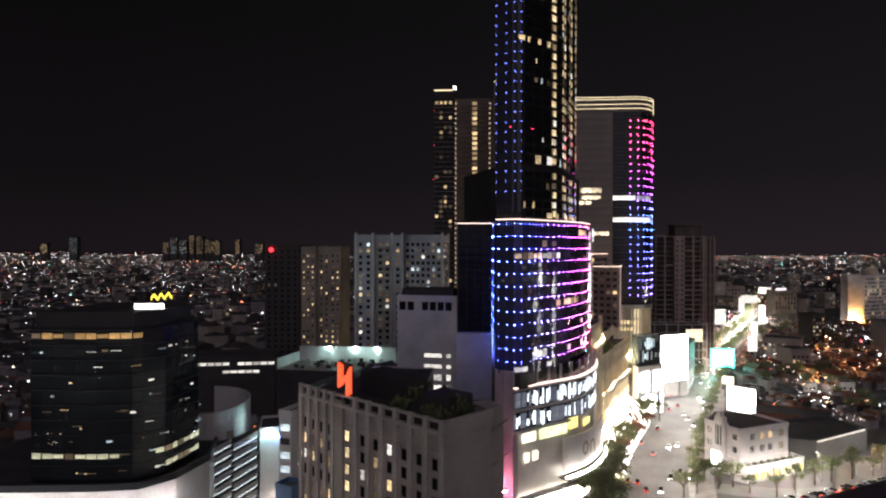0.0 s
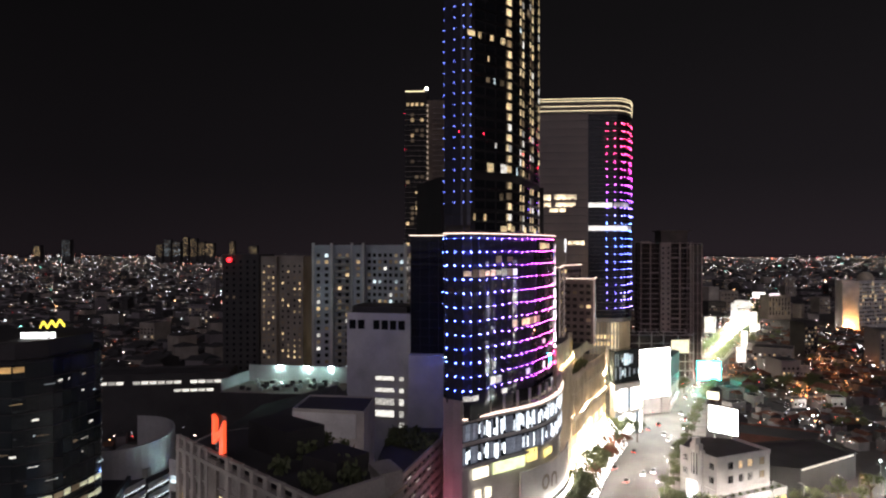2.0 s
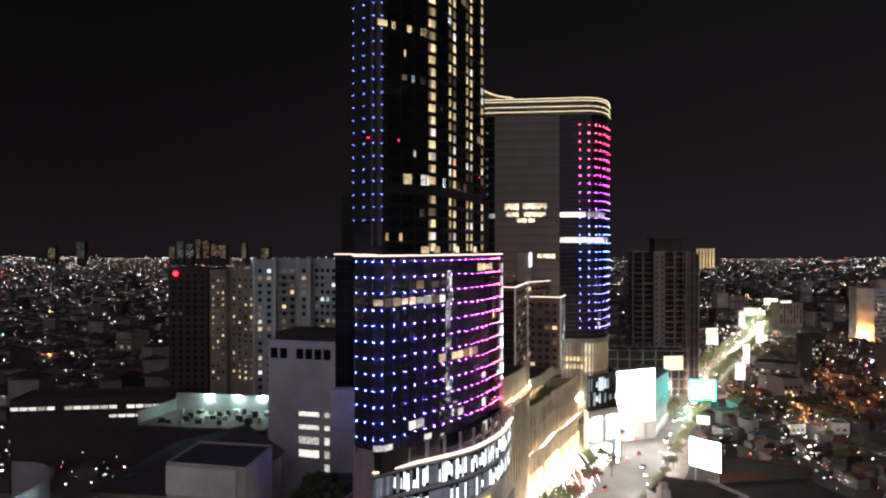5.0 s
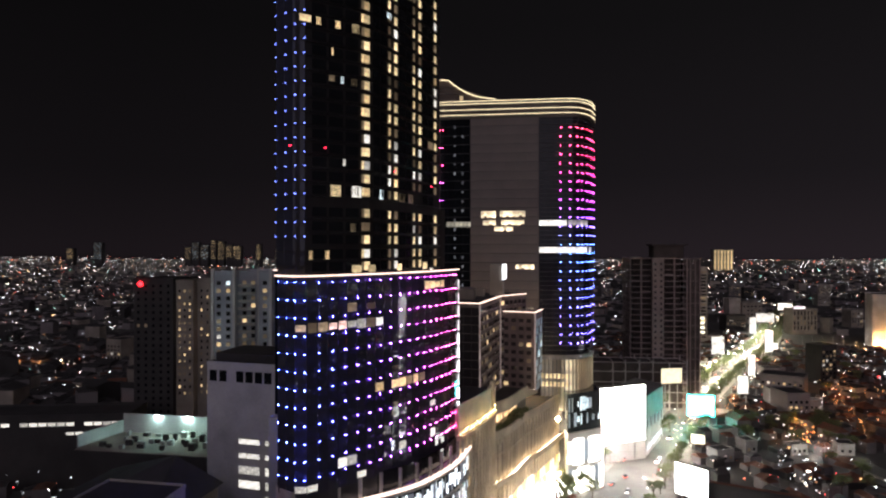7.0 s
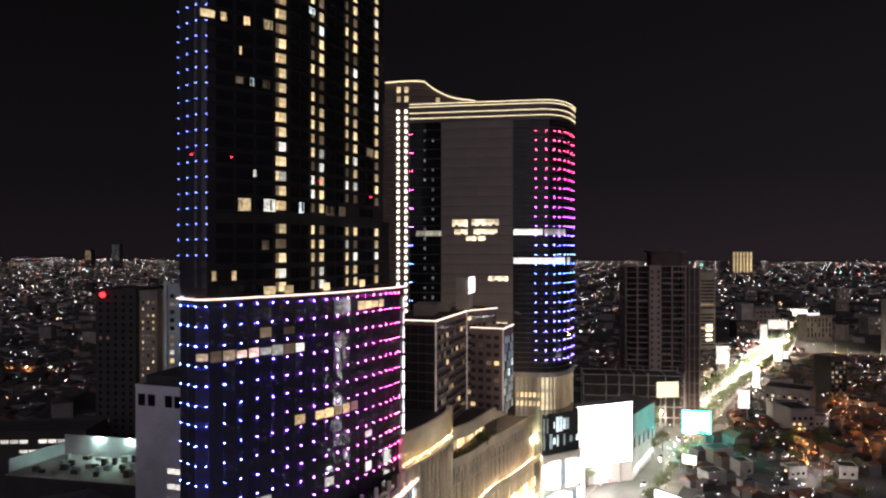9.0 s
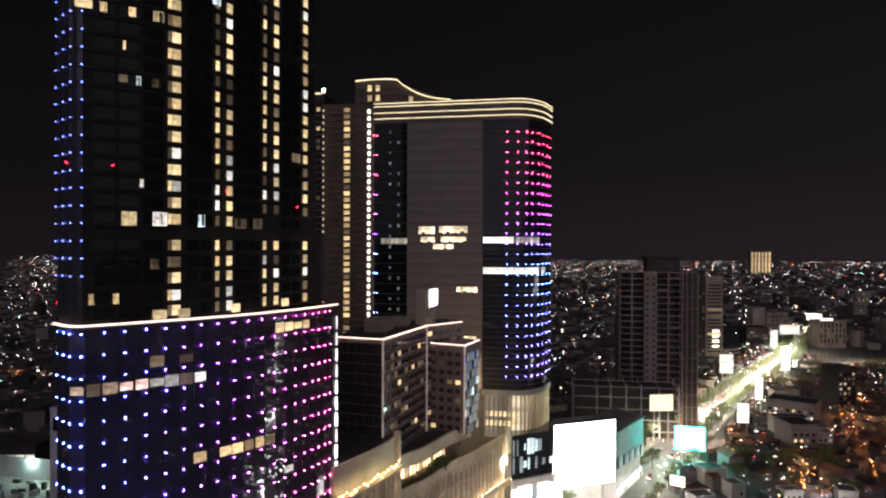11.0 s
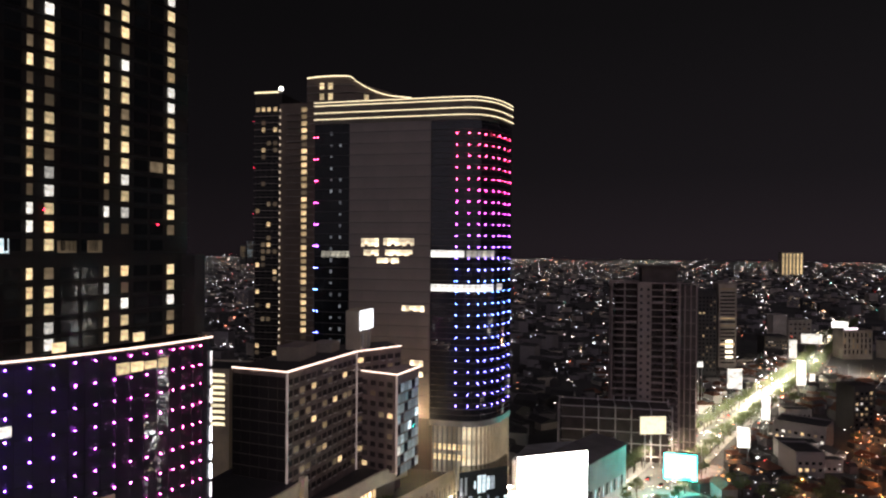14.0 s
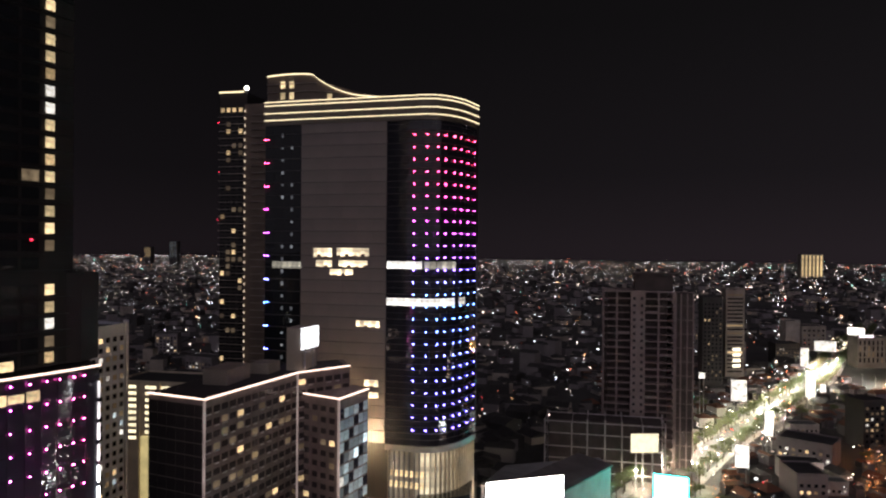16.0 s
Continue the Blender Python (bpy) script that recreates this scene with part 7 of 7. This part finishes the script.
def far_roofs():
    """The roofscape beyond the near houses."""
    rng = random.Random(9)
    bm = bmesh.new()
    for _ in range(5200):
        y = 480 + 3300 * rng.random() ** 1.6
        x = rng.uniform(-0.80, 0.72) * (y + 60) + 40
        if not free_spot(x, y, 5) or (130 < x < 520 and y < 860):
            continue
        w, d, h = rng.uniform(8, 20), rng.uniform(8, 20), rng.uniform(3, 9) + (rng.random() < 0.05) * 12
        r = far_rise(math.hypot(x - 60, y - 60))
        m = pose(x, y, r, 0, 0, rng.uniform(0, 90))
        slot = rng.choice((0, 0, 1, 2, 3))
        lo = [bm.verts.new(m @ Vector(v)) for v in ((-w / 2, -d / 2, 0), (w / 2, -d / 2, 0), (w / 2, d / 2, 0), (-w / 2, d / 2, 0))]
        mi = [bm.verts.new(m @ Vector(v)) for v in ((-w / 2, -d / 2, h), (w / 2, -d / 2, h), (w / 2, d / 2, h), (-w / 2, d / 2, h))]
        hi = [bm.verts.new(m @ Vector((0, s * d / 2, h + 2.4))) for s in (-1, 1)]
        for i in range(4):
            bm.faces.new((lo[i], lo[(i + 1) % 4], mi[(i + 1) % 4], mi[i])).material_index = slot
        for f in ((mi[0], mi[1], hi[0]), (mi[1], mi[2], hi[1], hi[0]), (mi[2], mi[3], hi[1]), (mi[3], mi[0], hi[0], hi[1])):
            bm.faces.new(f).material_index = 4
    me = bpy.data.meshes.new("far_houses")
    bm.to_mesh(me)
    bm.free()
    for m in (HOUSE_WALL, DARK_WALL, HOUSE_WALL, BEIGE_DARK, ROOF_DARK):
        me.materials.append(m)
    tagged(new("far_houses", me), "endless low roofs of the city at night", "houses", "", "stuff")


far_roofs()


def small_roofs():
    """The dark clutter of small roofs and sheds between the houses."""
    rng = random.Random(19)
    bm = bmesh.new()
    for _ in range(3600):
        x, y = (rng.uniform(125, 640), rng.uniform(275, 930)) if rng.random() < 0.68 else (rng.uniform(-470, -5), rng.uniform(240, 820))
        if not free_spot(x, y, 3) or any(abs(x - p) < 8.5 and abs(y - q) < 8.5 for p, q in SPOTS):
            continue
        w, d, h = rng.uniform(3.5, 9), rng.uniform(4, 10), rng.uniform(2.4, 6.0)
        m = pose(x, y, 0, 0, 0, 24 + rng.choice((0, 90)) + rng.uniform(-10, 10))
        slot = rng.choice((0, 0, 1, 2))
        lo = [bm.verts.new(m @ Vector(v)) for v in ((-w / 2, -d / 2, 0), (w / 2, -d / 2, 0), (w / 2, d / 2, 0), (-w / 2, d / 2, 0))]
        mi = [bm.verts.new(m @ Vector(v)) for v in ((-w / 2, -d / 2, h), (w / 2, -d / 2, h), (w / 2, d / 2, h), (-w / 2, d / 2, h))]
        hi = [bm.verts.new(m @ Vector((0, s * d / 2, h + rng.uniform(0.6, 1.8)))) for s in (-1, 1)]
        for i in range(4):
            bm.faces.new((lo[i], lo[(i + 1) % 4], mi[(i + 1) % 4], mi[i])).material_index = slot
        r = rng.choice((3, 3, 4, 5))
        for f in ((mi[0], mi[1], hi[0]), (mi[1], mi[2], hi[1], hi[0]), (mi[2], mi[3], hi[1]), (mi[3], mi[0], hi[0], hi[1])):
            bm.faces.new(f).material_index = r
    me = bpy.data.meshes.new("small_houses")
    bm.to_mesh(me)
    bm.free()
    for m in (HOUSE_WALL, DARK_WALL, HOUSE_WALL, ROOF_TILE, ROOF_DARK, ROOF_GREY):
        me.materials.append(m)
    tagged(new("small_houses", me), "dense dark clutter of small roofs and sheds", "houses", "", "stuff")


small_roofs()


def lamp_field(name, n, spot, mat, label, lift=(3, 9), grow=0.00032, least=0.26, seed=3):
    rng = random.Random(seed)
    verts, faces = [], []
    for _ in range(n):
        x, y = spot(rng)
        if any(x0 < x < x1 and y0 < y < y1 for x0, y0, x1, y1 in KEEP_OUT):
            continue
        z = far_rise(math.hypot(x - 60, y - 60)) + rng.uniform(*lift)
        r = (least + math.hypot(x - 60, y - 60) * grow) * rng.choice((0.6, 0.7, 0.8, 0.9, 1.0, 1.5))
        a, b = r * rng.choice((1, 1, 1.6, 2.2)), r
        i = len(verts)
        verts += [(x + a, y, z), (x - a, y, z), (x, y + a, z), (x, y - a, z), (x, y, z + b), (x, y, z - b)]
        faces += [(i + p, i + q, i + s) for p, q, s in ((0, 2, 4), (2, 1, 4), (1, 3, 4), (3, 0, 4), (2, 0, 5), (1, 2, 5), (3, 1, 5), (0, 3, 5))]
    me = bpy.data.meshes.new(name)
    me.from_pydata(verts, [], faces)
    me.materials.append(mat)
    tagged(new(name, me), label, "city lights", "", "stuff")


def wide_spot(g):
    y = 330 + 4300 * g.random() ** 1.45
    x = g.uniform(-0.78, 0.72) * (y + 40) + 40
    # lamps gather along streets
    if g.random() < 0.55:
        x = round(x / 95) * 95 + g.uniform(-9, 9) + 0.24 * (y % 400)
    return x, y


lamp_field("city_lights", 10500, wide_spot, CITY_LIGHTS, "countless small street and house lamps of the city", (3, 9), 0.00023, 0.22)
lamp_field("horizon_lights", 1500, lambda g: (lambda y: (g.uniform(-0.8, 0.75) * y, y))(g.uniform(2500, 4700)), CITY_LIGHTS, "dense band of lamps near the horizon", (3, 22), 0.00012, 0.3, 5)


lamp_field("rear_city_lights", 2600, lambda g: (g.uniform(-1500, 1500), g.uniform(-1600, 60)), CITY_LIGHTS, "street and house lamps of the city behind", (3, 14), 0.0006, 0.8, 15)
# the bright street that runs off to the east of the junction
lamp_field("east_street_lights", 420, lambda g: (lambda d: (150 + 0.93 * d + g.gauss(0, 9), 285 + 0.36 * d + g.gauss(0, 9)))(g.uniform(0, 1) ** 1.4 * 2600), EAST_LIGHTS, "shop and street lamps along the eastern street", (3, 12), 0.0007, 0.7, 16)
lamp_field("east_city_lights", 2200, lambda g: (g.uniform(560, 2600), g.uniform(-500, 900)), CITY_LIGHTS, "street and house lamps of the eastern quarters", (3, 14), 0.0005, 0.7, 17)
LOW = block("low_mall", "long low building with a lit window strip", [(-176, 352), (-108, 366), (-112, 388), (-180, 374)], 32, DARK_WALL, [])
for k in range(18):
    p = Vector((-176, 352)).lerp(Vector((-108, 366)), (k + 0.5) / 18)
    if k % 7 != 5:
        put("lit_window", pane_mesh(3.3, 1.5, PALE_ROOM), p.x, p.y - 0.1, 28.6, 11.6, LOW)
    if 10 < k < 16:
        put("lit_window", pane_mesh(3.3, 1.3, PALE_ROOM), p.x, p.y - 0.1, 24.4, 11.6, LOW)


LANES = [smooth(p, 4) for p in (((367, 716), (330, 668), (294, 626), (292, 600), (280, 566), (270, 530), (262, 498), (259, 486)), ((234, 512), (224, 492), (220, 474), (214, 450)), ((294, 600), (318, 590), (350, 596)), ((285, 524), (310, 512), (340, 520)), ((-402, 640), (-380, 652), (-360, 640), (-340, 652)), ((404, 717), (432, 800), (444, 880)), ((372, 820), (404, 838), (450, 842)), ((204, 552), (190, 500)))]


def lane_spot(g):
    lane = g.choice(LANES[:2] + LANES)
    k = g.randrange(len(lane) - 1)
    p = lane[k].lerp(lane[k + 1], g.random())
    return p.x + g.gauss(0, 3.2), p.y + g.gauss(0, 3.2)


lamp_field("yard_lamps", 2000, lambda g: (g.uniform(135, 620), g.uniform(285, 920)) if g.random() < 0.65 else (g.uniform(-450, -20), g.uniform(260, 800)), CITY_LIGHTS, "small lamps in yards and on low roofs", (3, 8), 0.00018, 0.08, 23)
lamp_field("lane_lamps", 420, lane_spot, ORANGE_LIGHTS, "orange lamps strung along narrow lanes", (2.5, 7), 0.0002, 0.2, 6)


# ---- street lamps, trees and traffic on the avenue ----
def lamp_model(name, head, label, h):
    o = thing(name, (0, -3900, 0), label, "street lamp", "street lamps")
    def add(nm, bm, mat, par=None):
        me = bpy.data.meshes.new(nm)
        bmesh.ops.recalc_face_normals(bm, faces=bm.faces[:])
        bm.to_mesh(me)
        bm.free()
        me.materials.append(mat)
        ob = new(nm, me)
        ob.parent = par or o
        return ob
    bm = bmesh.new()
    bmesh.ops.create_cone(bm, cap_ends=True, segments=8, radius1=0.16, radius2=0.08, depth=h, matrix=pose(0, 0, h / 2))
    add("pole", bm, STEEL)
    bm = bmesh.new()
    box(bm, 0, -0.07, h - 0.2, 1.4, 0.07, h - 0.05)
    add("arm", bm, STEEL)
    bm = bmesh.new()
    box(bm, 1.4, -0.3, h - 0.26, 2.6, 0.3, h - 0.02)
    hood = add("housing", bm, STEEL)
    bm = bmesh.new()
    box(bm, 1.6, -0.2, h - 0.315, 2.4, 0.2, h - 0.264)
    add("lamp_head", bm, head, hood)
    return o


FAR_LAMP = lamp_model("street_lamp", FAR_HEAD, "tall grey street lamp among the avenue trees", 11)
LAMP = lamp_model("street_lamp", STREET_HEAD, "tall grey street lamp with a bright warm head", 11)
SODIUM = lamp_model("lane_lamp", ORANGE_HEAD, "short lane lamp with an orange sodium head", 8.5)
for side, off, run, gap in ((-1, 13.6, ROAD_MID[8:39], 30), (1, 13.6, ROAD_MID[8:39], 32), (-1, 9.4, FAR_ROAD, 26), (1, 9.4, FAR_ROAD, 28)):
    pts = resample([Vector(p) for p in shifted(run, off * side)], gap)[0][:30 if run is not FAR_ROAD else 18]
    for i, p in enumerate(pts[:-1]):
        q = pts[i + 1]
        copy_thing(LAMP if p.y < 440 else FAR_LAMP, pose(p.x, p.y, 0.2, 0, 0, heading(p, q) + (90 if side > 0 else -90)))
for x, y in [tuple(p) for lane in LANES for p in lane[1::4]] + [(228, 356), (262, 398), (345, 430), (385, 520), (412, 610), (455, 620), (160, 292), (305, 395), (360, 470), (400, 565), (470, 560), (480, 700), (-260, 560), (-300, 690), (-180, 610), (-140, 470), (-90, 520)]:
    copy_thing(SODIUM, pose(x, y, 0, 0, 0, (x * 7) % 360))
# Lamps at negative x are unseen additions that brighten the podium and hotel.
for x, y, turn in ((118, 268, 80), (132, 276, 100), (150, 285, 110), (128, 258, 60), (100, 262, 120), (172, 300, 90), (248, 556, 90), (215, 436, 60), (-74, 160, 120), (-68, 180, 160), (-92, 150, 100), (-112, 146, 90), (-64, 200, 170), (-50, 128, 60), (-36, 112, 50), (-20, 98, 45), (-58, 214, 150), (112, 252, 100), (225, 292, 110)):
    copy_thing(LAMP, pose(x, y, 0, 0, 0, turn))
for k in range(5):
    copy_thing(LAMP, pose(368 + k * 10.4, 853, 0, 0, 0, 90))
for o in (LAMP, SODIUM, FAR_LAMP):
    for c in list(o.children_recursive):
        bpy.data.objects.remove(c)
    bpy.data.objects.remove(o)


def tree_model(k, mat):
    rng = random.Random(300 + k)
    h = rng.uniform(6.5, 9.5)
    o = thing("tree", (0, -3800 - 20 * k, 0), "street tree with a loose leafy crown" if mat is LEAF else "red-brown leaved street tree", "tree", "street trees")
    def add(nm, bm, m):
        me = bpy.data.meshes.new(nm)
        bm.to_mesh(me)
        bm.free()
        me.materials.append(m)
        new(nm, me).parent = o
    bm = bmesh.new()
    bmesh.ops.create_cone(bm, cap_ends=True, segments=7, radius1=0.28, radius2=0.12, depth=h * 0.6, matrix=pose(0, 0, h * 0.3))
    tips = []
    for i in range(6):
        a = i * 1.05 + rng.uniform(-0.3, 0.3)
        tip = Vector((math.cos(a) * rng.uniform(1.4, 2.8), math.sin(a) * rng.uniform(1.4, 2.8), h * rng.uniform(0.62, 0.92)))
        base = Vector((0, 0, h * rng.uniform(0.35, 0.55)))
        mid = (tip + base) / 2
        q = (tip - base).to_track_quat("Z", "Y").to_matrix().to_4x4()
        bmesh.ops.create_cone(bm, cap_ends=False, segments=5, radius1=0.11, radius2=0.04, depth=(tip - base).length, matrix=Matrix.Translation(mid) @ q)
        tips.append(tip)
    add("trunk", bm, BARK)
    verts, faces = [], []
    for tip in tips + [Vector((0, 0, h * 0.95)), Vector((rng.uniform(-1, 1), rng.uniform(-1, 1), h * 0.8))]:
        r = rng.uniform(1.0, 1.7)
        for _ in range(75):
            d = Vector((rng.gauss(0, 1), rng.gauss(0, 1), rng.gauss(0, 0.7))) * r * 0.55
            m = Matrix.Translation(tip + d) @ Euler((rng.uniform(0, 6), rng.uniform(0, 6), rng.uniform(0, 6))).to_matrix().to_4x4()
            s = rng.uniform(0.22, 0.42)
            i = len(verts)
            verts += [m @ Vector(w) for w in ((-s, 0, 0), (0, -s * 0.55, 0.06), (s, 0, 0), (0, s * 0.55, 0.06))]
            faces.append((i, i + 1, i + 2, i + 3))
    me = bpy.data.meshes.new("crown")
    me.from_pydata(verts, [], faces)
    me.materials.append(mat)
    new("crown", me).parent = o
    return o


TREES = [tree_model(0, LEAF), tree_model(1, LEAF), tree_model(2, LEAF), tree_model(3, LEAF_RED)]
rng = random.Random(55)
def plant(x, y, k=None, s=1.0):
    o = TREES[rng.randrange(3) if k is None else k]
    copy_thing(o, pose(x, y, 0.1, 0, 0, rng.uniform(0, 360)) @ Matrix.Diagonal((s, s, s, 1)))
left_edge = [Vector(p) for p in shifted(ROAD_MID, -15.5)]
right_edge = [Vector(p) for p in shifted(ROAD_MID, 15.0)]
for i, p in enumerate(resample(left_edge[9:38], 7.6)[0]):
    plant(p.x + rng.uniform(-1.5, 1.5), p.y + rng.uniform(-2, 2), 3 if 8 <= i <= 10 else None, rng.uniform(0.8, 1.3))
for p in resample(right_edge[12:38], 8.6)[0]:
    plant(p.x + rng.uniform(-1, 1), p.y + rng.uniform(-2, 2), None, rng.uniform(0.6, 1.0))


def far_avenue_trees():
    """The rows of trees that close over the far avenue."""
    g = random.Random(91)
    verts, faces, slots = [], [], []
    for side, off in ((-1, 8.2), (1, 7.8), (-1, 10.4), (1, 10.0)):
        for p in resample([Vector(q) for q in shifted(ROAD_MID[38:72], off * side)], 7.0)[0]:
            if g.random() < 0.24:
                continue
            x, y, h = p.x + g.uniform(-1.5, 1.5), p.y + g.uniform(-2, 2), g.uniform(6.5, 9.5)
            i = len(verts)
            verts += [(x + a, y + b, z) for z, k in ((0.1, 0.28), (h * 0.7, 0.12)) for a, b in ((-k, -k), (k, -k), (k, k), (-k, k))]
            faces += [(i + j, i + (j + 1) % 4, i + 4 + (j + 1) % 4, i + 4 + j) for j in range(4)]
            slots += [1] * 4
            clumps = [Vector((x + g.gauss(0, 1.5), y + g.gauss(0, 1.5), h * g.uniform(0.62, 1.0))) for _ in range(6)]
            for c in clumps:
                for _ in range(34):
                    d = Vector((g.gauss(0, 0.8), g.gauss(0, 0.8), g.gauss(0, 0.6)))
                    m = Matrix.Translation(c + d) @ Euler((g.uniform(0, 6), g.uniform(0, 6), g.uniform(0, 6))).to_matrix().to_4x4()
                    s = g.uniform(0.3, 0.5)
                    i = len(verts)
                    verts += [m @ Vector(w) for w in ((-s, 0, 0), (0, -s * 0.6, 0.06), (s, 0, 0), (0, s * 0.6, 0.06))]
                    faces.append((i, i + 1, i + 2, i + 3))
                    slots.append(0)
    me = bpy.data.meshes.new("far_trees")
    me.from_pydata(verts, [], faces)
    me.materials.append(LEAF)
    me.materials.append(BARK)
    me.polygons.foreach_set("material_index", slots)
    tagged(new("far_trees", me), "rows of lamp-lit trees closing over the far avenue", "trees", "", "stuff")


far_avenue_trees()
for _ in range(48):
    x, y = rng.uniform(140, 480), rng.uniform(280, 760)
    if free_spot(x, y, 0):
        plant(x, y, None, rng.uniform(0.8, 1.3))
for _ in range(26):
    x, y = rng.uniform(180, 245), rng.uniform(455, 515)
    if free_spot(x, y, 0):
        plant(x, y, None, rng.uniform(0.8, 1.2))
for _ in range(22):
    x, y = rng.uniform(-300, -30), rng.uniform(240, 620)
    if free_spot(x, y, 0):
        plant(x, y, None, rng.uniform(0.8, 1.3))
for x, y, k, z in ((85.2, 381, None, 1.3), (91, 379, None, 1.2), (94, 367, None, 1.2), (83, 365, None, 1.4), (62.5, 301, None, 1.6), (55, 275, None, 1.5), (50, 258.5, None, 1.6), (37, 246, None, 1.3), (43, 247, None, 1.4), (47, 252, None, 1.4), (78.5, 346, 3, 1.3), (84, 352, 3, 1.2), (71.5, 324, 3, 1.4), (67, 315, None, 1.4), (75, 334, 3, 1.1), (73.9, 254.7, None, 1.2), (143, 471, None, 1.2), (150.5, 484, None, 1.2), (97, 303, None, 1.1)):
    plant(x, y, k, z)
for x, y in ((38, 224), (42, 230), (46, 239), (50, 246), (33, 219), (41, 236), (84, 272), (88, 276), (92, 270), (96, 268), (90, 266), (86, 280)):
    plant(x, y, None, rng.uniform(0.8, 1.2))
for x, y in ((128, 272), (136, 276), (146, 280), (156, 284), (164, 292), (175, 290), (184, 300), (152, 262), (170, 262), (190, 270), (200, 296), (214, 300), (100, 262), (108, 258), (118, 266)):
    plant(x, y, None, rng.uniform(0.8, 1.3))
for p in resample([Vector(q) for q in shifted(ROAD_MID[6:15], -16.0)], 4.6)[0]:
    plant(p.x + rng.uniform(-3.5, 2.5), p.y + rng.uniform(-2, 2), 3 if p.y > 300 and rng.random() < 0.4 else None, rng.uniform(1.1, 1.7))
for o in TREES:
    for c in list(o.children_recursive):
        bpy.data.objects.remove(c)
    bpy.data.objects.remove(o)


def car_model(k, paint):
    o = thing("car", (0, -3700 - 20 * k, 0), {0: "white car with lights on", 1: "silver car with lights on", 2: "black car with lights on", 3: "red car with lights on"}[k] + " driving on the avenue", "car", "traffic on the avenue")
    def add(nm, bm, m, par=o):
        me = bpy.data.meshes.new(nm)
        bmesh.ops.recalc_face_normals(bm, faces=bm.faces[:])
        bm.to_mesh(me)
        bm.free()
        me.materials.append(m)
        c = new(nm, me)
        c.parent = par
        return c
    bm = bmesh.new()
    sec = [(-2.15, 0.45), (2.2, 0.45), (2.2, 0.85), (1.2, 1.0), (-2.1, 1.02), (-2.15, 0.8)]
    a = [bm.verts.new((x, -0.86, z)) for x, z in sec]
    b = [bm.verts.new((x, 0.86, z)) for x, z in sec]
    bm.faces.new(a)
    bm.faces.new(b[::-1])
    for i in range(6):
        j = (i + 1) % 6
        bm.faces.new((a[i], b[i], b[j], a[j]))
    hull = add("body", bm, paint)
    bm = bmesh.new()
    lo = [bm.verts.new(v) for v in ((-1.9, -0.8, 1.0), (1.1, -0.8, 1.0), (1.1, 0.8, 1.0), (-1.9, 0.8, 1.0))]
    hi = [bm.verts.new(v) for v in ((-1.5, -0.65, 1.55), (0.3, -0.65, 1.55), (0.3, 0.65, 1.55), (-1.5, 0.65, 1.55))]
    bm.faces.new(hi)
    for i in range(4):
        bm.faces.new((lo[i], lo[(i + 1) % 4], hi[(i + 1) % 4], hi[i]))
    add("cabin", bm, GLASS_DARK)
    for x in (-1.35, 1.4):
        for y in (-0.78, 0.78):
            bm = bmesh.new()
            bmesh.ops.create_cone(bm, cap_ends=True, segments=12, radius1=0.33, radius2=0.33, depth=0.22, matrix=pose(x, y, 0.33, 90, 0, 0))
            add("wheel", bm, RUBBER)
    for y in (-0.6, 0.6):
        bm = bmesh.new()
        box(bm, 2.2, y - 0.2, 0.55, 2.28, y + 0.2, 0.8)
        add("headlight", bm, HEAD_LIGHT, hull)
        bm = bmesh.new()
        box(bm, -2.23, y - 0.2, 0.7, -2.15, y + 0.2, 0.9)
        add("tail_light", bm, TAIL_LIGHT, hull)
    return o


def road_spot(g):
    k = 30 + int((len(ROAD_MID) - 34) * g.random())
    a, b = Vector(ROAD_MID[k]), Vector(ROAD_MID[k + 1])
    p = a.lerp(b, g.random())
    t = (b - a).normalized()
    o = g.choice((-6.4, -4.0, -1.6, 1.6, 4.0, 6.4)) + g.gauss(0, 0.4)
    return p.x + t.y * o, p.y - t.x * o


TRAFFIC = island_lights("traffic_lamps", ((0.0, (1.0, 0.90, 0.70)), (0.5, (1.0, 0.80, 0.50)), (0.8, (1.0, 0.08, 0.04)), (0.92, (1.0, 0.95, 0.9))), 4.5)
lamp_field("traffic_lights", 520, road_spot, TRAFFIC, "head and tail lamps of the traffic far along the avenue", (0.6, 1.1), 0.00022, 0.16, 44)
lamp_field("junction_lamps", 90, lambda g: (g.gauss(430, 26), g.gauss(1085, 34)), TRAFFIC, "glaring cluster of lamps at the far junction", (3, 12), 0.0006, 0.3, 45)


CARS = [car_model(k, p) for k, p in enumerate(CAR_PAINTS)]
for lane in (-9.5, -6.0, -2.6, 2.6, 6.0, 9.5):
    pts, w = resample([Vector(p) for p in shifted(ROAD_MID[8:72], lane)], 4.0)
    i = rng.randrange(4)
    while i < len(pts) - 2:
        p, q = pts[i], pts[i + 1]
        if p.y > 505 and abs(lane) > 7:
            break
        # the near traffic comes towards the junction on one side and leaves on the other
        copy_thing(CARS[rng.choice((0, 0, 1, 2, 2, 3))], pose(p.x, p.y, 0.065, 0, 0, heading(p, q) + (180 if lane > 0 else 0)))
        i += rng.randrange(10, 26) if p.y < 480 else rng.randrange(34, 70)
for k in range(11):
    x, y = 112 + k * 4.4 + (k % 3), 256 + k * 2.2 - 3.0 * (k % 2)
    copy_thing(CARS[k * 3 % 4], pose(x, y, 0.0, 0, 0, 118 + 180 * (k % 2)))
for o in CARS:
    for c in list(o.children_recursive):
        bpy.data.objects.remove(c)
    bpy.data.objects.remove(o)
